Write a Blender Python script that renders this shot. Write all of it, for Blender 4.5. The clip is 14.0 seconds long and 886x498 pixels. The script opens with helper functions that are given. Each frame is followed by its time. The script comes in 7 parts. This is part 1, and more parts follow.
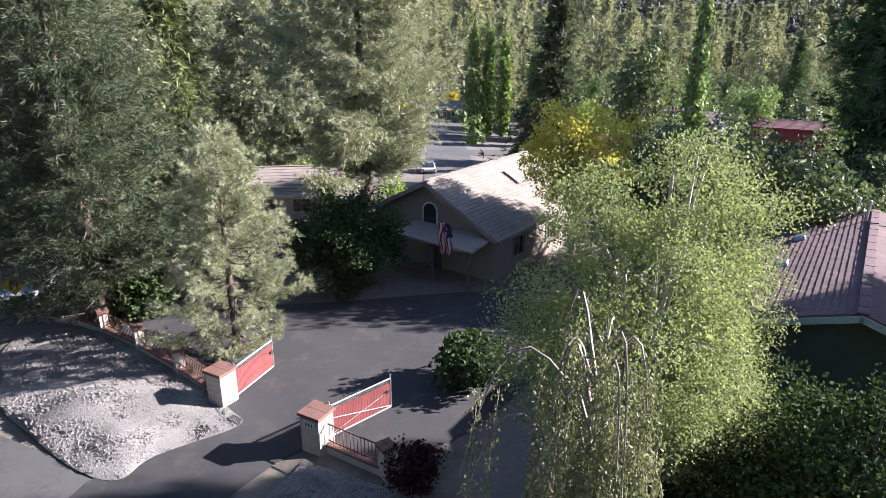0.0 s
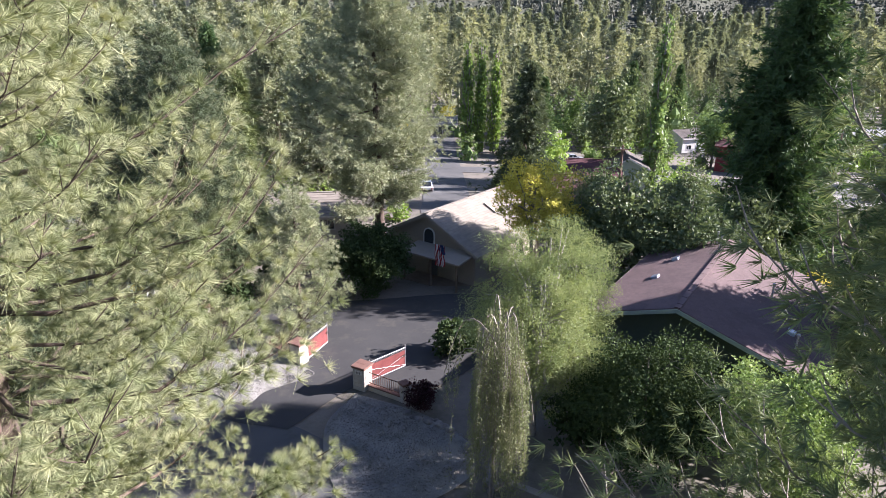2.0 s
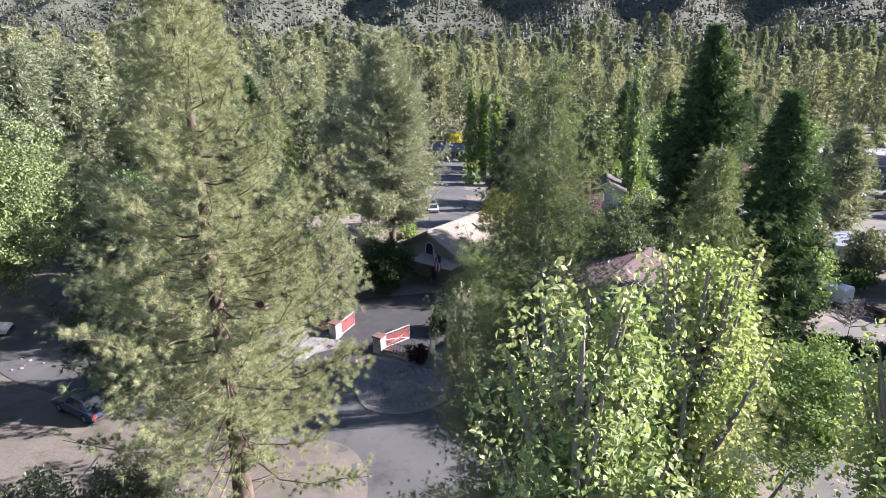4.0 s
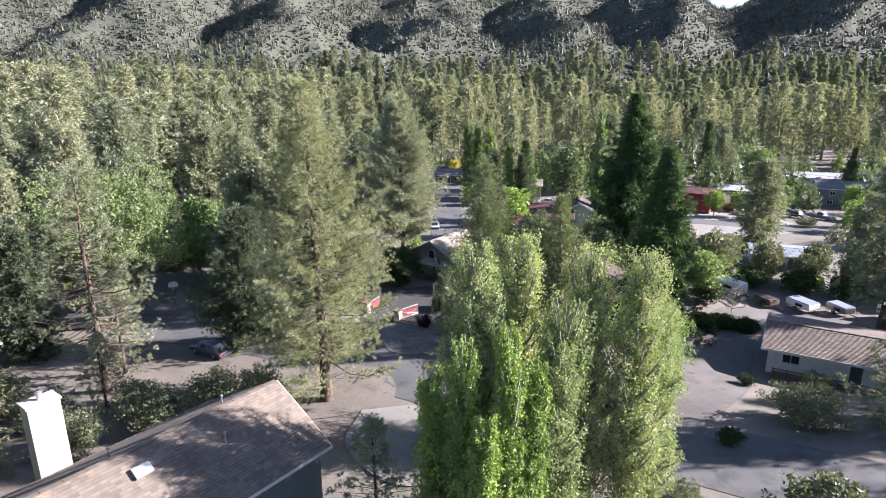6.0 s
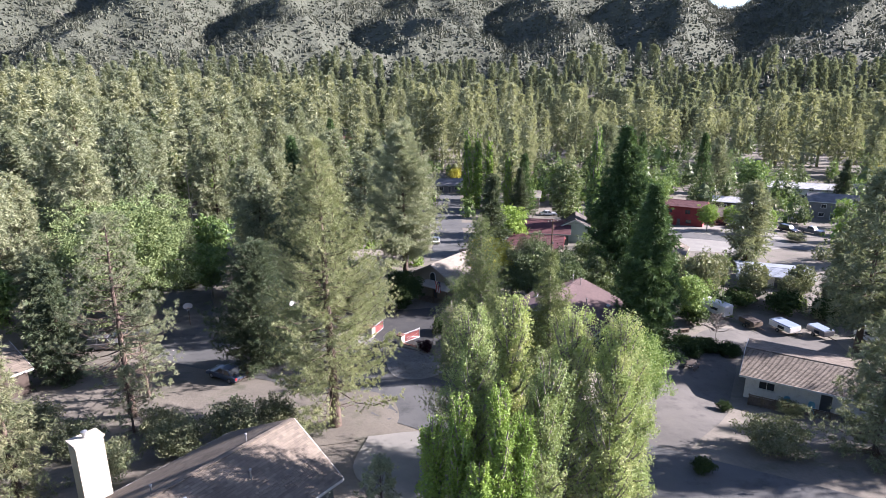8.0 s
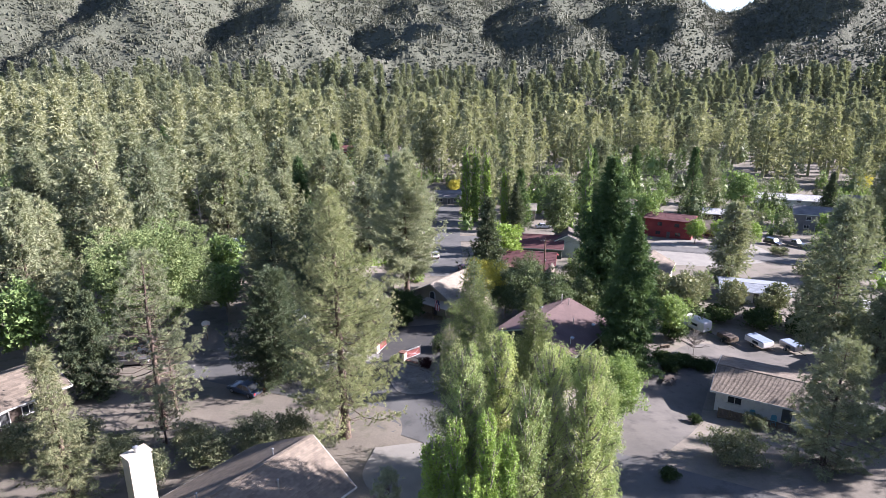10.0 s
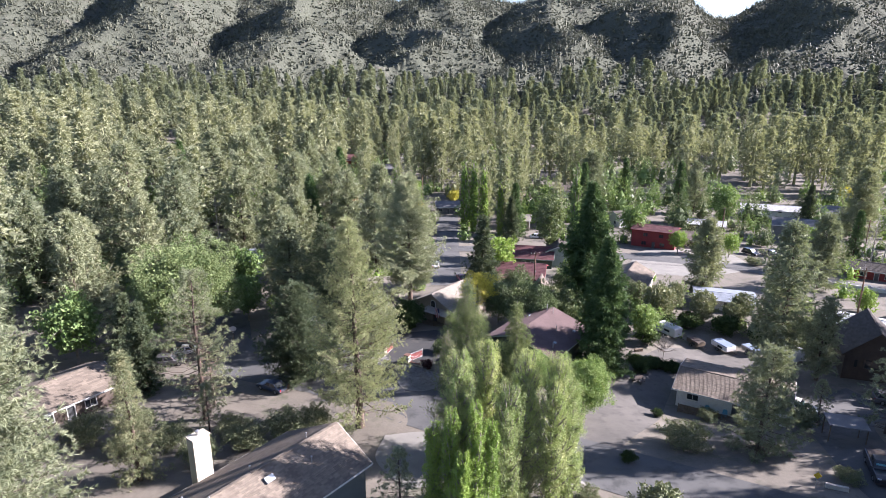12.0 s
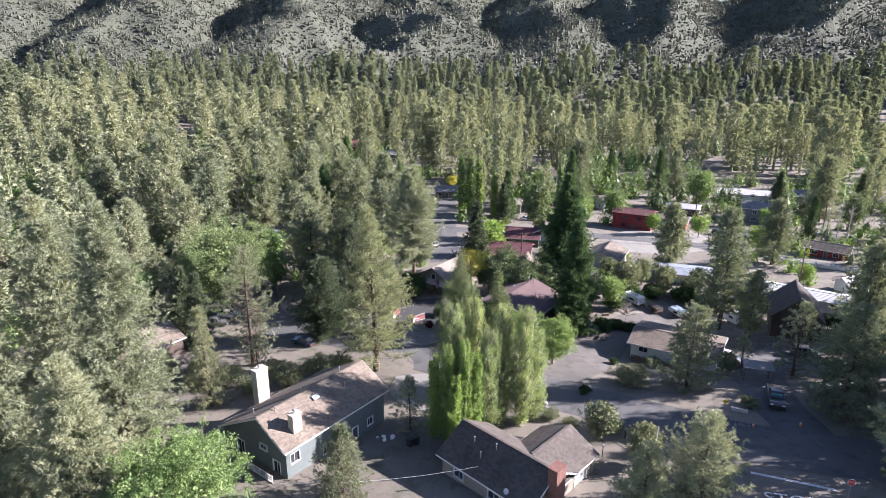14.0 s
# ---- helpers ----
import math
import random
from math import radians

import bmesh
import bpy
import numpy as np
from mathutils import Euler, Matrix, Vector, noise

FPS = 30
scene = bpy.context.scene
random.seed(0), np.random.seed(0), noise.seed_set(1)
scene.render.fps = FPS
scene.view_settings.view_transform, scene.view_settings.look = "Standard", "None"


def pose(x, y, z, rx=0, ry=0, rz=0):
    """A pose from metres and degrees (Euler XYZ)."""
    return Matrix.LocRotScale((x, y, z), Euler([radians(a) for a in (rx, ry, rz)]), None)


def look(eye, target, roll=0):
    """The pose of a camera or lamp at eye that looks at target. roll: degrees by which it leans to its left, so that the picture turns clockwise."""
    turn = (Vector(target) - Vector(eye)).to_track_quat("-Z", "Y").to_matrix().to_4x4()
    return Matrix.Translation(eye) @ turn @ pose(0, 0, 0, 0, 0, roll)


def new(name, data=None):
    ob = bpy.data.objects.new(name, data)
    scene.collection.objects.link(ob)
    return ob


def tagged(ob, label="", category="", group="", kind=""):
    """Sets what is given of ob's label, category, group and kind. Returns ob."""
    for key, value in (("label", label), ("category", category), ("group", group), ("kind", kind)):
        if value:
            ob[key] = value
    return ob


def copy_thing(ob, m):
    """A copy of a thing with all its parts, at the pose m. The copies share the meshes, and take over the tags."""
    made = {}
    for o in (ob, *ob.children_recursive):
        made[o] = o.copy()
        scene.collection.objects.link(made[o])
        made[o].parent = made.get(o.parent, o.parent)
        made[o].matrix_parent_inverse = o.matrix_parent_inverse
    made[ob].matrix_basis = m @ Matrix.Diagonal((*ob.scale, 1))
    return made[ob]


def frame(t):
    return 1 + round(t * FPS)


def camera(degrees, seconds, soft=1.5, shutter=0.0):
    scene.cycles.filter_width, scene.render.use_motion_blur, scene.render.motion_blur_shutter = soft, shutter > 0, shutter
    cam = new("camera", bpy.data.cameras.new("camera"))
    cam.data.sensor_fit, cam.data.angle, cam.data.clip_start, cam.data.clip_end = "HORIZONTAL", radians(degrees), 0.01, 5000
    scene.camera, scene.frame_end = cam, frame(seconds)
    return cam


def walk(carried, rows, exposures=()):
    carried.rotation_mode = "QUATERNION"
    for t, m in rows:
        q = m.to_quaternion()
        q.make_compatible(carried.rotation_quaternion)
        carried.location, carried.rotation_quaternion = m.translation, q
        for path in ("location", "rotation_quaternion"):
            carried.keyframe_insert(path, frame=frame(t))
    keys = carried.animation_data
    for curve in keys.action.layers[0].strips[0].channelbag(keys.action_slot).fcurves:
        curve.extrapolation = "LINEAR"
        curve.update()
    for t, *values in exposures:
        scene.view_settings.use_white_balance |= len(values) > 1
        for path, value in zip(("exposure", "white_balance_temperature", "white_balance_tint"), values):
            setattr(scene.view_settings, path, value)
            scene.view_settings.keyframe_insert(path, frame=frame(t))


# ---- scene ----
cam = camera(71, 14.0, 0.6)
# seconds, eye, heading to the left, tilt, roll
PATH = [
    (0, (3.96, -16.60, 12.49), -1.48, -19.54, 0.49),
    (0.5, (3.90, -20.02, 13.87), -1.59, -18.36, 0.61),
    (1, (3.79, -22.95, 15.15), -1.78, -18.35, 0.73),
    (1.5, (3.75, -25.68, 16.45), -1.79, -19.14, 0.80),
    (2, (3.70, -28.55, 17.83), -1.85, -19.55, 0.87),
    (2.5, (3.90, -31.66, 18.80), -1.54, -19.18, 0.39),
    (3, (4.10, -34.89, 19.80), -1.23, -18.78, -0.01),
    (3.2, (4.38, -36.31, 20.20), -0.81, -18.57, -0.17),
    (5.3, (5.63, -56.48, 25.36), -0.00, -17.02, -0.47),
    (5.5, (5.53, -58.92, 25.89), -0.04, -16.83, -0.42),
    (6, (5.57, -64.84, 27.15), -0.05, -16.16, -0.48),
    (6.5, (5.58, -67.51, 28.53), -0.08, -15.88, -0.29),
    (7, (5.59, -67.83, 29.75), -0.04, -16.26, -0.27),
    (7.5, (5.62, -67.83, 30.94), -0.00, -16.50, -0.26),
    (8, (5.62, -68.03, 32.08), 0.01, -16.51, -0.23),
    (8.5, (5.70, -68.82, 33.29), 0.04, -16.46, -0.25),
    (10.8, (5.82, -77.64, 39.28), -0.03, -16.48, -0.22),
    (11, (5.90, -78.72, 39.87), 0.05, -16.41, -0.20),
    (11.5, (5.87, -81.28, 41.13), 0.02, -16.25, -0.16),
    (12, (5.85, -84.52, 42.53), 0.00, -16.36, -0.10),
    (12.5, (5.86, -88.53, 43.83), -0.01, -17.35, -0.10),
    (13, (5.95, -93.15, 45.18), 0.02, -17.76, -0.12),
    (13.5, (5.91, -98.10, 46.60), -0.03, -17.86, -0.08),
    (14, (5.90, -103.20, 47.96), -0.08, -18.10, -0.06),
]


def aim(eye, yaw, pitch, roll):
    y, p = radians(yaw), radians(pitch)
    ahead = Vector((-math.sin(y) * math.cos(p), math.cos(y) * math.cos(p), math.sin(p)))
    return look(eye, Vector(eye) + ahead * 10, roll)


walk(cam, [(t, aim(eye, yaw, pitch, roll)) for t, eye, yaw, pitch, roll in PATH], [(0, 2.22, 6080, 26), (14, 2.22, 6080, 26)])

# ---- daylight ----
SUN_EL, SUN_AZ = radians(24.3), radians(82)  # azimuth clockwise from +y
world = bpy.data.worlds.new("sky")
scene.world = world
world.use_nodes = True
wn = world.node_tree.nodes
sky = wn.new("ShaderNodeTexSky")
sky.sky_type, sky.sun_disc = "NISHITA", False
sky.sun_elevation, sky.sun_rotation = SUN_EL, SUN_AZ
sky.altitude, sky.dust_density = 1500, 1.5
wn["Background"].inputs["Strength"].default_value = 0.056
world.node_tree.links.new(sky.outputs["Color"], wn["Background"].inputs["Color"])
sun_data = bpy.data.lights.new("sun", "SUN")
sun_data.energy, sun_data.angle, sun_data.color = 5.0, radians(0.6), (1.0, 0.94, 0.84)
sun = new("sun", sun_data)
toward = Vector((math.sin(SUN_AZ) * math.cos(SUN_EL), math.cos(SUN_AZ) * math.cos(SUN_EL), math.sin(SUN_EL)))
sun.matrix_world = look(toward * 300, (0, 0, 0))

# ---- materials ----


def ramp_between(nt, fac, c0, c1, lo=0.3, hi=0.7):
    r = nt.nodes.new("ShaderNodeValToRGB")
    r.color_ramp.elements[0].position, r.color_ramp.elements[1].position = lo, hi
    r.color_ramp.elements[0].color, r.color_ramp.elements[1].color = (*c0, 1), (*c1, 1)
    nt.links.new(fac, r.inputs["Fac"])
    return r.outputs["Color"]


def mixed(nt, fac, a, b, kind="MIX"):
    m = nt.nodes.new("ShaderNodeMix")
    m.data_type, m.blend_type = "RGBA", kind
    for sock, v in (("Factor", fac), ("A", a), ("B", b)):
        s = [i for i in m.inputs if i.name == sock and (i.type == "RGBA" or sock == "Factor" and i.type == "VALUE")][0]
        if hasattr(v, "links"):
            nt.links.new(v, s)
        else:
            s.default_value = v if sock == "Factor" else (*v, 1)
    return [o for o in m.outputs if o.type == "RGBA"][0]


def noise_tex(nt, scale, detail=4.0, rough=0.6, coord="Object"):
    tc = nt.nodes.new("ShaderNodeTexCoord")
    n = nt.nodes.new("ShaderNodeTexNoise")
    n.inputs["Scale"].default_value, n.inputs["Detail"].default_value, n.inputs["Roughness"].default_value = scale, detail, rough
    nt.links.new(tc.outputs[coord], n.inputs["Vector"])
    return n.outputs["Fac"]


def surface(name, c0, c1, big=0.4, fine=12.0, rough=0.85, metal=0.0, bump=0.3, dist=0.02, stain=None, vary=0.0, island=0.0, coord="Object"):
    """A worn surface: two colours mixed at a broad scale, fine grain, optional stains, and tone varied piece by piece."""
    m = bpy.data.materials.new(name)
    m.use_nodes = True
    nt = m.node_tree
    p = nt.nodes["Principled BSDF"]
    broad, grain = noise_tex(nt, big, 5, coord=coord), noise_tex(nt, fine, 6, 0.7, coord=coord)
    col = ramp_between(nt, broad, c0, c1)
    col = mixed(nt, 0.5, col, ramp_between(nt, grain, (0.72, 0.72, 0.72), (1.25, 1.25, 1.25), 0.25, 0.75), "MULTIPLY")
    if stain:
        col = mixed(nt, ramp_between(nt, noise_tex(nt, big * 2.7, 6, 0.7, coord=coord), (0, 0, 0), (1, 1, 1), 0.52, 0.68), col, stain)
    for kind, amount in (("ShaderNodeObjectInfo", vary), ("ShaderNodeNewGeometry", island)):
        if amount:
            out = nt.nodes.new(kind).outputs["Random" if kind == "ShaderNodeObjectInfo" else "Random Per Island"]
            col = mixed(nt, 1.0, col, ramp_between(nt, out, (1 - amount,) * 3, (1 + amount,) * 3, 0, 1), "MULTIPLY")
    nt.links.new(col, p.inputs["Base Color"])
    p.inputs["Roughness"].default_value, p.inputs["Metallic"].default_value = rough, metal
    if bump:
        b = nt.nodes.new("ShaderNodeBump")
        b.inputs["Strength"].default_value, b.inputs["Distance"].default_value = bump, dist
        nt.links.new(grain, b.inputs["Height"])
        nt.links.new(b.outputs["Normal"], p.inputs["Normal"])
    return m


def foliage(name, dark, light, tip, through_light=0.35, rough=0.6):
    """Leaves or needles: tone varied leaf by leaf and tree by tree, some light passing through."""
    m = bpy.data.materials.new(name)
    m.use_nodes = True
    nt = m.node_tree
    p = nt.nodes["Principled BSDF"]
    g = nt.nodes.new("ShaderNodeNewGeometry")
    o = nt.nodes.new("ShaderNodeObjectInfo")
    col = ramp_between(nt, g.outputs["Random Per Island"], dark, light, 0.0, 1.0)
    col = mixed(nt, ramp_between(nt, noise_tex(nt, 0.9, 3), (0, 0, 0), (1, 1, 1), 0.42, 0.72), col, tip)
    col = mixed(nt, 1.0, col, ramp_between(nt, o.outputs["Random"], (0.82, 0.86, 0.85), (1.15, 1.12, 1.05), 0, 1), "MULTIPLY")
    nt.links.new(col, p.inputs["Base Color"])
    p.inputs["Roughness"].default_value = rough
    p.inputs["Specular IOR Level"].default_value = 0.15
    t = nt.nodes.new("ShaderNodeBsdfTranslucent")
    nt.links.new(mixed(nt, 1.0, col, (1.15, 1.15, 0.75), "MULTIPLY"), t.inputs["Color"])
    mix = nt.nodes.new("ShaderNodeMixShader")
    mix.inputs[0].default_value = through_light * 0.6
    nt.links.new(p.outputs[0], mix.inputs[1])
    nt.links.new(t.outputs[0], mix.inputs[2])
    nt.links.new(mix.outputs[0], nt.nodes["Material Output"].inputs["Surface"])
    return m


def brushy(name, bush, bush_pale, soil, soil_pale):
    """A far hillside: scrub in patches of a few metres over dry soil, thicker and thinner at a broad scale."""
    m = bpy.data.materials.new(name)
    m.use_nodes = True
    nt = m.node_tree
    p = nt.nodes["Principled BSDF"]
    broad, patch, fine = noise_tex(nt, 0.012, 4, 0.55), noise_tex(nt, 0.16, 5, 0.65), noise_tex(nt, 0.5, 4, 0.7)
    cover = nt.nodes.new("ShaderNodeMath")
    cover.operation = "MULTIPLY_ADD"
    nt.links.new(broad, cover.inputs[0])
    cover.inputs[1].default_value = 0.55
    nt.links.new(patch, cover.inputs[2])
    green = ramp_between(nt, fine, bush, bush_pale)
    bare = ramp_between(nt, fine, soil, soil_pale)
    col = mixed(nt, ramp_between(nt, cover.outputs[0], (0, 0, 0), (1, 1, 1), 0.88, 1.02), green, bare)
    nt.links.new(col, p.inputs["Base Color"])
    p.inputs["Roughness"].default_value = 0.95
    p.inputs["Specular IOR Level"].default_value = 0.1
    b = nt.nodes.new("ShaderNodeBump")
    b.inputs["Strength"].default_value, b.inputs["Distance"].default_value = 0.9, 3.0
    nt.links.new(patch, b.inputs["Height"])
    nt.links.new(b.outputs["Normal"], p.inputs["Normal"])
    return m


def glass_dark(name, tint=(0.03, 0.035, 0.04)):
    m = bpy.data.materials.new(name)
    m.use_nodes = True
    p = m.node_tree.nodes["Principled BSDF"]
    p.inputs["Base Color"].default_value = (*tint, 1)
    p.inputs["Roughness"].default_value = 0.06
    p.inputs["Specular IOR Level"].default_value = 0.6
    return m


M = {}
M["soil"] = surface("dry_soil", (0.098, 0.088, 0.073), (0.161, 0.145, 0.121), 0.12, 3.0, 0.95, bump=0.6, dist=0.06, stain=(0.069, 0.073, 0.048))
M["asphalt"] = surface("old_asphalt", (0.058, 0.061, 0.063), (0.090, 0.092, 0.092), 0.18, 25, 0.9, bump=0.3, dist=0.01, stain=(0.039, 0.042, 0.043))
M["gravel"] = surface("pale_gravel", (0.140, 0.138, 0.128), (0.232, 0.229, 0.212), 0.5, 14, 0.95, bump=1.0, dist=0.05, stain=(0.112, 0.112, 0.105))
M["concrete"] = surface("concrete", (0.152, 0.149, 0.137), (0.211, 0.206, 0.187), 0.4, 12, 0.9, bump=0.2)
# the drive's base colour is partly lowered for tree shade lying across it
M["drive"] = surface("dusty_drive", (0.066, 0.063, 0.058), (0.108, 0.101, 0.092), 0.25, 12, 0.9, bump=0.3, stain=(0.056, 0.053, 0.05))
M["hill"] = brushy("brushy_hillside", (0.052, 0.06, 0.047), (0.09, 0.097, 0.075), (0.088, 0.084, 0.071), (0.124, 0.117, 0.099))
M["bark_pine"] = surface("pine_bark", (0.055, 0.042, 0.034), (0.12, 0.085, 0.065), 1.5, 9, 0.95, bump=0.9, dist=0.04)
M["bark_grey"] = surface("grey_bark", (0.13, 0.115, 0.10), (0.25, 0.23, 0.20), 2, 14, 0.9, bump=0.5)
M["bark_white"] = surface("pale_bark", (0.30, 0.28, 0.25), (0.42, 0.40, 0.36), 2, 14, 0.85, bump=0.4, stain=(0.16, 0.145, 0.12))
M["dead"] = surface("bleached_dead_wood", (0.10, 0.09, 0.082), (0.19, 0.172, 0.155), 3, 16, 0.9, bump=0.4)
M["pine"] = foliage("pine_needles", (0.17, 0.205, 0.13), (0.29, 0.32, 0.21), (0.39, 0.405, 0.28), 0.3, 0.5)
M["pine_dark"] = foliage("dark_needles", (0.042, 0.066, 0.042), (0.10, 0.13, 0.078), (0.145, 0.17, 0.10), 0.35, 0.5)
M["sequoia"] = foliage("sequoia_sprays", (0.045, 0.085, 0.04), (0.09, 0.15, 0.06), (0.11, 0.17, 0.065), 0.3)
M["cedar"] = foliage("cedar_sprays", (0.108, 0.14, 0.067), (0.185, 0.224, 0.105), (0.25, 0.288, 0.132), 0.4)
M["broad"] = foliage("broad_leaves", (0.10, 0.165, 0.06), (0.195, 0.285, 0.105), (0.24, 0.32, 0.125), 0.42, 0.5)
# own dark green, deepened in the colour to stand for shade under trees
M["broad_dark"] = foliage("dark_leaves", (0.022, 0.042, 0.018), (0.05, 0.082, 0.033), (0.068, 0.10, 0.04), 0.3, 0.85)
M["lime"] = foliage("lime_leaves", (0.12, 0.20, 0.05), (0.21, 0.31, 0.08), (0.25, 0.35, 0.095), 0.45, 0.45)
M["yellow"] = foliage("yellow_leaves", (0.38, 0.33, 0.06), (0.60, 0.54, 0.10), (0.64, 0.58, 0.13), 0.45)
M["poplar"] = foliage("poplar_leaves", (0.20, 0.27, 0.11), (0.31, 0.385, 0.165), (0.44, 0.455, 0.26), 0.55, 0.6)
M["willow"] = foliage("weeping_leaves", (0.14, 0.165, 0.08), (0.24, 0.265, 0.135), (0.30, 0.305, 0.18), 0.4)
M["olive"] = foliage("olive_shrub_leaves", (0.11, 0.135, 0.08), (0.19, 0.215, 0.125), (0.24, 0.24, 0.15), 0.3)
M["purple"] = foliage("dark_purple_leaves", (0.02, 0.008, 0.012), (0.05, 0.018, 0.025), (0.05, 0.02, 0.025), 0.3)
M["far"] = foliage("far_conifers", (0.178, 0.205, 0.138), (0.252, 0.276, 0.183), (0.31, 0.324, 0.223), 0.5)
# grey-green scrub, shifted greyer and bluer in colour to suggest distance haze
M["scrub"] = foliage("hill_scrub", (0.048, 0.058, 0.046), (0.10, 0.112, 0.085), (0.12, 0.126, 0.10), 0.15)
M["pink"] = foliage("pink_blossom_twigs", (0.20, 0.13, 0.13), (0.30, 0.21, 0.21), (0.33, 0.24, 0.24), 0.2)
M["pine_mid"] = foliage("grey_green_needles", (0.135, 0.164, 0.11), (0.255, 0.285, 0.185), (0.325, 0.342, 0.228), 0.4, 0.55)
M["birch"] = foliage("birch_leaves", (0.152, 0.20, 0.094), (0.262, 0.316, 0.148), (0.315, 0.352, 0.175), 0.65, 0.5)
# forecourt asphalt: the shade lying on it is put into a darker base colour
M["court"] = surface("shade_toned_asphalt", (0.025, 0.027, 0.029), (0.042, 0.043, 0.044), 0.25, 25, 0.9, bump=0.3, dist=0.01, stain=(0.055, 0.053, 0.047))
M["broad_mid"] = foliage("blue_green_leaves", (0.068, 0.10, 0.052), (0.135, 0.178, 0.09), (0.17, 0.21, 0.11), 0.4, 0.5)
M["broad_soft"] = foliage("soft_green_leaves", (0.088, 0.135, 0.062), (0.17, 0.225, 0.102), (0.215, 0.262, 0.128), 0.42, 0.7)
M["pine_green"] = foliage("green_needles", (0.15, 0.185, 0.10), (0.265, 0.30, 0.165), (0.36, 0.375, 0.23), 0.35, 0.65)
M["glass"] = glass_dark("window_glass")

# ---- the lie of the land ----
def ease(v, a, b):
    u = min(1.0, max(0.0, (v - a) / (b - a)))
    return u * u * (3 - 2 * u)


FALL = ((-160, 9), (-90, 5.6), (-40, 2.3), (-15, 0.4), (0, 0), (20, -0.8), (60, -4.4), (100, -6.6), (150, -8.0), (250, -8.6), (340, -7.0), (430, -1), (520, 9), (2600, 9))


def ground_z(x, y):
    """Height of the open ground: it falls from behind the camera to the town and climbs to the mountain's foot."""
    for (ya, za), (yb, zb) in zip(FALL, FALL[1:]):
        if y <= yb:
            break
    u = min(1.0, max(0.0, (y - ya) / (yb - ya)))
    z = za + (zb - za) * u
    z -= 0.035 * max(-220.0, min(220.0, x)) * ease(y, 10, 100) * (1 - ease(y, 330, 500))
    z -= 1.6 * ease(x, 12, 34) * ease(y, -27, -8) * (1 - ease(y, 10, 60))
    z -= 0.8 * ease(x, 28, 38) * ease(y, -26, -13) * (1 - ease(y, 10, 40))
    z -= 1.7 * ease(x, 38, 52) * ease(y, -4, 13) * (1 - ease(y, 40, 90))
    z -= 1.8 * ease(-x, 8, 26) * ease(y, -16, 6) * (1 - ease(y, 10, 60))
    return z


def np_mesh(name, verts, faces, mats, index=None, smooth=False):
    """A mesh from arrays of corners and of faces that all have the same number of corners."""
    verts, faces = np.asarray(verts, np.float32), np.asarray(faces, np.int32)
    me = bpy.data.meshes.new(name)
    me.vertices.add(len(verts))
    me.vertices.foreach_set("co", verts.ravel())
    me.loops.add(faces.size)
    me.loops.foreach_set("vertex_index", faces.ravel())
    me.polygons.add(len(faces))
    me.polygons.foreach_set("loop_start", np.arange(0, faces.size, faces.shape[1], dtype=np.int32))
    for mat in mats:
        me.materials.append(mat)
    if index is not None:
        me.polygons.foreach_set("material_index", np.asarray(index, np.int32))
    me.polygons.foreach_set("use_smooth", np.full(len(faces), smooth))
    me.update(calc_edges=True)
    return me


def stretches(*runs):
    """Grid lines: runs of (start, end, step)."""
    out = []
    for a, b, s in runs:
        out += list(np.arange(a, b - 1e-6, s))
    return np.array(out + [runs[-1][1]])


# spurs that run down from the crest to the valley, from west to east: (x at the foot, x at the crest)
SPURS = ((-900, -1500), (-620, -1000), (-470, -720), (-348, -430), (-225, -150), (-65, 10), (45, 235), (150, 430), (285, 800), (400, 1010), (560, 1300), (900, 1800))


def hill_z(x, y):
    """Mountains beyond the town: a crest with a saddle, and sharp spurs with shaded gullies between them."""
    rise = ease(y, 360, 1180)
    if rise <= 0:
        return 0.0
    px = (x - 5) / (y + 70)
    crest = 146 + 40 * ease(-px, 0.02, 0.4) + 14 * math.exp(-(((px - 0.27) / 0.06) ** 2)) + 7 * math.exp(-(((px - 0.02) / 0.05) ** 2))
    crest -= 36 * math.exp(-(((px - 0.425) / 0.045) ** 2))
    crest += 40 * ease(px, 0.44, 0.62)
    t = min(1.3, max(0.0, (y - 430) / 720))
    bend = 80 * noise.noise(Vector((x * 0.004, y * 0.005, 3.0))) + 22 * noise.noise(Vector((x * 0.015, y * 0.017, 6.0)))
    at = [a + (b - a) * t for a, b in SPURS]
    u = x + bend
    left = max([p for p in at if p <= u], default=at[0] - 200)
    right = min([p for p in at if p > u], default=at[-1] + 200)
    f = (u - left) / max(1.0, right - left)
    tent = abs(2 * f - 1) ** 0.85  # 1 on a spur, 0 in a gully
    deep = min(0.62 * (right - left) / 2, 74) * (0.8 + 0.6 * noise.noise(Vector((left * 0.01, y * 0.004, 1.0))))
    cut = math.sin(min(1.0, t) * math.pi) ** 0.7
    rib = 1 - abs(noise.noise(Vector(((x + 0.4 * y) * 0.016, (y - 0.4 * x) * 0.009, 5.0)))) * 2
    small = noise.noise(Vector((x * 0.03, y * 0.03, 9.0)))
    return max(0.0, crest * rise * (0.55 + 0.45 * rise) + cut * (deep * (tent - 0.4) + 11 * (rib - 0.5)) + 3 * small * rise)


def land_z(x, y):
    return ground_z(x, y) + hill_z(x, y)


xs = stretches((-1500, -960, 45), (-960, -500, 9), (-500, -120, 8), (-120, -45, 3), (-45, 70, 1.0), (70, 150, 3), (150, 500, 8), (500, 960, 9), (960, 1500, 45))
ys = stretches((-400, -130, 30), (-130, -60, 4), (-60, 40, 1.0), (40, 150, 3), (150, 430, 8), (430, 1300, 10), (1300, 2200, 60))
gv = [(x, y, land_z(x, y)) for y in ys for x in xs]
nx = len(xs)
heights = np.array(gv)[:, 2].reshape(len(ys), nx)


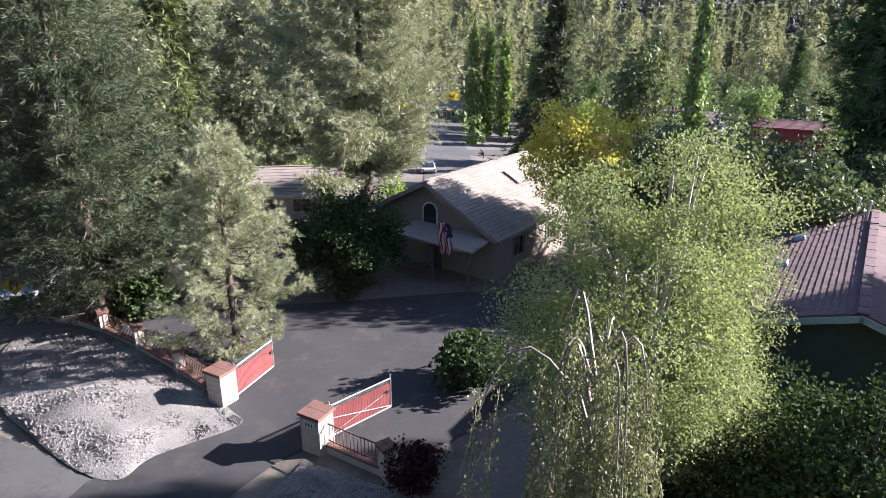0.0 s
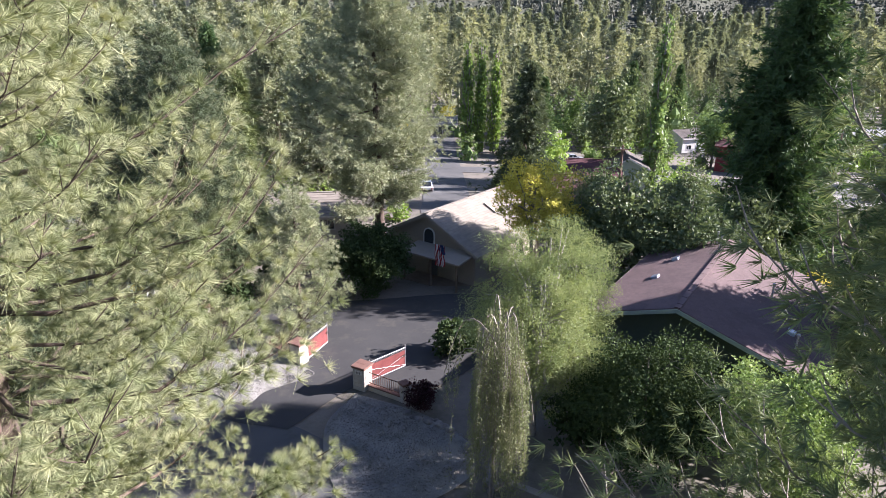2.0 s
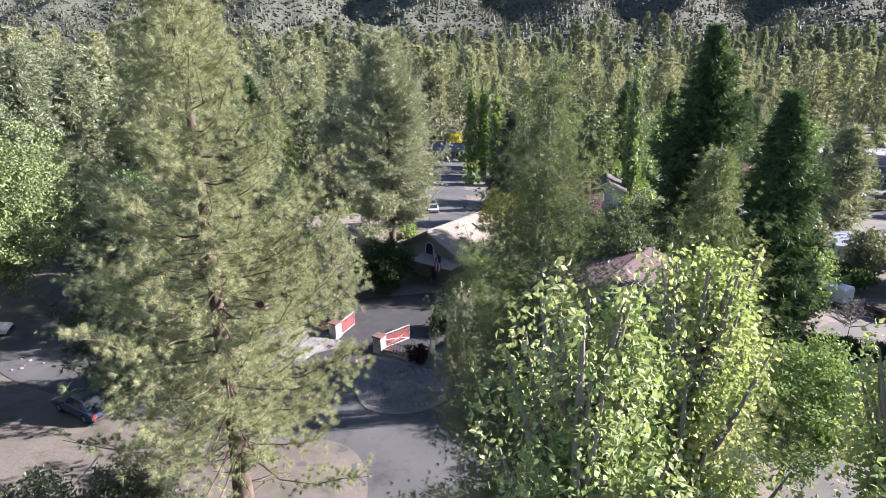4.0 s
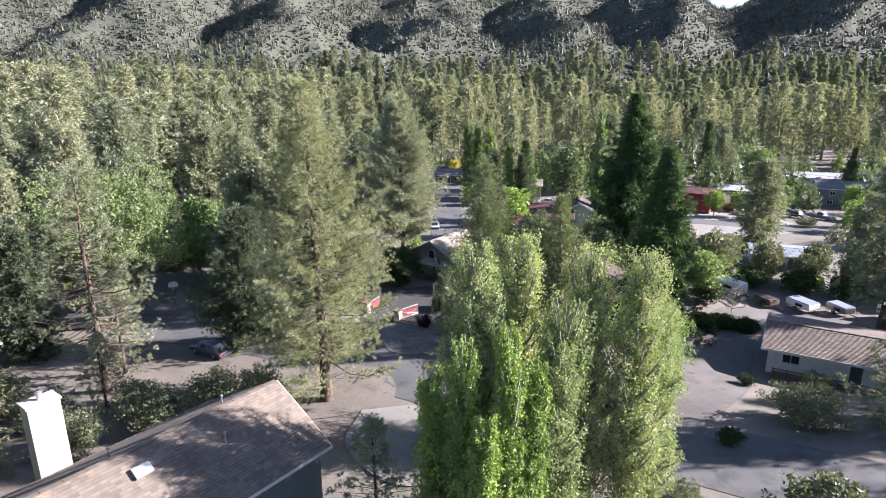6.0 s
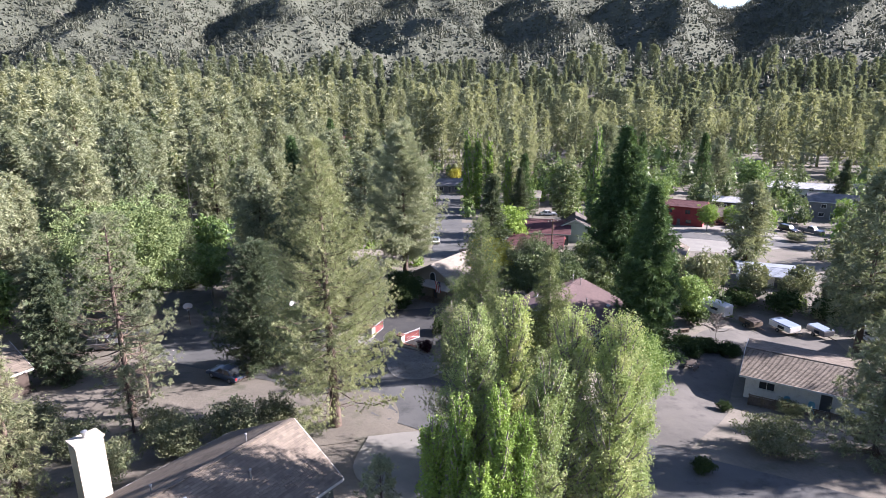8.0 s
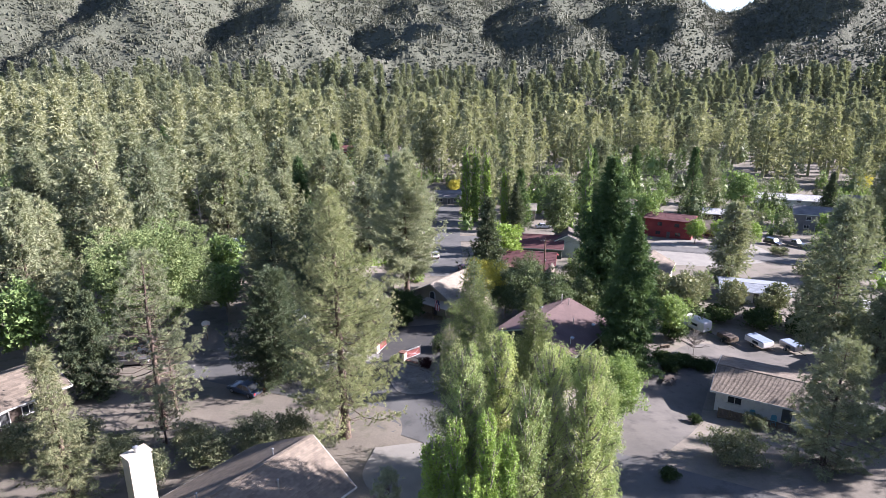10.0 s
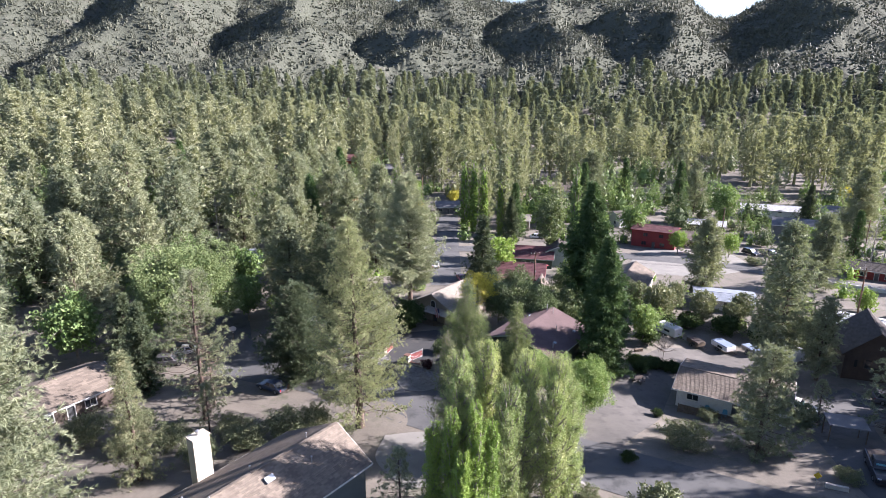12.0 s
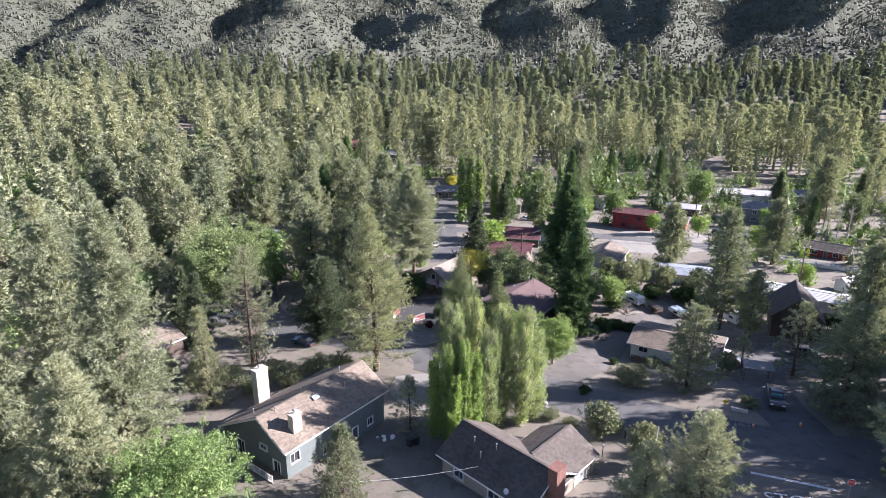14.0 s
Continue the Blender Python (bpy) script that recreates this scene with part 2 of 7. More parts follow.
def sheet_z(x, y):
    """Height of the ground sheet itself, between its grid lines."""
    i, j = min(max(int(np.searchsorted(xs, x)) - 1, 0), nx - 2), min(max(int(np.searchsorted(ys, y)) - 1, 0), len(ys) - 2)
    u, v = (x - xs[i]) / (xs[i + 1] - xs[i]), (y - ys[j]) / (ys[j + 1] - ys[j])
    a, b, c, d = heights[j, i], heights[j, i + 1], heights[j + 1, i], heights[j + 1, i + 1]
    return float((a * (1 - u) + b * u) * (1 - v) + (c * (1 - u) + d * u) * v)


a = (np.arange(len(ys) - 1)[:, None] * nx + np.arange(nx - 1)[None]).ravel()
gf = np.stack([a, a + 1, a + nx + 1, a + nx], 1)
mid = np.array([ys[i] for i in a // nx])
ground = tagged(new("ground", np_mesh("ground", gv, gf, [M["soil"], M["hill"]], (mid > 445).astype(int), True)), "dry earth ground rising to brushy mountains", "ground", kind="structure")


def inside(poly, x, y):
    hit = False
    for (xa, ya), (xb, yb) in zip(poly, poly[1:] + poly[:1]):
        if (ya > y) != (yb > y) and x < (xb - xa) * (y - ya) / (yb - ya) + xa:
            hit = not hit
    return hit


def smooth_line(points, steps=8):
    """A Catmull-Rom curve through the points."""
    p = [Vector(q) for q in points]
    p = [p[0] * 2 - p[1], *p, p[-1] * 2 - p[-2]]
    out = []
    for b, c, d, e in zip(p, p[1:], p[2:], p[3:]):
        for k in range(steps):
            t = k / steps
            out.append(0.5 * (2 * c + (d - b) * t + (2 * b - 5 * c + 4 * d - e) * t * t + (3 * c - b - 3 * d + e) * t**3))
    return out + [p[-2]]


def ribbon(name, points, widths, mat, lift, label, category="road", across=8, wobble=0.12):
    """A paved strip that follows the ground, along a curve with a width at each point."""
    line = smooth_line([(*q, w) for q, w in zip(points, widths)], 10)
    verts, faces = [], []
    for i, q in enumerate(line):
        ahead = (line[min(i + 1, len(line) - 1)] - line[max(i - 1, 0)]).to_2d().normalized()
        for k in range(across + 1):
            s = (k / across - 0.5) * q.z
            if k in (0, across):
                s += wobble * noise.noise(Vector((q.x * 0.7, q.y * 0.7, k)))
            x, y = q.x - ahead.y * s, q.y + ahead.x * s
            verts.append((x, y, land_z(x, y) + lift))
    n = across + 1
    for i in range(len(line) - 1):
        for k in range(across):
            b = i * n + k
            faces.append((b, b + n, b + n + 1, b + 1))
    ob = new(name, np_mesh(name, verts, faces, [mat], smooth=True))
    return tagged(ob, label, category, kind="structure")


def apron(name, poly, mat, lift, label, category, step=0.8, rough_top=0.0, mound=None):
    """An area of one surface that follows the ground inside a rounded outline."""
    poly = [tuple(q) for q in smooth_line([(x, y, 0) for x, y in poly + poly[:1]], 6)][:-1]
    poly = [(x, y) for x, y, _ in poly]
    bm = bmesh.new()
    edge = [bm.verts.new((x, y, 0)) for x, y in poly]
    bm.faces.new(edge)
    lo, hi = Vector((min(x for x, _ in poly), min(y for _, y in poly))), Vector((max(x for x, _ in poly), max(y for _, y in poly)))
    for axis, a0, a1 in ((0, lo.x, hi.x), (1, lo.y, hi.y)):
        at = a0 + step
        while at < a1:
            co, no = (Vector((at, 0, 0)), Vector((1, 0, 0))) if axis == 0 else (Vector((0, at, 0)), Vector((0, 1, 0)))
            bmesh.ops.bisect_plane(bm, geom=bm.verts[:] + bm.edges[:] + bm.faces[:], plane_co=co, plane_no=no)
            at += step
    for v in bm.verts:
        h = rough_top * noise.noise(Vector((v.co.x * 1.3, v.co.y * 1.3, 4))) if not v.is_boundary else 0
        if mound and not v.is_boundary:
            h += mound(v.co.x, v.co.y)
        v.co.z = land_z(v.co.x, v.co.y) + lift + max(h, -lift + 0.01)
    bmesh.ops.recalc_face_normals(bm, faces=bm.faces)
    if sum(f.normal.z for f in bm.faces) < 0:
        bmesh.ops.reverse_faces(bm, faces=bm.faces)
    for f in bm.faces:
        f.smooth = True
    me = bpy.data.meshes.new(name)
    bm.to_mesh(me)
    bm.free()
    me.materials.append(mat)
    return tagged(new(name, me), label, category, kind="structure")


road = ribbon("road", [(95, -62), (70, -47), (45, -39.5), (30, -31), (17, -23), (4, -14), (-8, -6), (-20, 0), (-28, 6), (-33, 20), (-40, 45), (-47, 75)],
              [9, 9, 9.5, 9, 9, 9.5, 10, 10, 9, 7, 6.5, 6.5], M["asphalt"], 0.035, "worn grey asphalt lane with cracks", across=10)
street = ribbon("road", [(6.5, 42), (7, 70), (7.2, 100), (7.5, 126)], [6.5, 6.5, 6.5, 7], M["asphalt"], 0.05, "grey asphalt side street between houses")
cross = ribbon("road", [(-75, 92), (-40, 84), (0, 80), (30, 82), (55, 78), (80, 70), (100, 55), (125, 36), (180, 0)], [6.5] * 9, M["asphalt"], 0.06, "grey asphalt street through the town")
left_street = ribbon("road", [(-90, 95), (-106, 150), (-122, 210), (-140, 255), (-160, 300)], [8, 8, 8.5, 9, 9], M["asphalt"], 0.05, "grey asphalt street lined with tall pines")
cottage_drive = ribbon("road", [(19, -26), (24, -20), (30, -12), (35, -4), (40, 4), (48, 9), (58, 6)], [8, 7, 8, 7, 7, 9, 8], M["drive"], 0.03, "dusty pale driveway to the cottage", "driveway")
truck_drive = ribbon("road", [(51, -37), (52, -26), (58, -12), (66, -8)], [7, 7, 8, 9], M["asphalt"], 0.045, "patched asphalt driveway", "driveway")
parking = apron("pavement", [(52, 62), (70, 60), (86, 70), (84, 92), (62, 84)], M["concrete"], 0.05, "pale concrete parking area beside the street", "pavement", 3.0)
court = apron("pavement", [(-2.6, -4), (0.3, -0.1), (3.2, -0.9), (7.0, 2.6), (9.6, 8), (7.5, 13), (0, 12), (-8, 10.5), (-11, 7.5), (-6.5, 5.8), (-3.2, 3.2), (-6, -2.5)], M["court"], 0.06, "asphalt forecourt behind the gate, darkened for shade", "pavement")


def heap(x, y):
    return 0.7 * math.exp(-(((x + 7.4) / 2.0) ** 2) - (((y - 2.0) / 1.5) ** 2)) + 0.35 * math.exp(-(((x + 5.6) / 1.0) ** 2) - (((y + 0.2) / 0.8) ** 2)) + 0.3 * math.exp(-(((x + 5.0) / 1.1) ** 2) - (((y - 2.4) / 0.8) ** 2))


gravel_left = apron("gravel_bed", [(-12.6, 5.0), (-11.2, 2.6), (-8.8, 0.5), (-6.5, -1.2), (-5.0, -1.7), (-4.4, -0.6), (-2.3, 1.0), (-2.9, 2.0), (-4.6, 3.7), (-6.3, 5.2), (-8.9, 7.4), (-12, 9.3), (-14.4, 9.2), (-14.2, 7.2)], M["gravel"], 0.07, "pale crushed stone heaped beside the gate", "gravel", 0.35, 0.10, heap)
gravel_right = apron("gravel_bed", [(0.2, -0.9), (2.8, -2.2), (4.6, -3.6), (6.2, -6.4), (3.6, -9.0), (0.4, -8.4), (-0.9, -4.0)], M["gravel"], 0.075, "grey crushed stone verge below the gate fence", "gravel", 0.4, 0.06)
pine_bed = apron("soil_bed", [(-14, -13), (-8, -12.5), (-3, -11.5), (0.6, -13.5), (1, -19), (-5, -22), (-13, -21)], M["soil"], 0.06, "bare earth under the tall pine", "soil", 0.8, 0.08)
house_drive = apron("pavement", [(-1, -20.5), (4, -19.8), (7.5, -23), (7, -29), (2.5, -31), (-1.5, -26)], M["concrete"], 0.09, "pale concrete driveway", "driveway", 0.8)

# ---- trees ----


def unit(v):
    return v / np.maximum(np.linalg.norm(v, axis=-1, keepdims=True), 1e-9)


def tubes(lines):
    """Tapered limbs: each line is (points, radii); thin ones get fewer sides. Returns corners and quads."""
    V, F, base = [], [], 0
    for pts, rad in lines:
        pts, rad = np.asarray(pts, float), np.asarray(rad, float)
        sides = 8 if rad[0] > 0.1 else 4 if rad[0] > 0.035 else 3
        ang = np.arange(sides) * 2 * np.pi / sides
        ahead = unit(np.gradient(pts, axis=0))
        ref = np.where(np.abs(ahead[:, 2:3]) > 0.9, [[1.0, 0, 0]], [[0, 0, 1.0]])
        u = unit(np.cross(ahead, ref))
        w = np.cross(ahead, u)
        ring = pts[:, None] + rad[:, None, None] * (np.cos(ang)[None, :, None] * u[:, None] + np.sin(ang)[None, :, None] * w[:, None])
        V.append(ring.reshape(-1, 3))
        i = np.arange(len(pts) - 1)[:, None] * sides + base
        k = np.arange(sides)[None]
        k2 = (k + 1) % sides
        F.append(np.stack([i + k, i + k2, i + sides + k2, i + sides + k], -1).reshape(-1, 4))
        base += len(pts) * sides
    return np.concatenate(V), np.concatenate(F)


def tufts(rng, centres, ways, size, blades, width, spread=0.9, lift=0.25, ahead=0.72):
    """Needle tufts: thin blades that fan out from each centre about its way. width: half a blade's, as a share of its length."""
    n = len(centres)
    d = unit(ways[:, None] * ahead + spread * rng.normal(size=(n, blades, 3)) * 0.75 + np.array([0, 0, lift]))
    side = unit(np.cross(d, rng.normal(size=(n, blades, 3))))
    s = (np.asarray(size).reshape(-1, 1) * rng.uniform(0.65, 1.2, (n, blades)))[..., None]
    c = centres[:, None] + d * s * 0.08
    wide = side * (np.asarray(width) * s)
    sag = np.array([0, 0, -1.0]) * s * 0.12
    tri = np.stack([c - wide, c + wide, c + d * s + sag], 2)
    return tri.reshape(-1, 3)


def leaves(rng, centres, size, normal_up=0.5, droop=0.0):
    """Single leaves: rhombs of two triangles folded at the midrib."""
    n = len(centres)
    d = unit(rng.normal(size=(n, 3)) + np.array([0, 0, -droop]))
    nrm = unit(rng.normal(size=(n, 3)) + np.array([0, 0, normal_up]))
    side = unit(np.cross(d, nrm))
    s = (size * rng.uniform(0.7, 1.3, n))[:, None]
    fold = np.cross(side, d) * s * 0.12
    return np.stack([centres - d * s * 0.5, centres + side * s * 0.36 + fold, centres + d * s * 0.5, centres - side * s * 0.36 + fold], 1).reshape(-1, 3)


def within(rng, n):
    """Points scattered in a ball of radius one, thinning out to its rim."""
    return unit(rng.normal(size=(n, 3))) * rng.random((n, 1)) ** 0.5


def tree_thing(name, trunk, crown, bark, leaf, label, category="tree", crown_name="crown", at=(0, 0, 0), corners=3):
    root = tagged(new(name), label, category)
    tv, tf = tubes(trunk)
    t = new("trunk", np_mesh("trunk", tv, tf, [bark], smooth=True))
    t.parent = root
    if crown is not None and len(crown):
        c = new(crown_name, np_mesh(crown_name, crown, np.arange(len(crown)).reshape(-1, corners), [leaf]))
        c.parent = root
    root.location = at
    return root


def bent(rng, h, lean=0.015, n=9):
    z = np.linspace(0, 1, n)
    off = np.cumsum(rng.normal(0, lean, (n, 2)), 0) * h * 0.3
    off -= off[:1]
    return np.column_stack([off * z[:, None], z * h])


def conifer(rng, h, r, bare, whorl_gap, per_whorl, profile, rise, sag, tuft, blades, width, start=0.35, trunk_r=0.016, spread=0.9, lift=0.25, twig_out=0.22, stubs=0, count=3000, coarse=False, per_sub=6, clump=0.16, up=0.35, twigs=False, fill=None):
    """Trunk with whorls of limbs; each limb forks into twigs that end in clumps of needle tufts. profile(u): limb length at the share u of the crown's height."""
    path = bent(rng, h)
    rad = h * trunk_r * (1 - np.linspace(0, 1, len(path)) ** 1.3) + 0.02
    rad[0] *= 1.35
    lines = [(path, rad)]
    limbs = []
    lump = rng.uniform(0, 6.28, 4)
    z = bare * h
    while z < h * 0.985:
        u = (z / h - bare) / (1 - bare)
        centre = np.array([np.interp(z, path[:, 2], path[:, 0]), np.interp(z, path[:, 2], path[:, 1]), z])
        k = max(3, int(round(per_whorl * (0.7 + 0.6 * rng.random()))))
        turn = rng.uniform(0, 6.28)
        for j in range(k):
            az = turn + j * 6.283 / k + rng.normal(0, 0.3)
            uneven = 1 + 0.16 * math.sin(2 * az + lump[0] + 7 * u) + 0.10 * math.sin(3 * az + lump[1] - 13 * u)
            L = max(0.2, r * profile(u) * rng.uniform(0.6, 1.1) * uneven)
            out = np.array([np.cos(az), np.sin(az), 0])
            s = np.linspace(0, 1, 6)
            hgt = L * (rise(u) * s - sag * np.sin(s * np.pi * 0.9) * 0.5 + 0.22 * s**2.5)
            pts = centre + out * (s * L)[:, None] + np.array([0, 0, 1]) * hgt[:, None]
            pts[2:] += rng.normal(0, 0.03 * L, (4, 3))
            lr = 0.009 * L + 0.008
            keep = [0, 5] if coarse else [0, 1, 2, 3, 4, 5]
            lines.append((pts[keep], (lr * (1 - 0.85 * s))[keep]))
            limbs.append((L, out, s, pts))
        z += whorl_gap * h * rng.uniform(0.7, 1.3) * (1.15 - 0.6 * u)
    for _ in range(stubs):
        zz = rng.uniform(0.25 * bare, bare * 1.1) * h
        az = rng.uniform(0, 6.28)
        L = rng.uniform(0.4, 0.5) * r * 0.7
        c = np.array([np.interp(zz, path[:, 2], path[:, 0]), np.interp(zz, path[:, 2], path[:, 1]), zz])
        o = np.array([np.cos(az), np.sin(az), rng.uniform(-0.3, 0.25)])
        lines.append((c + o * np.linspace(0, L, 4)[:, None] + rng.normal(0, 0.03, (4, 3)), np.array([0.05, 0.035, 0.02, 0.008])))
    total = sum(l[0] ** 1.25 for l in limbs)
    cs, ws = [], []
    for L, out, s, pts in limbs:
        m = max(1, int(round(count / per_sub * L**1.25 / total + rng.uniform(-0.4, 0.4))))
        q = start + (1 - start) * (np.arange(m) + rng.uniform(0.3, 1, m)) / m
        side = np.array([-out[1], out[0], 0])
        for i in range(m):
            p0 = np.array([np.interp(max(0.1, q[i] - 0.08), s, pts[:, c]) for c in range(3)])
            p1 = np.array([np.interp(min(1, q[i]), s, pts[:, c]) for c in range(3)])
            sway = (1 if (i % 2) else -1) * rng.uniform(0.2, 1.3)
            p1 = p1 + side * sway * (twig_out * L * (1.2 - q[i]) + 0.1) + np.array([0, 0, 1]) * (rng.normal(0.06, 0.12) + 0.03 * L)
            way = unit(out * 0.8 + side * np.clip(sway, -1, 1) * 0.7 + np.array([0, 0, up]))
            if twigs:
                lines.append((np.stack([p0, (p0 + p1) / 2 - np.array([0, 0, 0.04]), p1]), np.array([0.012, 0.009, 0.005])))
            e = rng.normal(0, 1, (per_sub, 3)) * clump * np.array([1, 1, 0.6])
            back = rng.uniform(0, 0.55, per_sub)[:, None]
            cs.append(p1 + (p0 - p1) * back + e)
            ws.append(way + e / max(clump, 1e-3) * 0.35)
    cs, ws = np.concatenate(cs), np.concatenate(ws)
    crown = tufts(rng, cs, ws, tuft * rng.uniform(0.8, 1.2, len(cs)), blades, width, spread, lift)
    if fill:  # older needles along the inner limbs
        n, size, few, fat = fill
        pick = rng.choice(len(limbs), n, p=np.array([l[0] ** 1.25 for l in limbs]) / total)
        q = rng.uniform(0.15, 0.76, n)
        c = np.array([[np.interp(q[i], limbs[k][2], limbs[k][3][:, a]) for a in range(3)] for i, k in enumerate(pick)])
        reach = np.array([limbs[k][0] for k in pick])
        c += rng.normal(0, 1, (n, 3)) * np.stack([0.1 * reach + 0.1, 0.1 * reach + 0.1, np.full(n, 0.15)], 1)
        crown = np.concatenate([crown, tufts(rng, c, np.array([limbs[k][1] for k in pick]), size, few, fat, spread, 0.1)])
    return lines, crown


def pine_shape(u):
    return max(0.0, min(1.0, 0.68 + 1.6 * u)) * (1 - u) ** 0.62 * 1.08


def cone_shape(u):
    return (1 - u) ** 0.85 * min(1.0, 0.75 + 2 * u)


def make_pine(seed, h, r, bare=0.2, count=3000, size=0.3, blades=30, width=0.03, label="", mat="pine", at=(0, 0, 0), stubs=14, profile=pine_shape, gap=0.03, per=6, coarse=False, per_sub=6, clump=0.16, twigs=False, start=0.5, fill=None):
    rng = np.random.default_rng(seed)
    lines, crown = conifer(rng, h, r, bare, gap, per, profile, lambda u: -0.10 + 0.8 * u, 0.3, size, blades, width, start=start, stubs=stubs, count=count, coarse=coarse, lift=0.3, spread=0.72, per_sub=per_sub, clump=clump, twigs=twigs, fill=fill)
    return tree_thing("pine_tree", lines, crown, M["bark_pine"], M[mat], label, "pine", at=at)


def make_cone(seed, h, r, mat="sequoia", count=5000, size=0.38, blades=9, width=0.1, label="", name="sequoia_tree", at=(0, 0, 0), profile=cone_shape, bark="bark_pine", bare=0.03, gap=0.018, per=8, coarse=False, start=0.2, per_sub=6, clump=0.2, twigs=False, lift=-0.05, fill=None):
    rng = np.random.default_rng(seed)
    lines, crown = conifer(rng, h, r, bare, gap, per, profile, lambda u: -0.28 + 0.9 * u, 0.12, size, blades, width, start=start, spread=0.7, lift=lift, twig_out=0.2, count=count, coarse=coarse, per_sub=per_sub, clump=clump, up=0.1, twigs=twigs, fill=fill)
    return tree_thing(name, lines, crown, M[bark], M[mat], label, "conifer", at=at)


def broadleaf(seed, h, r, mat="broad", bark="bark_grey", clusters=260, per=60, leaf=0.16, bare=0.25, cluster_r=0.55, label="", name="broadleaf_tree", at=(0, 0, 0), limbs=9, squash=1.0, droop=0.2, stems=1, category="tree"):
    """Forked limbs that reach into an uneven crown of many leaf clusters."""
    rng = np.random.default_rng(seed)
    lines, cs = [], []
    mid = np.array([0, 0, h * (bare + (1 - bare) * 0.5)])
    half = np.array([r, r, h * (1 - bare) * 0.5 * squash])
    d = unit(rng.normal(size=(clusters, 3)))
    bumps = 0.80 + 0.16 * np.sin(d[:, 0] * 4.2 + seed) * np.cos(d[:, 1] * 3.7 + seed * 2) + 0.18 * np.sin(d[:, 2] * 6 + d[:, 0] * 5)
    cent = mid + d * half * (bumps * rng.uniform(0.35, 1, clusters) ** 0.4)[:, None]
    for s in range(stems):
        foot = np.array([0, 0, 0.0]) if stems == 1 else np.append(rng.normal(0, 0.25 * r, 2), 0)
        tall = h * rng.uniform(0.75, 0.9)
        path = bent(rng, tall, 0.02, 7) + foot
        lines.append((path, (0.018 * h / stems**0.5 + 0.02) * (1 - 0.85 * np.linspace(0, 1, 7))))
        for k in range(max(2, limbs // stems)):
            goal = cent[rng.integers(clusters)]
            z0 = rng.uniform(bare * 0.8, 0.7) * h
            b = np.array([np.interp(z0, path[:, 2], path[:, i]) for i in range(3)])
            b[2] = min(z0, goal[2] * 0.9)
            q = np.linspace(0, 1, 6)[:, None]
            pts = b + (goal - b) * q + np.array([0, 0, 0.12 * h]) * (q * (1 - q)) + rng.normal(0, 0.02 * h, (6, 3)) * (q * (1 - q) * 2)
            lines.append((pts, 0.008 * h * (1 - 0.85 * q[:, 0]) + 0.006))
            for _ in range(3):
                g2 = cent[np.argsort(((cent - pts[4]) ** 2).sum(1))[rng.integers(min(12, clusters))]]
                lines.append((pts[3] + (g2 - pts[3]) * np.linspace(0, 1, 4)[:, None] + rng.normal(0, 0.03, (4, 3)), np.array([0.012, 0.01, 0.008, 0.004]) * (h / 8) ** 0.5))
    n = clusters * per
    ids = rng.integers(0, clusters, n)
    pos = cent[ids] + within(rng, n) * 1.75 * cluster_r * np.array([1, 1, 0.7]) * rng.uniform(0.6, 1.2, clusters)[ids][:, None]
    pos[:, 2] = np.maximum(pos[:, 2], 0.15)
    crown = leaves(rng, pos, leaf, 0.6, droop)
    m = clusters * 8  # broad shaded leaves inside the crown
    deep = mid + within(rng, m) * half * 0.74
    deep[:, 2] = np.maximum(deep[:, 2], 0.2)
    crown = np.concatenate([crown, leaves(rng, deep, max(1.8 * leaf, 0.05 * r), 0.3, 0)])
    return tree_thing(name, lines, crown, M[bark], M[mat], label, category, at=at, corners=4)


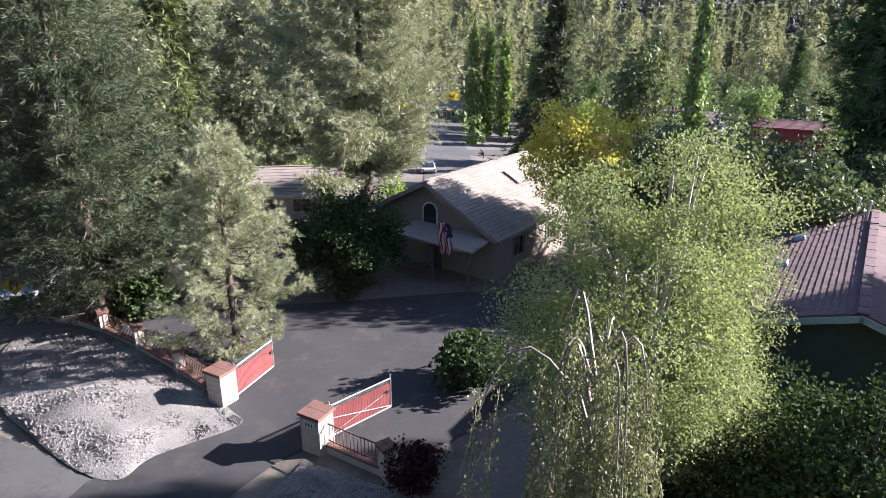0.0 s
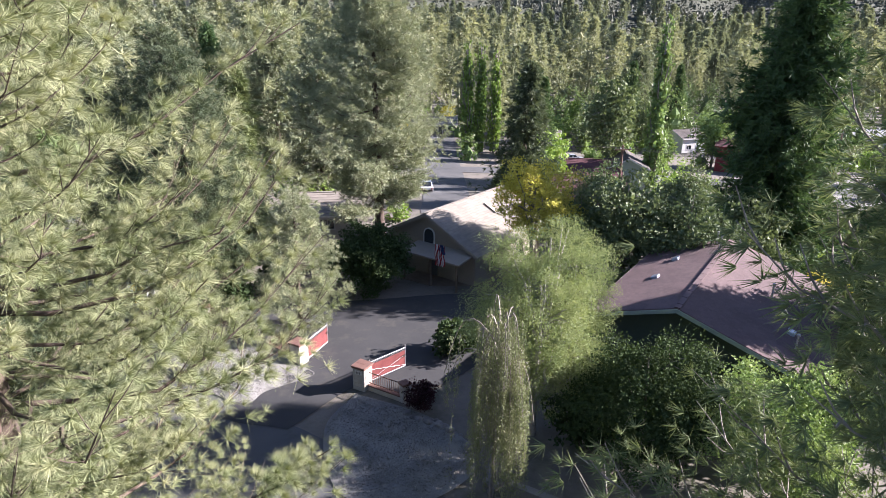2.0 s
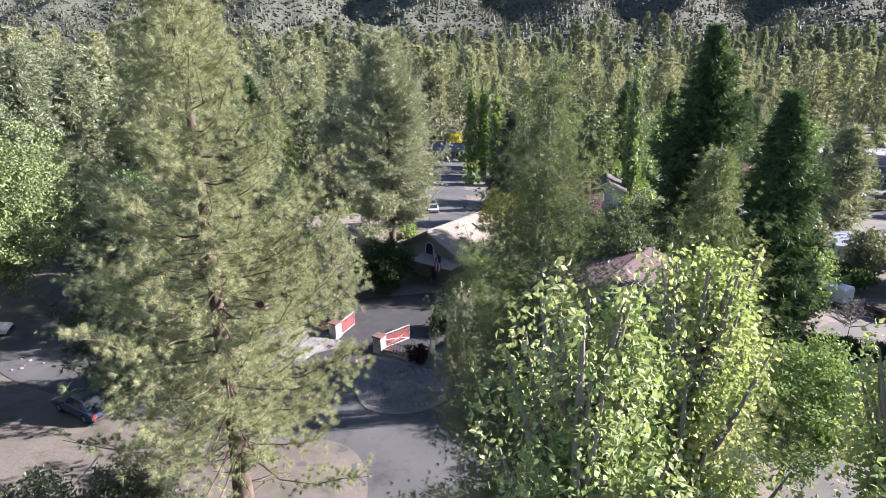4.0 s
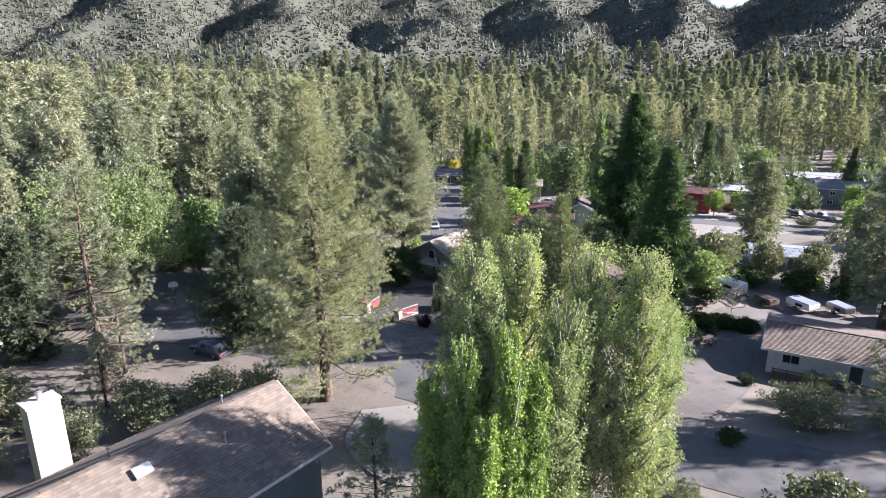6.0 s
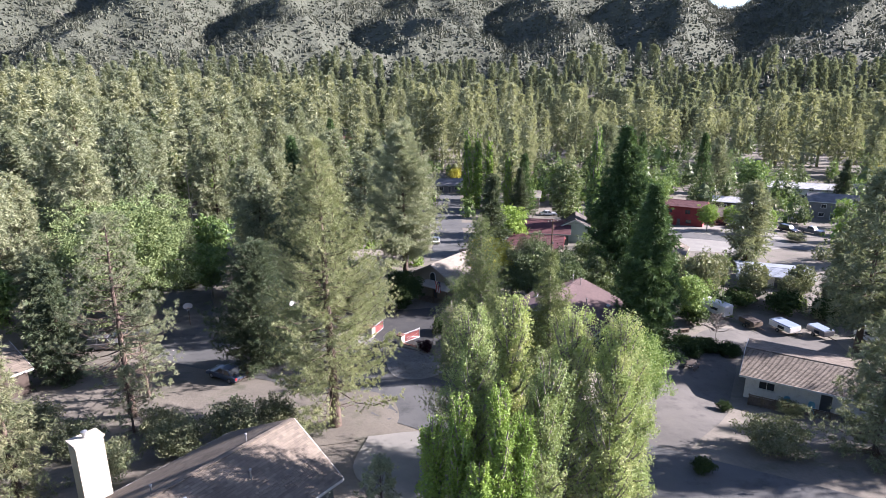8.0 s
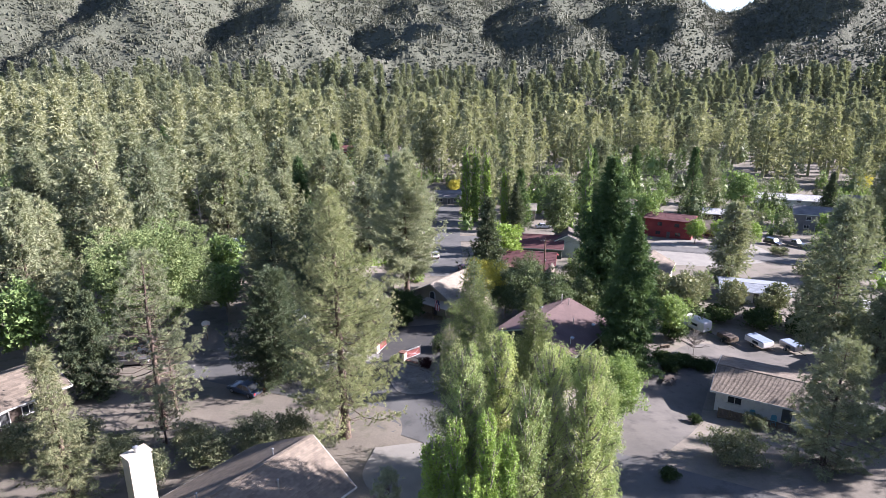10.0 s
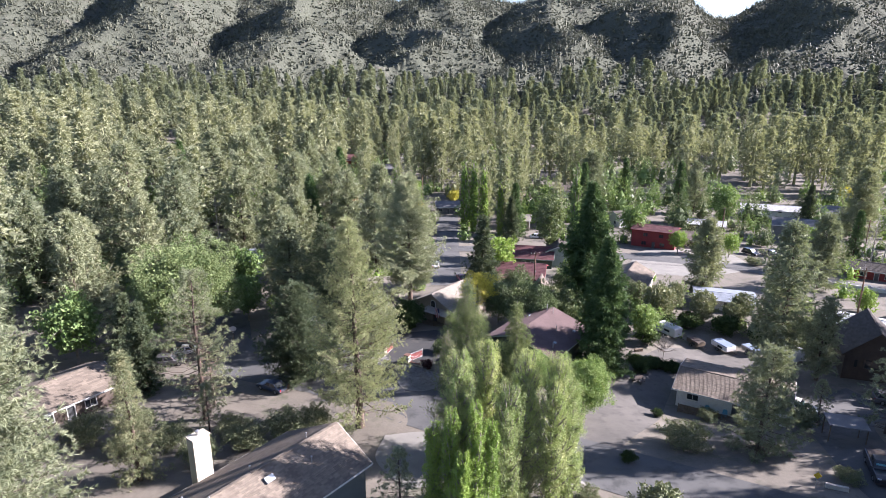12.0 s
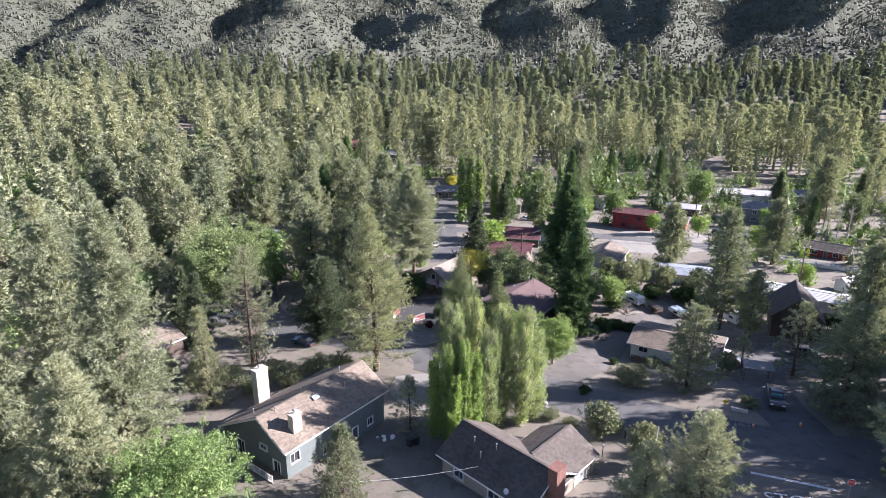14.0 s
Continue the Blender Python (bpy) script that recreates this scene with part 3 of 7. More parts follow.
def poplar(seed, h, r, mat="poplar", n_branch=70, per=150, leaf=0.15, label="", at=(0, 0, 0), bark="bark_grey", bare_top=0, name="poplar_tree"):
    """A column of steep branches, each a ragged plume of leaves with its own tip."""
    rng = np.random.default_rng(seed)
    path = bent(rng, h, 0.008)
    lines = [(path, 0.014 * h * (1 - 0.92 * np.linspace(0, 1, 9)) + 0.01)]
    cs = []
    for k in range(n_branch):
        z0 = h * rng.uniform(0.03, 0.9)
        az = rng.uniform(0, 6.28)
        u = z0 / h
        reach = r * min(1.0, 0.45 + 1.8 * u) * (1 - u) ** 0.6 * rng.uniform(0.5, 1.05)
        L = min(h * rng.uniform(0.1, 0.2), (h - z0) * 1.05)
        q = np.linspace(0, 1, 6)
        out = np.array([np.cos(az), np.sin(az), 0])
        pts = np.array([np.interp(z0, path[:, 2], path[:, 0]), np.interp(z0, path[:, 2], path[:, 1]), z0]) + out * (reach * q**0.6)[:, None] + np.array([0, 0, 1]) * (L * q)[:, None]
        lines.append((pts, (0.006 * h) * (1 - 0.9 * q) + 0.004))
        if k < bare_top:
            continue
        lobes = max(3, per // 24)
        t = (np.arange(lobes) + rng.random(lobes)) / lobes
        c = np.stack([np.interp(t, q, pts[:, i]) for i in range(3)], 1)
        c += rng.normal(0, 1, (lobes, 3)) * (r * 0.17 * (1.15 - t))[:, None]
        fat = (0.07 * r + 0.12) * (1.25 - 0.6 * t) * rng.uniform(0.7, 1.3, lobes)
        ids = rng.integers(0, lobes, per)
        cs.append(c[ids] + within(rng, per) * fat[ids][:, None] * np.array([1, 1, 1.9]))
    n = 40 * n_branch  # broad shaded leaves round the stem
    z = h * rng.uniform(0.03, 0.86, n)
    wide = r * 0.62 * np.minimum(1.0, 0.45 + 1.8 * z / h) * (1 - z / h) ** 0.6
    stem = np.stack([np.interp(z, path[:, 2], path[:, i]) for i in range(3)], 1)
    deep = stem + within(rng, n) * np.stack([wide, wide, wide * 0.4], 1)
    crown = np.concatenate([leaves(rng, np.concatenate(cs), leaf, 0.2, 0.3), leaves(rng, deep, max(1.9 * leaf, 0.06 * r), 0.2, 0.3)])
    return tree_thing(name, lines, crown, M[bark], M[mat], label or "columnar poplar with pale green leaves", "poplar", at=at, corners=4)


def weeping(seed, h, r, at, label):
    """A weeping tree: arched limbs and hanging leafy strands."""
    rng = np.random.default_rng(seed)
    path = bent(rng, h * 0.85, 0.02, 7)
    lines = [(path, 0.011 * h * (1 - 0.8 * np.linspace(0, 1, 7)))]
    cs = []
    for k in range(24):
        az, z0 = rng.uniform(0, 6.28), h * rng.uniform(0.5, 0.84)
        L = r * (0.25 + 0.75 * rng.random() ** 1.6)
        q = np.linspace(0, 1, 8)
        out = np.array([np.cos(az), np.sin(az), 0])
        b = np.array([np.interp(z0, path[:, 2], path[:, 0]), np.interp(z0, path[:, 2], path[:, 1]), z0])
        pts = b + out * (L * q**0.8)[:, None] + np.array([0, 0, 1]) * (0.16 * h * np.sin(q * 2.6) - 0.22 * h * q**3)[:, None]
        lines.append((pts, 0.028 * (1 - 0.85 * q) + 0.006))
        for s in range(7 if L < 0.6 * r else 3):
            t = rng.uniform(0.25, 1)
            p0 = np.array([np.interp(t, q, pts[:, i]) for i in range(3)]) + rng.normal(0, 0.15, 3)
            D = rng.uniform(0.25, 0.62) * h
            D = min(D, p0[2] - 0.3)
            w = np.linspace(0, 1, 5)
            strand = p0 + np.array([0, 0, -1]) * (D * w)[:, None] + out * (0.25 * w * (1 - 0.5 * w))[:, None] + rng.normal(0, 0.04, (5, 3)) * w[:, None]
            lines.append((strand, np.full(5, 0.006)))
            m = int(84 * D * rng.uniform(0.3, 1.2))
            tt = rng.random(m)
            cs.append(np.stack([np.interp(tt, w, strand[:, i]) for i in range(3)], 1) + rng.normal(0, 0.07, (m, 3)))
    crown = leaves(rng, np.concatenate(cs), 0.066, 0.2, 2.0)
    return tree_thing("weeping_tree", lines, crown, M["bark_grey"], M["willow"], label, "tree", at=at, corners=4)


def bare_tree(seed, h, r, at, label, n=60, mat="dead", name="bare_tree", up=0.25):
    rng = np.random.default_rng(seed)
    path = bent(rng, h, 0.012)
    lines = [(path, 0.014 * h * (1 - 0.95 * np.linspace(0, 1, 9)) + 0.006)]
    for k in range(n):
        z0 = h * rng.uniform(0.25, 0.97)
        az = rng.uniform(0, 6.28)
        L = r * (1 - (z0 / h) ** 2 * 0.75) * rng.uniform(0.4, 1)
        q = np.linspace(0, 1, 5)
        out = np.array([np.cos(az), np.sin(az), up])
        b = np.array([np.interp(z0, path[:, 2], path[:, 0]), np.interp(z0, path[:, 2], path[:, 1]), z0])
        pts = b + out * (L * q)[:, None] + rng.normal(0, 0.05 * L, (5, 3)) * q[:, None]
        lines.append((pts, 0.018 * L * (1 - 0.85 * q) + 0.012))
        for _ in range(9):
            i = rng.integers(1, 5)
            lines.append((pts[i] + (rng.normal(0, 0.3, 3) + out * 0.3) * L * 0.45 * np.linspace(0, 1, 3)[:, None], np.array([0.024, 0.016, 0.006])))
    return tree_thing(name, lines, None, M[mat], None, label, "tree", at=at)


def on_land(x, y, sink=0.05):
    return (x, y, land_z(x, y) - sink)


def copies(thing, spots):
    """Copies of a tree at (x, y, scale)."""
    for x, y, s in spots:
        c = copy_thing(thing, Matrix.Translation(on_land(x, y)) @ Matrix.Rotation(random.uniform(0, 6.28), 4, "Z") @ Matrix.Scale(s, 4))
        c.scale = (s, s, s * random.uniform(0.94, 1.08))

# ---- buildings ----
M["stucco_teal"] = surface("grey_teal_siding", (0.088, 0.11, 0.11), (0.116, 0.138, 0.135), 0.6, 18, 0.85, bump=0.2)
M["stucco_tan"] = surface("tan_stucco", (0.198, 0.171, 0.138), (0.242, 0.209, 0.171), 0.5, 22, 0.9, bump=0.3)
M["stucco_cream"] = surface("cream_stucco", (0.372, 0.342, 0.282), (0.42, 0.39, 0.33), 0.5, 22, 0.9, bump=0.3)
M["white"] = surface("white_paint", (0.504, 0.504, 0.49), (0.576, 0.576, 0.562), 0.8, 20, 0.6, bump=0.1, stain=(0.432, 0.418, 0.389))
M["green_wall"] = surface("dark_green_siding", (0.044, 0.06, 0.048), (0.064, 0.08, 0.064), 0.8, 20, 0.8, bump=0.2)
M["mint"] = surface("mint_siding", (0.252, 0.3, 0.264), (0.3, 0.342, 0.306), 0.8, 20, 0.8, bump=0.2)
M["brown_wall"] = surface("dark_brown_siding", (0.044, 0.032, 0.0256), (0.072, 0.0544, 0.044), 0.8, 16, 0.85, bump=0.3)
M["grey_wall"] = surface("grey_siding", (0.12, 0.12, 0.123), (0.162, 0.162, 0.165), 0.8, 16, 0.85, bump=0.2)
M["red_wall"] = surface("barn_red_siding", (0.154, 0.0175, 0.021), (0.21, 0.028, 0.028), 0.8, 16, 0.75, bump=0.2)
M["orange_wall"] = surface("rust_orange_siding", (0.252, 0.06, 0.03), (0.3, 0.084, 0.042), 0.8, 16, 0.75, bump=0.2)
M["brick"] = surface("red_brick", (0.11, 0.05, 0.0375), (0.165, 0.085, 0.065), 3, 30, 0.9, bump=0.5)
M["block"] = surface("cream_block", (0.341, 0.316, 0.279), (0.422, 0.397, 0.353), 1.5, 30, 0.9, bump=0.4, vary=0.06)
M["cap"] = surface("terracotta_cap", (0.125, 0.065, 0.05), (0.175, 0.095, 0.075), 2, 30, 0.85, bump=0.4)
M["roof_brown"] = surface("brown_shingles", (0.104, 0.086, 0.069), (0.152, 0.128, 0.103), 0.5, 30, 0.92, bump=0.4, vary=0.2, island=0.22)
M["roof_dark"] = surface("dark_shingles", (0.05, 0.043, 0.038), (0.082, 0.07, 0.062), 0.5, 30, 0.92, bump=0.4, vary=0.2, island=0.22)
M["roof_tan"] = surface("tan_shingles", (0.20, 0.178, 0.15), (0.27, 0.242, 0.205), 0.4, 30, 0.92, bump=0.4, vary=0.1, island=0.12)
M["roof_red"] = surface("dull_red_tiles", (0.088, 0.058, 0.058), (0.128, 0.086, 0.085), 0.5, 20, 0.85, bump=0.4, vary=0.08, island=0.1)
M["roof_maroon"] = surface("maroon_shingles", (0.075, 0.0263, 0.03), (0.112, 0.0413, 0.045), 0.5, 20, 0.85, bump=0.3, island=0.15)
M["roof_grey"] = surface("grey_shingles", (0.12, 0.12, 0.126), (0.18, 0.18, 0.186), 0.4, 25, 0.9, bump=0.3, island=0.14)
M["roof_white"] = surface("pale_metal_roof", (0.406, 0.413, 0.42), (0.49, 0.497, 0.504), 0.5, 12, 0.5, bump=0.1, stain=(0.336, 0.329, 0.315))
M["roof_blue"] = surface("blue_grey_roof", (0.168, 0.198, 0.24), (0.228, 0.258, 0.3), 0.5, 20, 0.7, bump=0.2, island=0.1)
M["metal"] = surface("galvanised_metal", (0.35, 0.36, 0.37), (0.50, 0.51, 0.52), 2, 20, 0.45, 0.8, bump=0.1)
M["iron"] = surface("dark_iron", (0.03, 0.025, 0.022), (0.07, 0.05, 0.04), 2, 20, 0.6, 0.3, bump=0.1)
M["rust"] = surface("rusted_iron", (0.11, 0.06, 0.045), (0.17, 0.10, 0.075), 3, 20, 0.8, 0.2, bump=0.2)
M["wood"] = surface("weathered_wood", (0.091, 0.0665, 0.0455), (0.147, 0.112, 0.0805), 1.2, 18, 0.9, bump=0.4)
M["pole"] = surface("utility_pole_wood", (0.11, 0.065, 0.045), (0.18, 0.11, 0.08), 1.2, 18, 0.9, bump=0.4)
M["skylight"] = surface("skylight_dome", (0.3, 0.336, 0.372), (0.36, 0.396, 0.432), 1, 10, 0.15, bump=0.0)
M["red_slat"] = surface("red_gate_slats", (0.115, 0.026, 0.026), (0.165, 0.042, 0.038), 1.5, 20, 0.7, bump=0.15, vary=0.08, island=0.12)
M["door_teal"] = surface("dark_door", (0.05, 0.055, 0.06), (0.08, 0.085, 0.09), 1.5, 20, 0.5, bump=0.1)
M["blue_plastic"] = surface("blue_plastic", (0.08, 0.24, 0.304), (0.112, 0.288, 0.352), 1.5, 20, 0.45, bump=0.05)


def boxes(bm, *items):
    """Boxes of (centre x, y, z, size x, y, z)."""
    for x, y, z, sx, sy, sz in items:
        bmesh.ops.create_cube(bm, size=1.0, matrix=Matrix.Translation((x, y, z)) @ Matrix.Diagonal((sx, sy, sz, 1)))
    return bm


def boxed(*items, bevel=0.0):
    bm = boxes(bmesh.new(), *items)
    if bevel:
        bmesh.ops.bevel(bm, geom=bm.edges[:], offset=bevel, segments=2, affect="EDGES", profile=0.7)
    return bm


def part(name, bm, mat, parent=None, label="", at=None):
    me = bpy.data.meshes.new(name)
    bm.to_mesh(me)
    bm.free()
    me.materials.append(mat)
    ob = new(name, me)
    ob.parent = parent
    if at is not None:
        ob.matrix_basis = at
    return tagged(ob, label)


def prism(points, depth, axis="y"):
    """A flat outline of (a, z) pushed along an axis by depth, centred."""
    bm = bmesh.new()
    put = (lambda u, v, d: (u, d, v)) if axis == "y" else (lambda u, v, d: (d, u, v)) if axis == "x" else (lambda u, v, d: (u, v, d))
    a = [bm.verts.new(put(u, v, -depth / 2)) for u, v in points]
    b = [bm.verts.new(put(u, v, depth / 2)) for u, v in points]
    bm.faces.new(a)
    bm.faces.new(b[::-1])
    for i in range(len(a)):
        j = (i + 1) % len(a)
        bm.faces.new((a[j], a[i], b[i], b[j]))
    bmesh.ops.recalc_face_normals(bm, faces=bm.faces)
    return bm


def lathe(profile, sides=16):
    """A turned shape from (radius, z) pairs."""
    bm = bmesh.new()
    rings = [[bm.verts.new((r * math.cos(k * 2 * math.pi / sides), r * math.sin(k * 2 * math.pi / sides), z)) for k in range(sides)] for r, z in profile]
    for a, b in zip(rings, rings[1:]):
        for k in range(sides):
            bm.faces.new((a[k], a[(k + 1) % sides], b[(k + 1) % sides], b[k]))
    bm.faces.new(rings[0][::-1])
    bm.faces.new(rings[-1])
    bmesh.ops.recalc_face_normals(bm, faces=bm.faces)
    return bm


def rod(a, b, r, sides=6):
    """A straight bar between two points."""
    a, b = Vector(a), Vector(b)
    bm = lathe([(r, 0), (r, (b - a).length)], sides)
    bm.transform(Matrix.Translation(a) @ (b - a).to_track_quat("Z", "Y").to_matrix().to_4x4())
    return bm


def joined(*bms):
    out = bmesh.new()
    for bm in bms:
        me = bpy.data.meshes.new("tmp")
        bm.to_mesh(me)
        bm.free()
        out.from_mesh(me)
        bpy.data.meshes.remove(me)
    return out


def wall_panel(length, low, high, thick, holes):
    """A wall along x with real openings; holes are (u, z, width, height) by their lower middle."""
    us = sorted({-length / 2, length / 2, *(u - w / 2 for u, z, w, h in holes), *(u + w / 2 for u, z, w, h in holes)})
    zs = sorted({low, high, *(z for u, z, w, h in holes), *(z + h for u, z, w, h in holes)})
    bm = bmesh.new()
    for u0, u1 in zip(us, us[1:]):
        for z0, z1 in zip(zs, zs[1:]):
            um, zm = (u0 + u1) / 2, (z0 + z1) / 2
            if not any(abs(um - u) < w / 2 and z < zm < z + h for u, z, w, h in holes):
                boxes(bm, (um, 0, zm, u1 - u0, thick, z1 - z0))
    bmesh.ops.remove_doubles(bm, verts=bm.verts, dist=1e-4)
    return bm


def roof_slope(rng, length, run, drop, course, tab, thick=0.1, loose=None, most=300):
    """Laid courses on one slope. The ridge lies on x at z = 0; the slope falls towards -y. Each tab is an island."""
    S = math.hypot(run, drop)
    dy, dz = -run / S, -drop / S
    ny, nz = dz, -dy
    n = max(2, round(S / course))
    V, F = [], []

    def quad(*pts):
        F.append(tuple(range(len(V), len(V) + 4)))
        V.extend(pts)

    def at(x, s, h):
        return (x, dy * s + ny * h, dz * s + nz * h)

    for i in range(n):
        s0, s1 = S * i / n, S * (i + 1) / n + 0.02
        x = -length / 2
        while x < length / 2 - 0.01:
            w = min(tab * rng.uniform(0.75, 1.25), length / 2 - x)
            if length / 2 - x - w < tab * 0.3:
                w = length / 2 - x
            h1 = 0.028 + 0.012 * rng.random()
            if loose is not None and i >= n - 12 and len(loose) < most:
                a, c = Vector(at(x + w / 2, s0, 0.012)), Vector(at(x + w / 2, s1, h1 + 0.008))
                loose.append((w - 0.012, a, c))
                x += w
                continue
            b = len(V)
            V.extend([at(x, s0, 0.006), at(x + w - 0.012, s0, 0.006), at(x + w - 0.012, s1, h1), at(x, s1, h1), at(x + w - 0.012, s1, -0.005), at(x, s1, -0.005)])
            F.extend([(b, b + 3, b + 2, b + 1), (b + 3, b + 5, b + 4, b + 2)])
            x += w
    # the deck below
    b = len(V)
    L = length / 2
    V.extend([at(-L, 0, 0), at(L, 0, 0), at(L, S, 0), at(-L, S, 0), at(-L, 0, -thick), at(L, 0, -thick), at(L, S, -thick), at(-L, S, -thick)])
    F.extend([(b, b + 3, b + 2, b + 1), (b + 4, b + 5, b + 6, b + 7), (b, b + 1, b + 5, b + 4), (b + 2, b + 3, b + 7, b + 6), (b + 1, b + 2, b + 6, b + 5), (b + 3, b, b + 4, b + 7)])
    return V, F


def opening(house, kind, m, u, z, w, h, trim):
    """A window or a door in a wall whose frame is m (x along the wall, -y outward)."""
    bw = 0.09
    if kind == "door":
        leaf = part("door", boxed((0, 0.03, h / 2, w - 0.08, 0.06, h - 0.04), bevel=0.01), M["door_teal"], house, at=m @ Matrix.Translation((u, 0, z)))
        part("door_frame", boxed((-w / 2, -0.06, h / 2, bw, 0.2, h), (w / 2, -0.06, h / 2, bw, 0.2, h), (0, -0.06, h, w + bw, 0.2, bw)), trim, leaf)
        part("handle", boxed((w * 0.36, -0.04, h * 0.48, 0.05, 0.06, 0.14), bevel=0.01), M["metal"], leaf)
        return
    if kind == "garage":
        leaf = part("garage_door", joined(*(boxed((0, 0.03, h * (k + 0.5) / 4, w - 0.05, 0.05, h / 4 - 0.03), bevel=0.008) for k in range(4))), trim, house, at=m @ Matrix.Translation((u, 0, z)))
        part("door_frame", boxed((-w / 2, -0.06, h / 2, bw, 0.2, h), (w / 2, -0.06, h / 2, bw, 0.2, h), (0, -0.06, h, w + bw, 0.2, bw)), trim, leaf)
        return
    f = [(-w / 2, -0.05, h / 2, bw, 0.2, h + bw), (w / 2, -0.05, h / 2, bw, 0.2, h + bw), (0, -0.05, h, w + bw, 0.2, bw), (0, -0.06, 0, w + 0.2, 0.26, bw * 0.8)]
    if w > 0.9:
        f.append((0, 0, h / 2, 0.05, 0.06, h))
    win = part("window", boxed(*f), trim, house, at=m @ Matrix.Translation((u, 0, z)))
    part("pane", boxed((0, 0.03, h / 2, w - 0.05, 0.02, h - 0.05)), M["glass"], win)


def house(label, x, y, turn, L, left, right, h, rise, wall="stucco_tan", roof="roof_brown", trim="white", over=0.5, openings=(), course=0.3, tab=0.6, seed=1, base=None, name="house", hip=0.0, drop_l=None, floor_z=None, foot=1.2, shingles=False):
    """A gabled house. Its ridge runs along local x, turned from +x by degrees; left is its half width on +y, right on -y.
    openings: (kind, side, u, z, w, h) with side in front (-y), back, start (-x gable), end."""
    rng = random.Random(seed)
    z0 = land_z(x, y) if floor_z is None else floor_z
    root = tagged(new(name), label, "house")
    root.matrix_basis = Matrix.Translation((x, y, z0)) @ Matrix.Rotation(radians(turn), 4, "Z")
    slope = rise / right
    drop_left = slope * left if drop_l is None else drop_l
    hl = h + rise - drop_left  # wall height on the left side
    wl, wr = left - over, right - over
    top_r, top_l = h + slope * over - 0.12, hl + drop_left / left * over - 0.12
    Lw = L - 2 * over
    sides = {
        "front": (Lw, top_r, Matrix.Translation((0, -wr, 0))),
        "back": (Lw, top_l, Matrix.Translation((0, wl, 0)) @ Matrix.Rotation(math.pi, 4, "Z")),
        "start": (wl + wr, min(top_l, top_r), Matrix.Translation((-Lw / 2, (wl - wr) / 2, 0)) @ Matrix.Rotation(-math.pi / 2, 4, "Z")),
        "end": (wl + wr, min(top_l, top_r), Matrix.Translation((Lw / 2, (wl - wr) / 2, 0)) @ Matrix.Rotation(math.pi / 2, 4, "Z")),
    }
    T = 0.2
    for side, (length, high, m) in sides.items():
        holes = [(u, z, w, hh) for k, s, u, z, w, hh in openings if s == side and z + hh < high - 0.05]
        short = 2 * T if side in ("start", "end") else 0
        part("wall", wall_panel(length - short + (0 if short else 0), -foot, high, T, holes), M[wall], root, at=m @ Matrix.Translation((0, T / 2, 0)))
        for k, s, u, z, w, hh in openings:
            if s == side:
                opening(root, k, m @ Matrix.Translation((0, T / 2 if z + hh < high - 0.05 else -0.06, 0)), u, z, w, hh, M[trim])
    low = min(top_l, top_r)
    peak = h + rise - 0.14
    for sx in (-1, 1):
        outline = [(-wr, low), (wl, low), (wl, top_l), (0, peak), (-wr, top_r)]
        outline = [p for i, p in enumerate(outline) if i == 0 or (abs(p[0] - outline[i - 1][0]) + abs(p[1] - outline[i - 1][1])) > 1e-3]
        if abs(top_r - low) < 1e-3:
            outline = outline[:-1] if outline[-1] == (-wr, top_r) else outline
        part("gable_wall", prism(outline, T, "x"), M[wall], root, at=Matrix.Translation((sx * (Lw / 2 - T / 2), 0, 0)))
    for sgn, run, drop in ((1, right, rise), (-1, left, drop_left)):
        loose = [] if shingles and sgn > 0 else None
        V, F = roof_slope(rng, L, run, drop, course, tab, loose=loose)
        me = np_mesh("roof", V, F, [M[roof]])
        r = new("roof", me)
        r.parent = root
        r.matrix_basis = Matrix.Translation((0, 0, h + rise)) @ (Matrix.Identity(4) if sgn > 0 else Matrix.Rotation(math.pi, 4, "Z"))
        if course > 0.32:
            tagged(r, kind="stuff")
        if loose:
            q = boxed((0, 0, 0, 1, 1, 0.02))
            unit_tab = bpy.data.meshes.new("shingle")
            q.to_mesh(unit_tab)
            q.free()
            unit_tab.materials.append(M[roof])
            for w, a, c in loose:
                o = new("shingle", unit_tab)
                o.parent = r
                o.matrix_basis = Matrix.Translation((a + c) / 2) @ Matrix.Rotation(math.atan2((a - c).z, (a - c).y), 4, "X") @ Matrix.Diagonal((w, (a - c).length, 1, 1))
        slen = math.hypot(run, drop)
        tilt = math.atan2(drop, run)
        for ex in (-1, 1):  # rake boards
            b = boxed((0, -slen / 2, -0.10, 0.05, slen, 0.2))
            part("rake_board", b, M[trim], root, at=r.matrix_basis @ Matrix.Translation((ex * (L / 2 + 0.027), 0, -0.03)) @ Matrix.Rotation(tilt, 4, "X"))
        part("fascia", boxed((0, 0, -0.05, L, 0.04, 0.2)), M[trim], root, at=r.matrix_basis @ Matrix.Translation((0, -run - 0.025, -drop - 0.03)))
    if course > 0.32:
        part("ridge_cap", boxed((0, 0, 0, L, 0.30, 0.05), bevel=0.012), M[roof], root, at=Matrix.Translation((0, 0, h + rise + 0.03)))
    else:
        piece = None
        for k in range(int(L / 0.5)):
            m = Matrix.Translation((-L / 2 + 0.25 + 0.5 * k, 0, h + rise + 0.03 + 0.012 * (k % 2)))
            if piece is None:
                piece = part("ridge_cap", boxed((0, 0, 0, 0.49, 0.30, 0.05), bevel=0.01), M[roof], root, at=m)
            else:
                c = new("ridge_cap", piece.data)
                c.parent, c.matrix_basis = root, m
    return root


def on_house(root, x, y):
    return root.matrix_basis @ Matrix.Translation((x, y, 0))


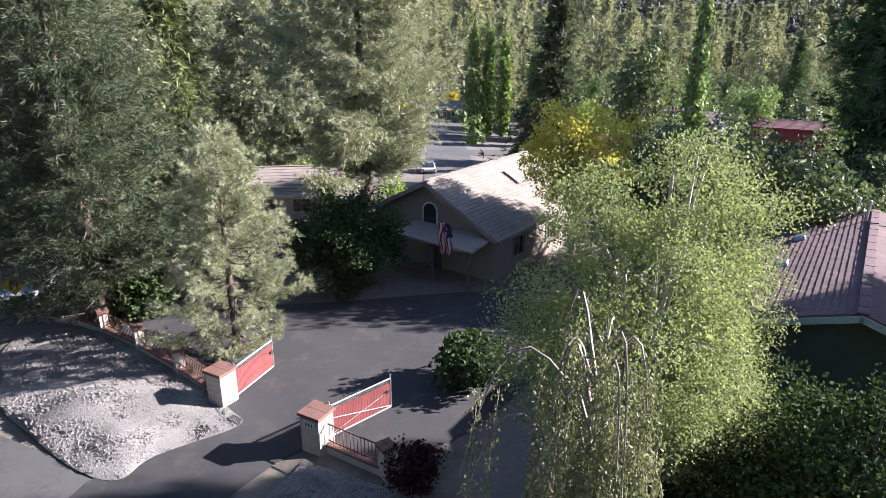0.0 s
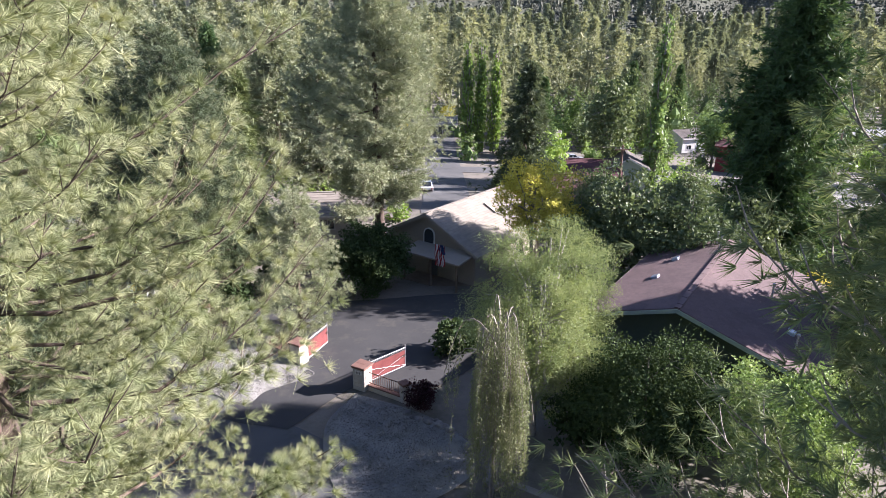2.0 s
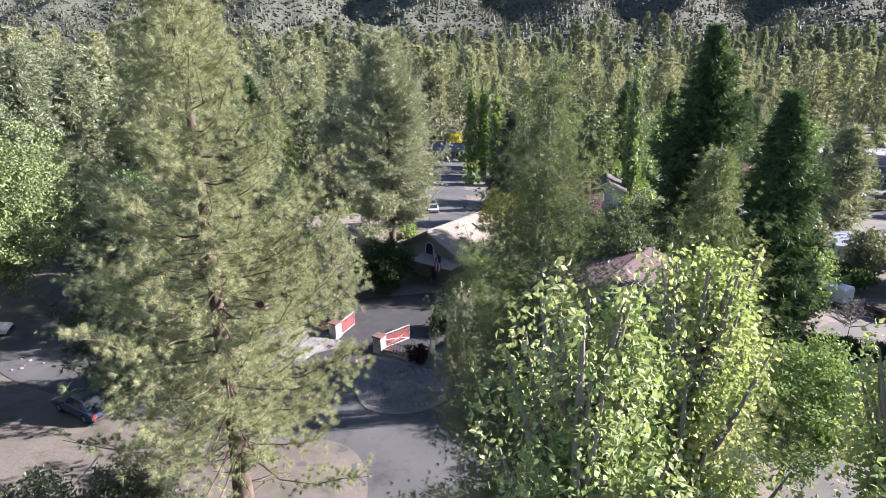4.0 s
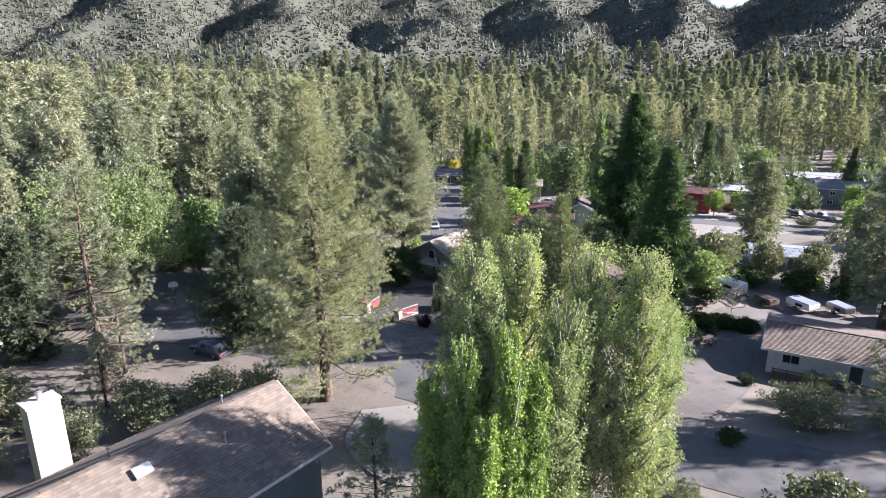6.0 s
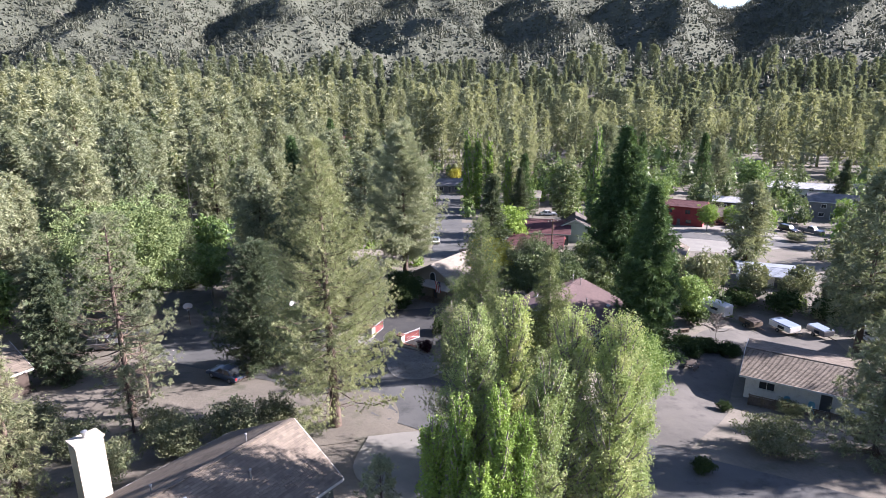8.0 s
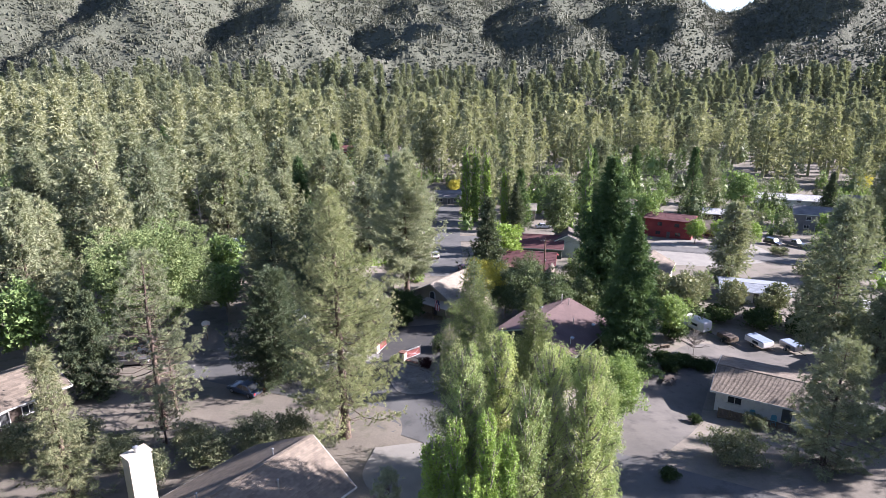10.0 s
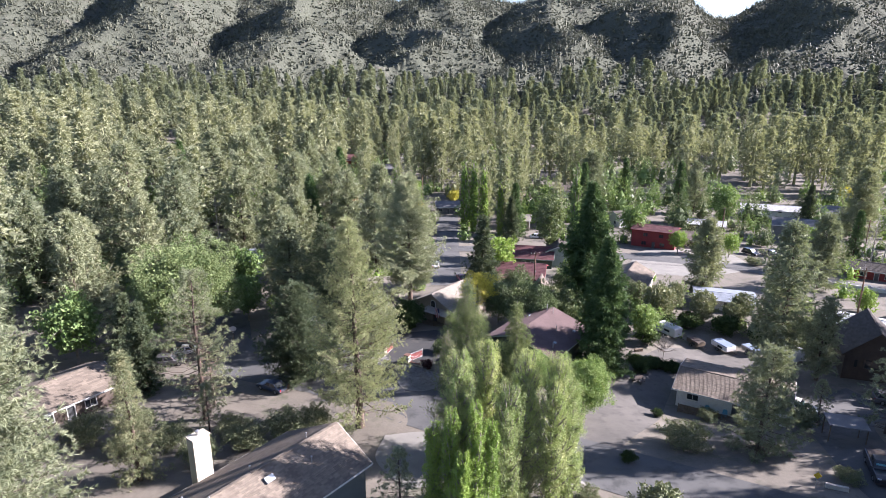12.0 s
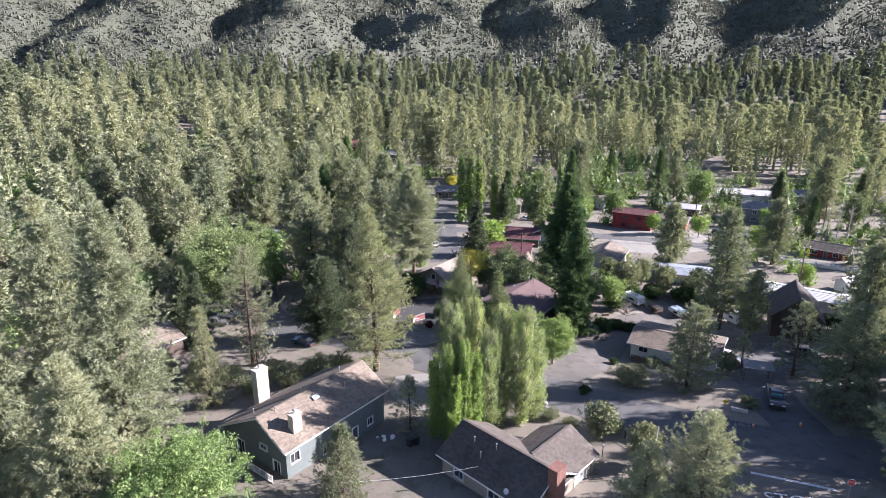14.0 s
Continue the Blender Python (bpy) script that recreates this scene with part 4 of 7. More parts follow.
def chimney(root, x, y, z0, z1, sx, sy, mat, flue=True, label=""):
    c = part("chimney", boxed((0, 0, (z0 + z1) / 2, sx, sy, z1 - z0), (0, 0, z1 + 0.05, sx + 0.16, sy + 0.16, 0.12), bevel=0.015), M[mat], root, label, at=Matrix.Translation((x, y, 0)))
    if flue:
        part("flue", lathe([(0.13, z1), (0.13, z1 + 0.4), (0.2, z1 + 0.42), (0.2, z1 + 0.55), (0.05, z1 + 0.62)], 12), M["metal"], c)
    return c


def vent_pipe(root, x, y, z, h=0.5):
    p = part("vent_pipe", lathe([(0.05, -0.3), (0.05, h), (0.09, h + 0.01), (0.09, h + 0.1), (0.03, h + 0.14)], 8), M["metal"], root, at=Matrix.Translation((x, y, z)))
    return p


house_a = house("two-storey house with brown shingle roof and grey-teal siding", -9.6, -37.4, 52.5, 16.6, 8.0, 4.6, 4.7, 2.7, "stucco_teal", "roof_brown", "white", 0.5,
    [("window", "front", -6.6, 2.5, 1.3, 1.3), ("window", "front", 5.2, 1.0, 1.0, 1.1), ("door", "front", 2.6, 0.0, 0.95, 2.05), ("window", "front", 0.3, 2.6, 2.0, 0.9), ("window", "front", -2.0, 1.0, 1.2, 1.3),
     ("window", "start", -2.6, 0.6, 1.5, 2.0), ("window", "start", 2.0, 3.2, 1.2, 0.7), ("window", "start", 4.0, 0.6, 1.3, 2.0), ("window", "end", 1.0, 1.2, 1.4, 1.2)], 0.20, 0.33, 11, floor_z=1.7, drop_l=4.2, shingles=True)
house_b = house("single-storey house with dark tiled roof", 12.8, -46.5, -45.6, 13.0, 4.3, 4.3, 2.7, 2.5, "stucco_tan", "roof_dark", "white", 0.5,
    [("window", "front", -3.5, 0.9, 1.4, 1.1), ("window", "front", 1.5, 0.9, 1.6, 1.1), ("window", "end", 0, 0.9, 1.4, 1.1), ("window", "back", -2.5, 0.9, 1.2, 1.0)], 0.28, 0.36, 12, floor_z=2.3)
house_bw = house("low house wing with dark tiled roof", 17.9, -44.9, 46.0, 7.4, 3.9, 3.9, 2.7, 2.0, "stucco_tan", "roof_dark", "white", 0.4,
    [("window", "end", 0, 0.9, 1.5, 1.1), ("garage", "front", 0.6, 0.0, 2.4, 2.1)], 0.28, 0.36, 13, floor_z=2.3)
house_m = house("tan-roofed house with gabled front and porch", 7.3, 21.6, 52, 11.5, 4.9, 4.9, 2.75, 2.5, "stucco_tan", "roof_tan", "stucco_tan", 0.6,
    [("window", "start", -2.6, 0.9, 1.2, 1.2), ("door", "start", 0.4, 0.0, 1.0, 2.1), ("window", "front", 1.5, 0.9, 1.3, 1.2), ("window", "front", -2.4, 0.9, 1.3, 1.2)], 0.26, 0.5, 14, floor_z=-0.75)
house_r = house("house with dull red tiled roof and pale trim", 20.0, 4.2, 54, 13.2, 4.7, 6.8, 2.6, 2.2, "green_wall", "roof_red", "mint", 0.7,
    [("window", "start", 0.8, 0.9, 1.2, 1.1), ("window", "start", -4.0, 0.8, 1.4, 1.1), ("window", "front", -2, 0.8, 1.4, 1.1)], 0.2, 0.24, 15, floor_z=0.25)
for child in list(house_bw.children):  # the wing belongs to the same house
    m = house_b.matrix_basis.inverted() @ house_bw.matrix_basis @ child.matrix_basis
    child.parent, child.matrix_basis = house_b, m
bpy.data.objects.remove(house_bw)
cottage = house("low white cottage with brown shingle roof", 45.9, -7.9, -30.5, 14.5, 5.0, 5.4, 2.3, 1.0, "white", "roof_brown", "white", 0.6,
    [("window", "front", -4.6, 0.9, 1.5, 0.95), ("door", "front", 0.8, 0.0, 1.1, 2.0), ("window", "front", 4.2, 0.9, 1.2, 1.0), ("window", "start", 0, 0.9, 1.2, 1.0)], 0.22, 0.4, 16, floor_z=-1.75)

chimney(house_a, -1.6, 8.3, -0.5, 7.7, 1.7, 1.1, "stucco_cream", label="tall white boxed chimney with steel flue")
chimney(house_a, -5.4, -3.0, 4.0, 7.6, 1.2, 0.9, "stucco_cream", label="cream stucco chimney with metal cap")
for x, y, z in ((3.4, -1.8, 6.4), (-6.0, -0.4, 7.2), (5.0, 0.8, 7.0), (-6.5, 3.0, 5.9), (-1.5, 0.5, 7.2)):
    vent_pipe(house_a, x, y, z)
sk = part("skylight", boxed((0, 0, 0.1, 0.9, 0.6, 0.16), bevel=0.03), M["skylight"], house_a, "pale domed skylight", at=Matrix.Translation((-0.8, -1.2, 6.75)) @ Matrix.Rotation(0.53, 4, "X"))
chimney(house_b, 6.9, -0.6, 0.0, 6.3, 1.1, 1.5, "brick", False, "red brick chimney")
for x, y, z in ((-3.4, -1.4, 4.3), (-1.6, -2.4, 3.8), (-0.6, -1.0, 4.6)):
    vent_pipe(house_b, x, y, z, 0.7)
dish = part("satellite_dish", lathe([(0.02, 0.0), (0.18, 0.03), (0.3, 0.1), (0.31, 0.11), (0.18, 0.05), (0.02, 0.02)], 16), M["metal"], house_b, at=Matrix.Translation((3.3, -3.9, 3.2)) @ Matrix.Rotation(0.9, 4, "X"))
for x, y, z in ((4.6, -0.8, 4.6), (5.6, 0.7, 4.6), (4.6, 0.3, 4.75), (0.5, -3.4, 3.7), (-4.2, -5.2, 3.1)):
    vent_pipe(house_r, x, y, z, 0.75)
for x, y, z, t in ((-1.0, 2.6, 3.95, -0.44), (2.6, 2.4, 4.05, -0.44), (-2.8, -4.8, 3.3, 0.3), (3.0, -5.2, 3.15, 0.3)):
    part("roof_vent", boxed((0, 0, 0.08, 0.5, 0.4, 0.16), bevel=0.03), M["skylight"], house_r, at=Matrix.Translation((x, y, z)) @ Matrix.Rotation(t, 4, "X"))
part("skylight", boxed((0, 0, 0.08, 0.6, 1.3, 0.12), bevel=0.02), M["roof_tan"], house_m, "flush tan-framed skylight", at=Matrix.Translation((1.2, -1.6, 4.45)) @ Matrix.Rotation(0.47, 4, "X"))
# round-topped gable window and porch of the tan house
arch = [(-0.45, 0.0), (0.45, 0.0), (0.45, 0.7)] + [(0.45 * math.cos(a), 0.7 + 0.45 * math.sin(a)) for a in (0.5, 1.0, 1.57, 2.14, 2.64)] + [(-0.45, 0.7)]
win = part("window", prism([(u * 1.2, v * 1.12 - 0.06) for u, v in arch], 0.08, "x"), M["white"], house_m, "arched white-framed gable window", at=Matrix.Translation((-5.2, 0.0, 2.75)))
part("pane", prism(arch, 0.1, "x"), M["glass"], win)
part("porch_roof", boxed((0, 0, 0, 2.2, 5.4, 0.14), bevel=0.02), M["roof_tan"], house_m, at=Matrix.Translation((-6.2, -1.6, 2.55)) @ Matrix.Rotation(-0.12, 4, "Y"))
for y in (-4.0, -1.6, 0.9):
    part("porch_post", boxed((0, 0, 1.2, 0.14, 0.14, 2.4), bevel=0.01), M["wood"], house_m, at=Matrix.Translation((-7.1, y, 0.05)))
part("porch_deck", boxed((0, 0, 0, 2.0, 5.4, 0.3), bevel=0.02), M["wood"], house_m, at=Matrix.Translation((-6.2, -1.6, 0.0)))
part("step", boxed((0, 0, 0.08, 0.4, 1.6, 0.16), bevel=0.01), M["concrete"], house_m, at=Matrix.Translation((-7.5, 0.2, -0.1)))

W2 = (("window", "front", -2.5, 0.9, 1.4, 1.1), ("door", "front", 0.2, 0.0, 0.95, 2.05), ("window", "front", 2.6, 0.9, 1.4, 1.1), ("window", "start", 0.8, 0.9, 1.2, 1.1), ("window", "end", -0.6, 0.9, 1.2, 1.1))
W3 = W2 + (("window", "front", -2.2, 3.4, 1.3, 1.1), ("window", "front", 2.2, 3.4, 1.3, 1.1), ("window", "end", 0.5, 3.3, 1.3, 1.0))
G2 = (("garage", "front", -1.5, 0.0, 2.5, 2.2), ("garage", "front", 1.6, 0.0, 2.5, 2.2))
far = dict(course=0.5, tab=1.4, over=0.45)
house("dark brown steep-roofed house with white shutters", 71.5, 3.0, 66, 11, 4.4, 4.4, 3.0, 4.0, "brown_wall", "roof_dark", "brown_wall", openings=(("window", "start", -0.4, 1.0, 1.8, 1.5), ("window", "start", -2.4, 1.0, 0.5, 1.3), ("window", "start", 1.6, 1.0, 0.5, 1.3), ("door", "start", 3.0, 0, 0.95, 2.05)), seed=20, floor_z=-1.6, **{**far, "course": 0.3, "tab": 0.8})
house("long white manufactured home with pale metal roof", 85.0, 18.5, -32, 20, 3.6, 3.6, 2.5, 0.9, "white", "roof_white", "white", openings=(("window", "front", -7, 1, 1.2, 1.1), ("window", "front", -3, 1, 1.0, 1.1), ("door", "front", 0.5, 0, 0.95, 2.05), ("window", "front", 3.5, 1, 1.4, 1.1), ("window", "front", 7.2, 1, 1.0, 1.0)), seed=21, **far)
house("small white gabled garden shed", 98, 28, 20, 5, 2.2, 2.2, 2.0, 1.4, "white", "roof_white", seed=22, name="shed", **far)
house("cream gabled house with brown roof", 47.5, 46.5, 62, 11, 4.6, 4.6, 2.8, 2.2, "stucco_cream", "roof_brown", "stucco_cream", openings=W2, seed=23, **far)
dup = house("long house with maroon roof and green end wall", 26.5, 66.0, -12, 15, 5.0, 5.2, 2.7, 1.9, "green_wall", "roof_maroon", "mint", openings=W2, seed=24, **far)
house("green-walled house with maroon roof and red trim", 22.0, 46.5, -14, 13.5, 5.0, 5.4, 2.7, 1.9, "green_wall", "roof_maroon", "red_wall", openings=W2, seed=25, **far)
house("mint-green gabled annex with white doors", 35.0, 66.0, 78, 8, 3.2, 3.2, 4.0, 1.6, "mint", "roof_dark", openings=(("garage", "front", -1.2, 0, 2.3, 2.1), ("window", "front", -1.2, 2.7, 1.2, 0.9)), seed=26, **far)
house("small steep A-frame porch with pale trim", 25.9, 36.0, 75, 4.2, 1.9, 1.9, 1.3, 2.8, "brown_wall", "roof_brown", "stucco_cream", openings=(("window", "start", 0.0, 0.3, 1.4, 1.5),), seed=27, name="shed", **{**far, "over": 0.3})
house("two-storey dark red house with orange balcony", 68.5, 92.5, -28, 13, 4.0, 4.0, 5.3, 1.0, "red_wall", "roof_maroon", "red_wall", openings=W3, seed=28, **far)
house("garage block with grey-brown roof and white doors", 81.5, 95.5, -28, 12, 4.2, 4.4, 2.6, 1.5, "red_wall", "roof_brown", openings=G2, seed=29, **far)
house("open-sided house with a flat white roof", 94.0, 117.0, -25, 12, 4.2, 4.2, 2.8, 0.9, "brown_wall", "roof_white", openings=W2, seed=30, **far)
house("grey two-storey house with dark roof", 118.0, 108.0, -25, 13, 4.5, 4.5, 5.2, 1.8, "grey_wall", "roof_grey", openings=W3, seed=31, **far)
house("white two-storey house with pale roof", 128.0, 141.0, -20, 22, 5.0, 5.0, 4.2, 1.2, "white", "roof_white", openings=W3, seed=32, **far)
house("grey-roofed tan house with carport", 158.0, 147.0, -25, 14, 5.0, 5.0, 2.8, 1.8, "stucco_tan", "roof_grey", openings=W2 + G2[:1], seed=33, **far)
house("red garage with brown roof", 107.0, 78.0, -50, 9, 3.2, 3.2, 2.5, 1.4, "red_wall", "roof_brown", openings=G2[:1], seed=34, **far)
house("red house with pale trim beside a white wall", 113.0, 61.0, -38, 12, 3.8, 3.8, 2.5, 1.4, "red_wall", "roof_dark", openings=W2, seed=35, **far)
house("brown bungalow with dark roof", 130.0, 58.0, -38, 13, 4.2, 4.2, 2.6, 1.6, "brown_wall", "roof_dark", openings=W2, seed=36, **far)
house("tan house with brown roof among trees", 188.0, 140.0, -30, 14, 5, 5, 2.8, 1.8, "stucco_tan", "roof_brown", openings=W2, seed=37, **far)
house("low house with flat pale blue roof", 64.0, 36.0, -20, 12, 4, 4, 2.3, 0.5, "white", "roof_blue", openings=W2, seed=38, **far)
house("small grey house at the street's end", 7.6, 134.0, 0, 9, 3.6, 3.6, 2.6, 1.6, "grey_wall", "roof_grey", openings=W2, seed=39, **far)
house("low house with brown roof and white wall", -22.0, 118.0, -8, 13, 4.8, 4.8, 2.6, 1.5, "white", "roof_brown", openings=W2, seed=40, **far)
house("white gabled house with dark roof", -14.0, 105.0, 70, 10, 3.8, 3.8, 3.0, 2.2, "white", "roof_dark", openings=W2, seed=41, **far)
house("orange wooden shed with pale roof", -29.0, 150.0, 15, 5, 2.2, 2.2, 2.4, 1.2, "orange_wall", "roof_tan", seed=42, name="shed", **far)
house("brown-roofed bungalow among pines", -12.0, 140.0, -5, 13, 4.6, 4.6, 2.5, 1.5, "brown_wall", "roof_brown", openings=W2, seed=43, **far)
house("white house with tan roof and porch", -19.0, 178.0, -6, 16, 4.8, 4.8, 2.6, 1.5, "white", "roof_tan", openings=W2, seed=44, **far)
house("two-storey blue-grey house with white trim", -18.0, 205.0, -4, 12, 4.2, 4.2, 5.0, 1.6, "grey_wall", "roof_grey", openings=W3, seed=45, **far)
house("dark red cabin with steep roof", -43.0, 235.0, 10, 10, 4.0, 4.0, 3.8, 2.6, "red_wall", "roof_maroon", openings=W2, seed=46, **far)
house("pale house with brown roof on a rise", -24.0, 258.0, -5, 16, 4.6, 4.6, 2.8, 1.6, "stucco_cream", "roof_brown", openings=W2, seed=47, **far)
house("low house with blue-grey metal roof", -37.0, 57.0, -22, 14, 5.0, 5.0, 2.5, 1.0, "white", "roof_blue", openings=W2, seed=48, **far)
house("rust-orange bungalow with brown roof", -201.0, 232.0, -8, 18, 5, 5, 2.8, 2.0, "orange_wall", "roof_brown", openings=W2, seed=49, **far)
house("white gabled house among tall pines", -206.0, 322.0, 80, 12, 4.5, 4.5, 3.4, 3.0, "white", "roof_grey", openings=W2, seed=50, **far)
house("rust-red cabin beside the street", -166.0, 268.0, 0, 14, 4.2, 4.2, 2.8, 2.0, "orange_wall", "roof_maroon", openings=W2, seed=51, **far)
house("white house with red trim among trees", -225.0, 340.0, 80, 9, 3.5, 3.5, 3.2, 3.0, "white", "roof_maroon", "red_wall", openings=W2, seed=52, **far)
house("white house at the wood's edge", -262.0, 285.0, 10, 12, 4.5, 4.5, 3.2, 1.8, "white", "roof_grey", openings=W2, seed=53, **far)
house("tan house with pinkish roof", 34.0, 150.0, 60, 12, 4.5, 4.5, 2.6, 2.2, "stucco_tan", "roof_red", openings=W2, seed=54, **far)
house("pale house behind the trees", 30.0, 112.0, -10, 9, 4, 4, 3.4, 1.2, "stucco_tan", "roof_tan", openings=W2 + G2[:1], seed=55, **far)
house("white house with brown roof", 57.0, 175.0, -10, 12, 4.2, 4.2, 2.8, 1.8, "white", "roof_brown", openings=W2, seed=56, **far)
house("white house with dark roof", 68.0, 122.0, 20, 10, 4, 4, 3.6, 1.6, "white", "roof_dark", openings=W3, seed=57, **far)
house("brown chalet on the hillside", 262.0, 560.0, -10, 16, 5, 5, 3.2, 2.4, "brown_wall", "roof_dark", openings=W2, seed=58, **far)
house("blue-grey long house on the rise", 352.0, 480.0, -5, 22, 5, 5, 4.5, 1.8, "grey_wall", "roof_blue", openings=W3, seed=59, **far)
house("brown-roofed house beside the court", -44.0, -14.0, 55, 14, 5, 5, 2.5, 1.7, "brown_wall", "roof_brown", openings=W2, seed=60, **{**far, "course": 0.3, "tab": 0.8})
house("tan-roofed bungalow behind the pine", -9.0, 34.0, 8, 12, 4.5, 4.5, 2.4, 1.3, "stucco_cream", "roof_tan", openings=W2, seed=61, **far)

# ---- gate, walls and fences of the forecourt ----
def along(a, b):
    """The pose at a that looks with +x to b, level."""
    d = Vector(b) - Vector(a)
    return Matrix.Translation(a) @ Matrix.Rotation(math.atan2(d.y, d.x), 4, "Z")


def block_mesh_for(sx, sy, sz):
    bm = boxed((0, 0, 0, sx, sy, sz), bevel=0.008)
    me = bpy.data.meshes.new("block")
    bm.to_mesh(me)
    bm.free()
    me.materials.append(M["block"])
    return me


def pillar(x, y, turn, size, h, label, plate=False):
    """A gate pillar of stacked blocks under a tiled cap."""
    z = land_z(x, y)
    root = tagged(new("gate_pillar"), label, "pillar", "pillars of the front fence")
    root.matrix_basis = Matrix.Translation((x, y, z)) @ Matrix.Rotation(radians(turn), 4, "Z")
    part("core", boxed((0, 0, h / 2 - 0.1, size - 0.03, size - 0.03, h + 0.2 - 0.02)), M["concrete"], root)
    n = round(h / 0.2)
    half, whole = block_mesh_for(size / 2 - 0.008, size / 2 - 0.006, h / n - 0.01), block_mesh_for(size - 0.004, size / 2 - 0.006, h / n - 0.01)
    for k in range(n):
        zc = (k + 0.5) * h / n
        pieces = [(whole, 0, -size / 4), (whole, 0, size / 4)] if k % 2 else [(half, sx * size / 4, sy * size / 4) for sx in (-1, 1) for sy in (-1, 1)]
        for me, px, py in pieces:
            b = new("block", me)
            b.parent, b.location = root, (px, py, zc)
    cap = part("cap", boxed((0, 0, h + 0.045, size + 0.12, size + 0.12, 0.09), bevel=0.015), M["cap"], root, "terracotta tiled cap")
    for sx in (-1, 1):
        for sy in (-1, 1):
            part("cap_tile", boxed((sx * (size + 0.12) / 4, sy * (size + 0.12) / 4, h + 0.1, (size + 0.12) / 2 - 0.012, (size + 0.12) / 2 - 0.012, 0.035), bevel=0.006), M["cap"], cap)
    if plate:
        pl = part("number_plate", boxed((0, -size / 2 - 0.012, h - 0.22, 0.42, 0.02, 0.2), bevel=0.004), M["white"], root, "white plate with dark bars")
        part("bar", boxed(*((u, -size / 2 - 0.026, h - 0.22, 0.05, 0.008, 0.12) for u in (-0.11, 0, 0.11))), M["iron"], pl)
    return root


def fence_run(a, b, h=0.75, wall_h=0.28, step=0.13, mat="rust"):
    """A low capped wall with an iron fence between two pillars."""
    a, b = Vector((*a, land_z(*a))), Vector((*b, land_z(*b)))
    L = (b - a).length
    root = tagged(new("iron_fence"), "rusted iron picket fence on a low capped wall", "fence", "fence panels of the front wall")
    root.matrix_basis = along(a, b)
    rise = (b.z - a.z) / max((b.xy - a.xy).length, 0.01)
    shear = Matrix.Identity(4)
    shear[2][0] = rise

    def made(name, bm, mat, label=""):
        bm.transform(shear)
        return part(name, bm, mat, root, label)

    made("low_wall", boxed((L / 2, 0, wall_h / 2 - 0.2, L, 0.2, wall_h + 0.4)), M["block"])
    k_all = max(1, round(L / 0.3))
    for k in range(k_all):
        made("coping_tile", boxed(((k + 0.5) * L / k_all, 0, wall_h + 0.03, L / k_all - 0.01, 0.28, 0.06)), M["cap"])
    made("rail", boxed((L / 2, 0, wall_h + 0.16, L, 0.035, 0.035)), M[mat])
    made("rail", boxed((L / 2, 0, wall_h + h, L, 0.035, 0.035)), M[mat])
    n = int(L / step)
    for k in range(n):
        made("picket", boxed(((k + 0.5) * L / n, 0, wall_h + 0.06 + h / 2 - 0.03, 0.018, 0.018, h)), M[mat])
    return root


def gate_leaf(hinge, turn, L, h, label, face=-1):
    """A steel-framed gate with red slats, a chain-link strip and crossed braces."""
    z = land_z(*hinge) + 0.18
    root = tagged(new("gate_leaf"), label, "gate", "leaves of the entrance gate")
    root.matrix_basis = Matrix.Translation((*hinge, z)) @ Matrix.Rotation(radians(turn), 4, "Z")
    part("gate_frame", joined(*(rod(p, q, 0.028, 8) for p, q in (((0, 0, 0), (0, 0, h + 0.16)), ((L, 0, 0), (L, 0, h + 0.16)), ((0, 0, 0), (L, 0, 0)), ((0, 0, h), (L, 0, h))))), M["metal"], root, "galvanised tube frame")
    n = int(L / 0.06)
    for k in range(n):
        part("slat", boxed(((k + 0.5) * L / n, 0, (h - 0.16) / 2 + 0.02, L / n - 0.006, 0.012, h - 0.2)), M["red_slat"], root)
    wires = []
    for k in range(int(L / 0.09)):
        x = k * 0.09
        wires += [rod((x, 0.018, h - 0.16), (min(x + 0.16, L), 0.018, h), 0.006, 3), rod((min(x + 0.16, L), 0.018, h - 0.16), (x, 0.018, h), 0.006, 3)]
    part("chain_link", joined(*wires), M["metal"], root, "galvanised chain-link strip")
    for p, q in (((0.05, 0.04 * face, 0.1), (L - 0.05, 0.04 * face, h * 0.62)), ((0.05, 0.065 * face, h * 0.62), (L - 0.05, 0.065 * face, 0.1))):
        part("brace", rod(p, q, 0.009, 6), M["metal"], root)
    part("latch", boxed((L - 0.12, -0.05, h * 0.6, 0.16, 0.05, 0.1), bevel=0.01), M["iron"], root)
    scroll = [rod((L * 0.25 + 0.08 * k, 0, h + 0.02), (L * 0.25 + 0.08 * k + 0.05, 0, h + 0.12 - 0.02 * (k % 2)), 0.008, 4) for k in range(7)]
    part("scroll", joined(*scroll), M["metal"], root)
    return root


pillar(0.52, -0.14, -30, 0.72, 1.28, "square cream block gate pillar with terracotta cap", True)
pillar(-3.28, 2.56, -30, 0.72, 1.28, "square cream block gate pillar with terracotta cap")
posts = [(2.75, -1.55), (-5.6, 4.7), (-8.0, 6.7), (-10.4, 8.6), (-12.4, 10.0), (-14.2, 10.9)]
for x, y in posts:
    pillar(x, y, 35, 0.36, 1.02, "slim cream block fence post with tile cap")
fence_run((0.88, -0.36), (2.6, -1.48))
fence_run((-3.6, 2.85), (-5.48, 4.58))
for a, b in zip(posts[1:], posts[2:]):
    d = (Vector(b) - Vector(a)).normalized() * 0.18
    fence_run((a[0] + d.x, a[1] + d.y), (b[0] - d.x, b[1] - d.y))
gate_leaf((0.86, 0.2), 42, 2.45, 1.12, "open red slatted gate leaf in a galvanised frame")
gate_leaf((-2.86, 2.76), 68, 2.2, 1.12, "open red slatted gate leaf in a galvanised frame", 1)

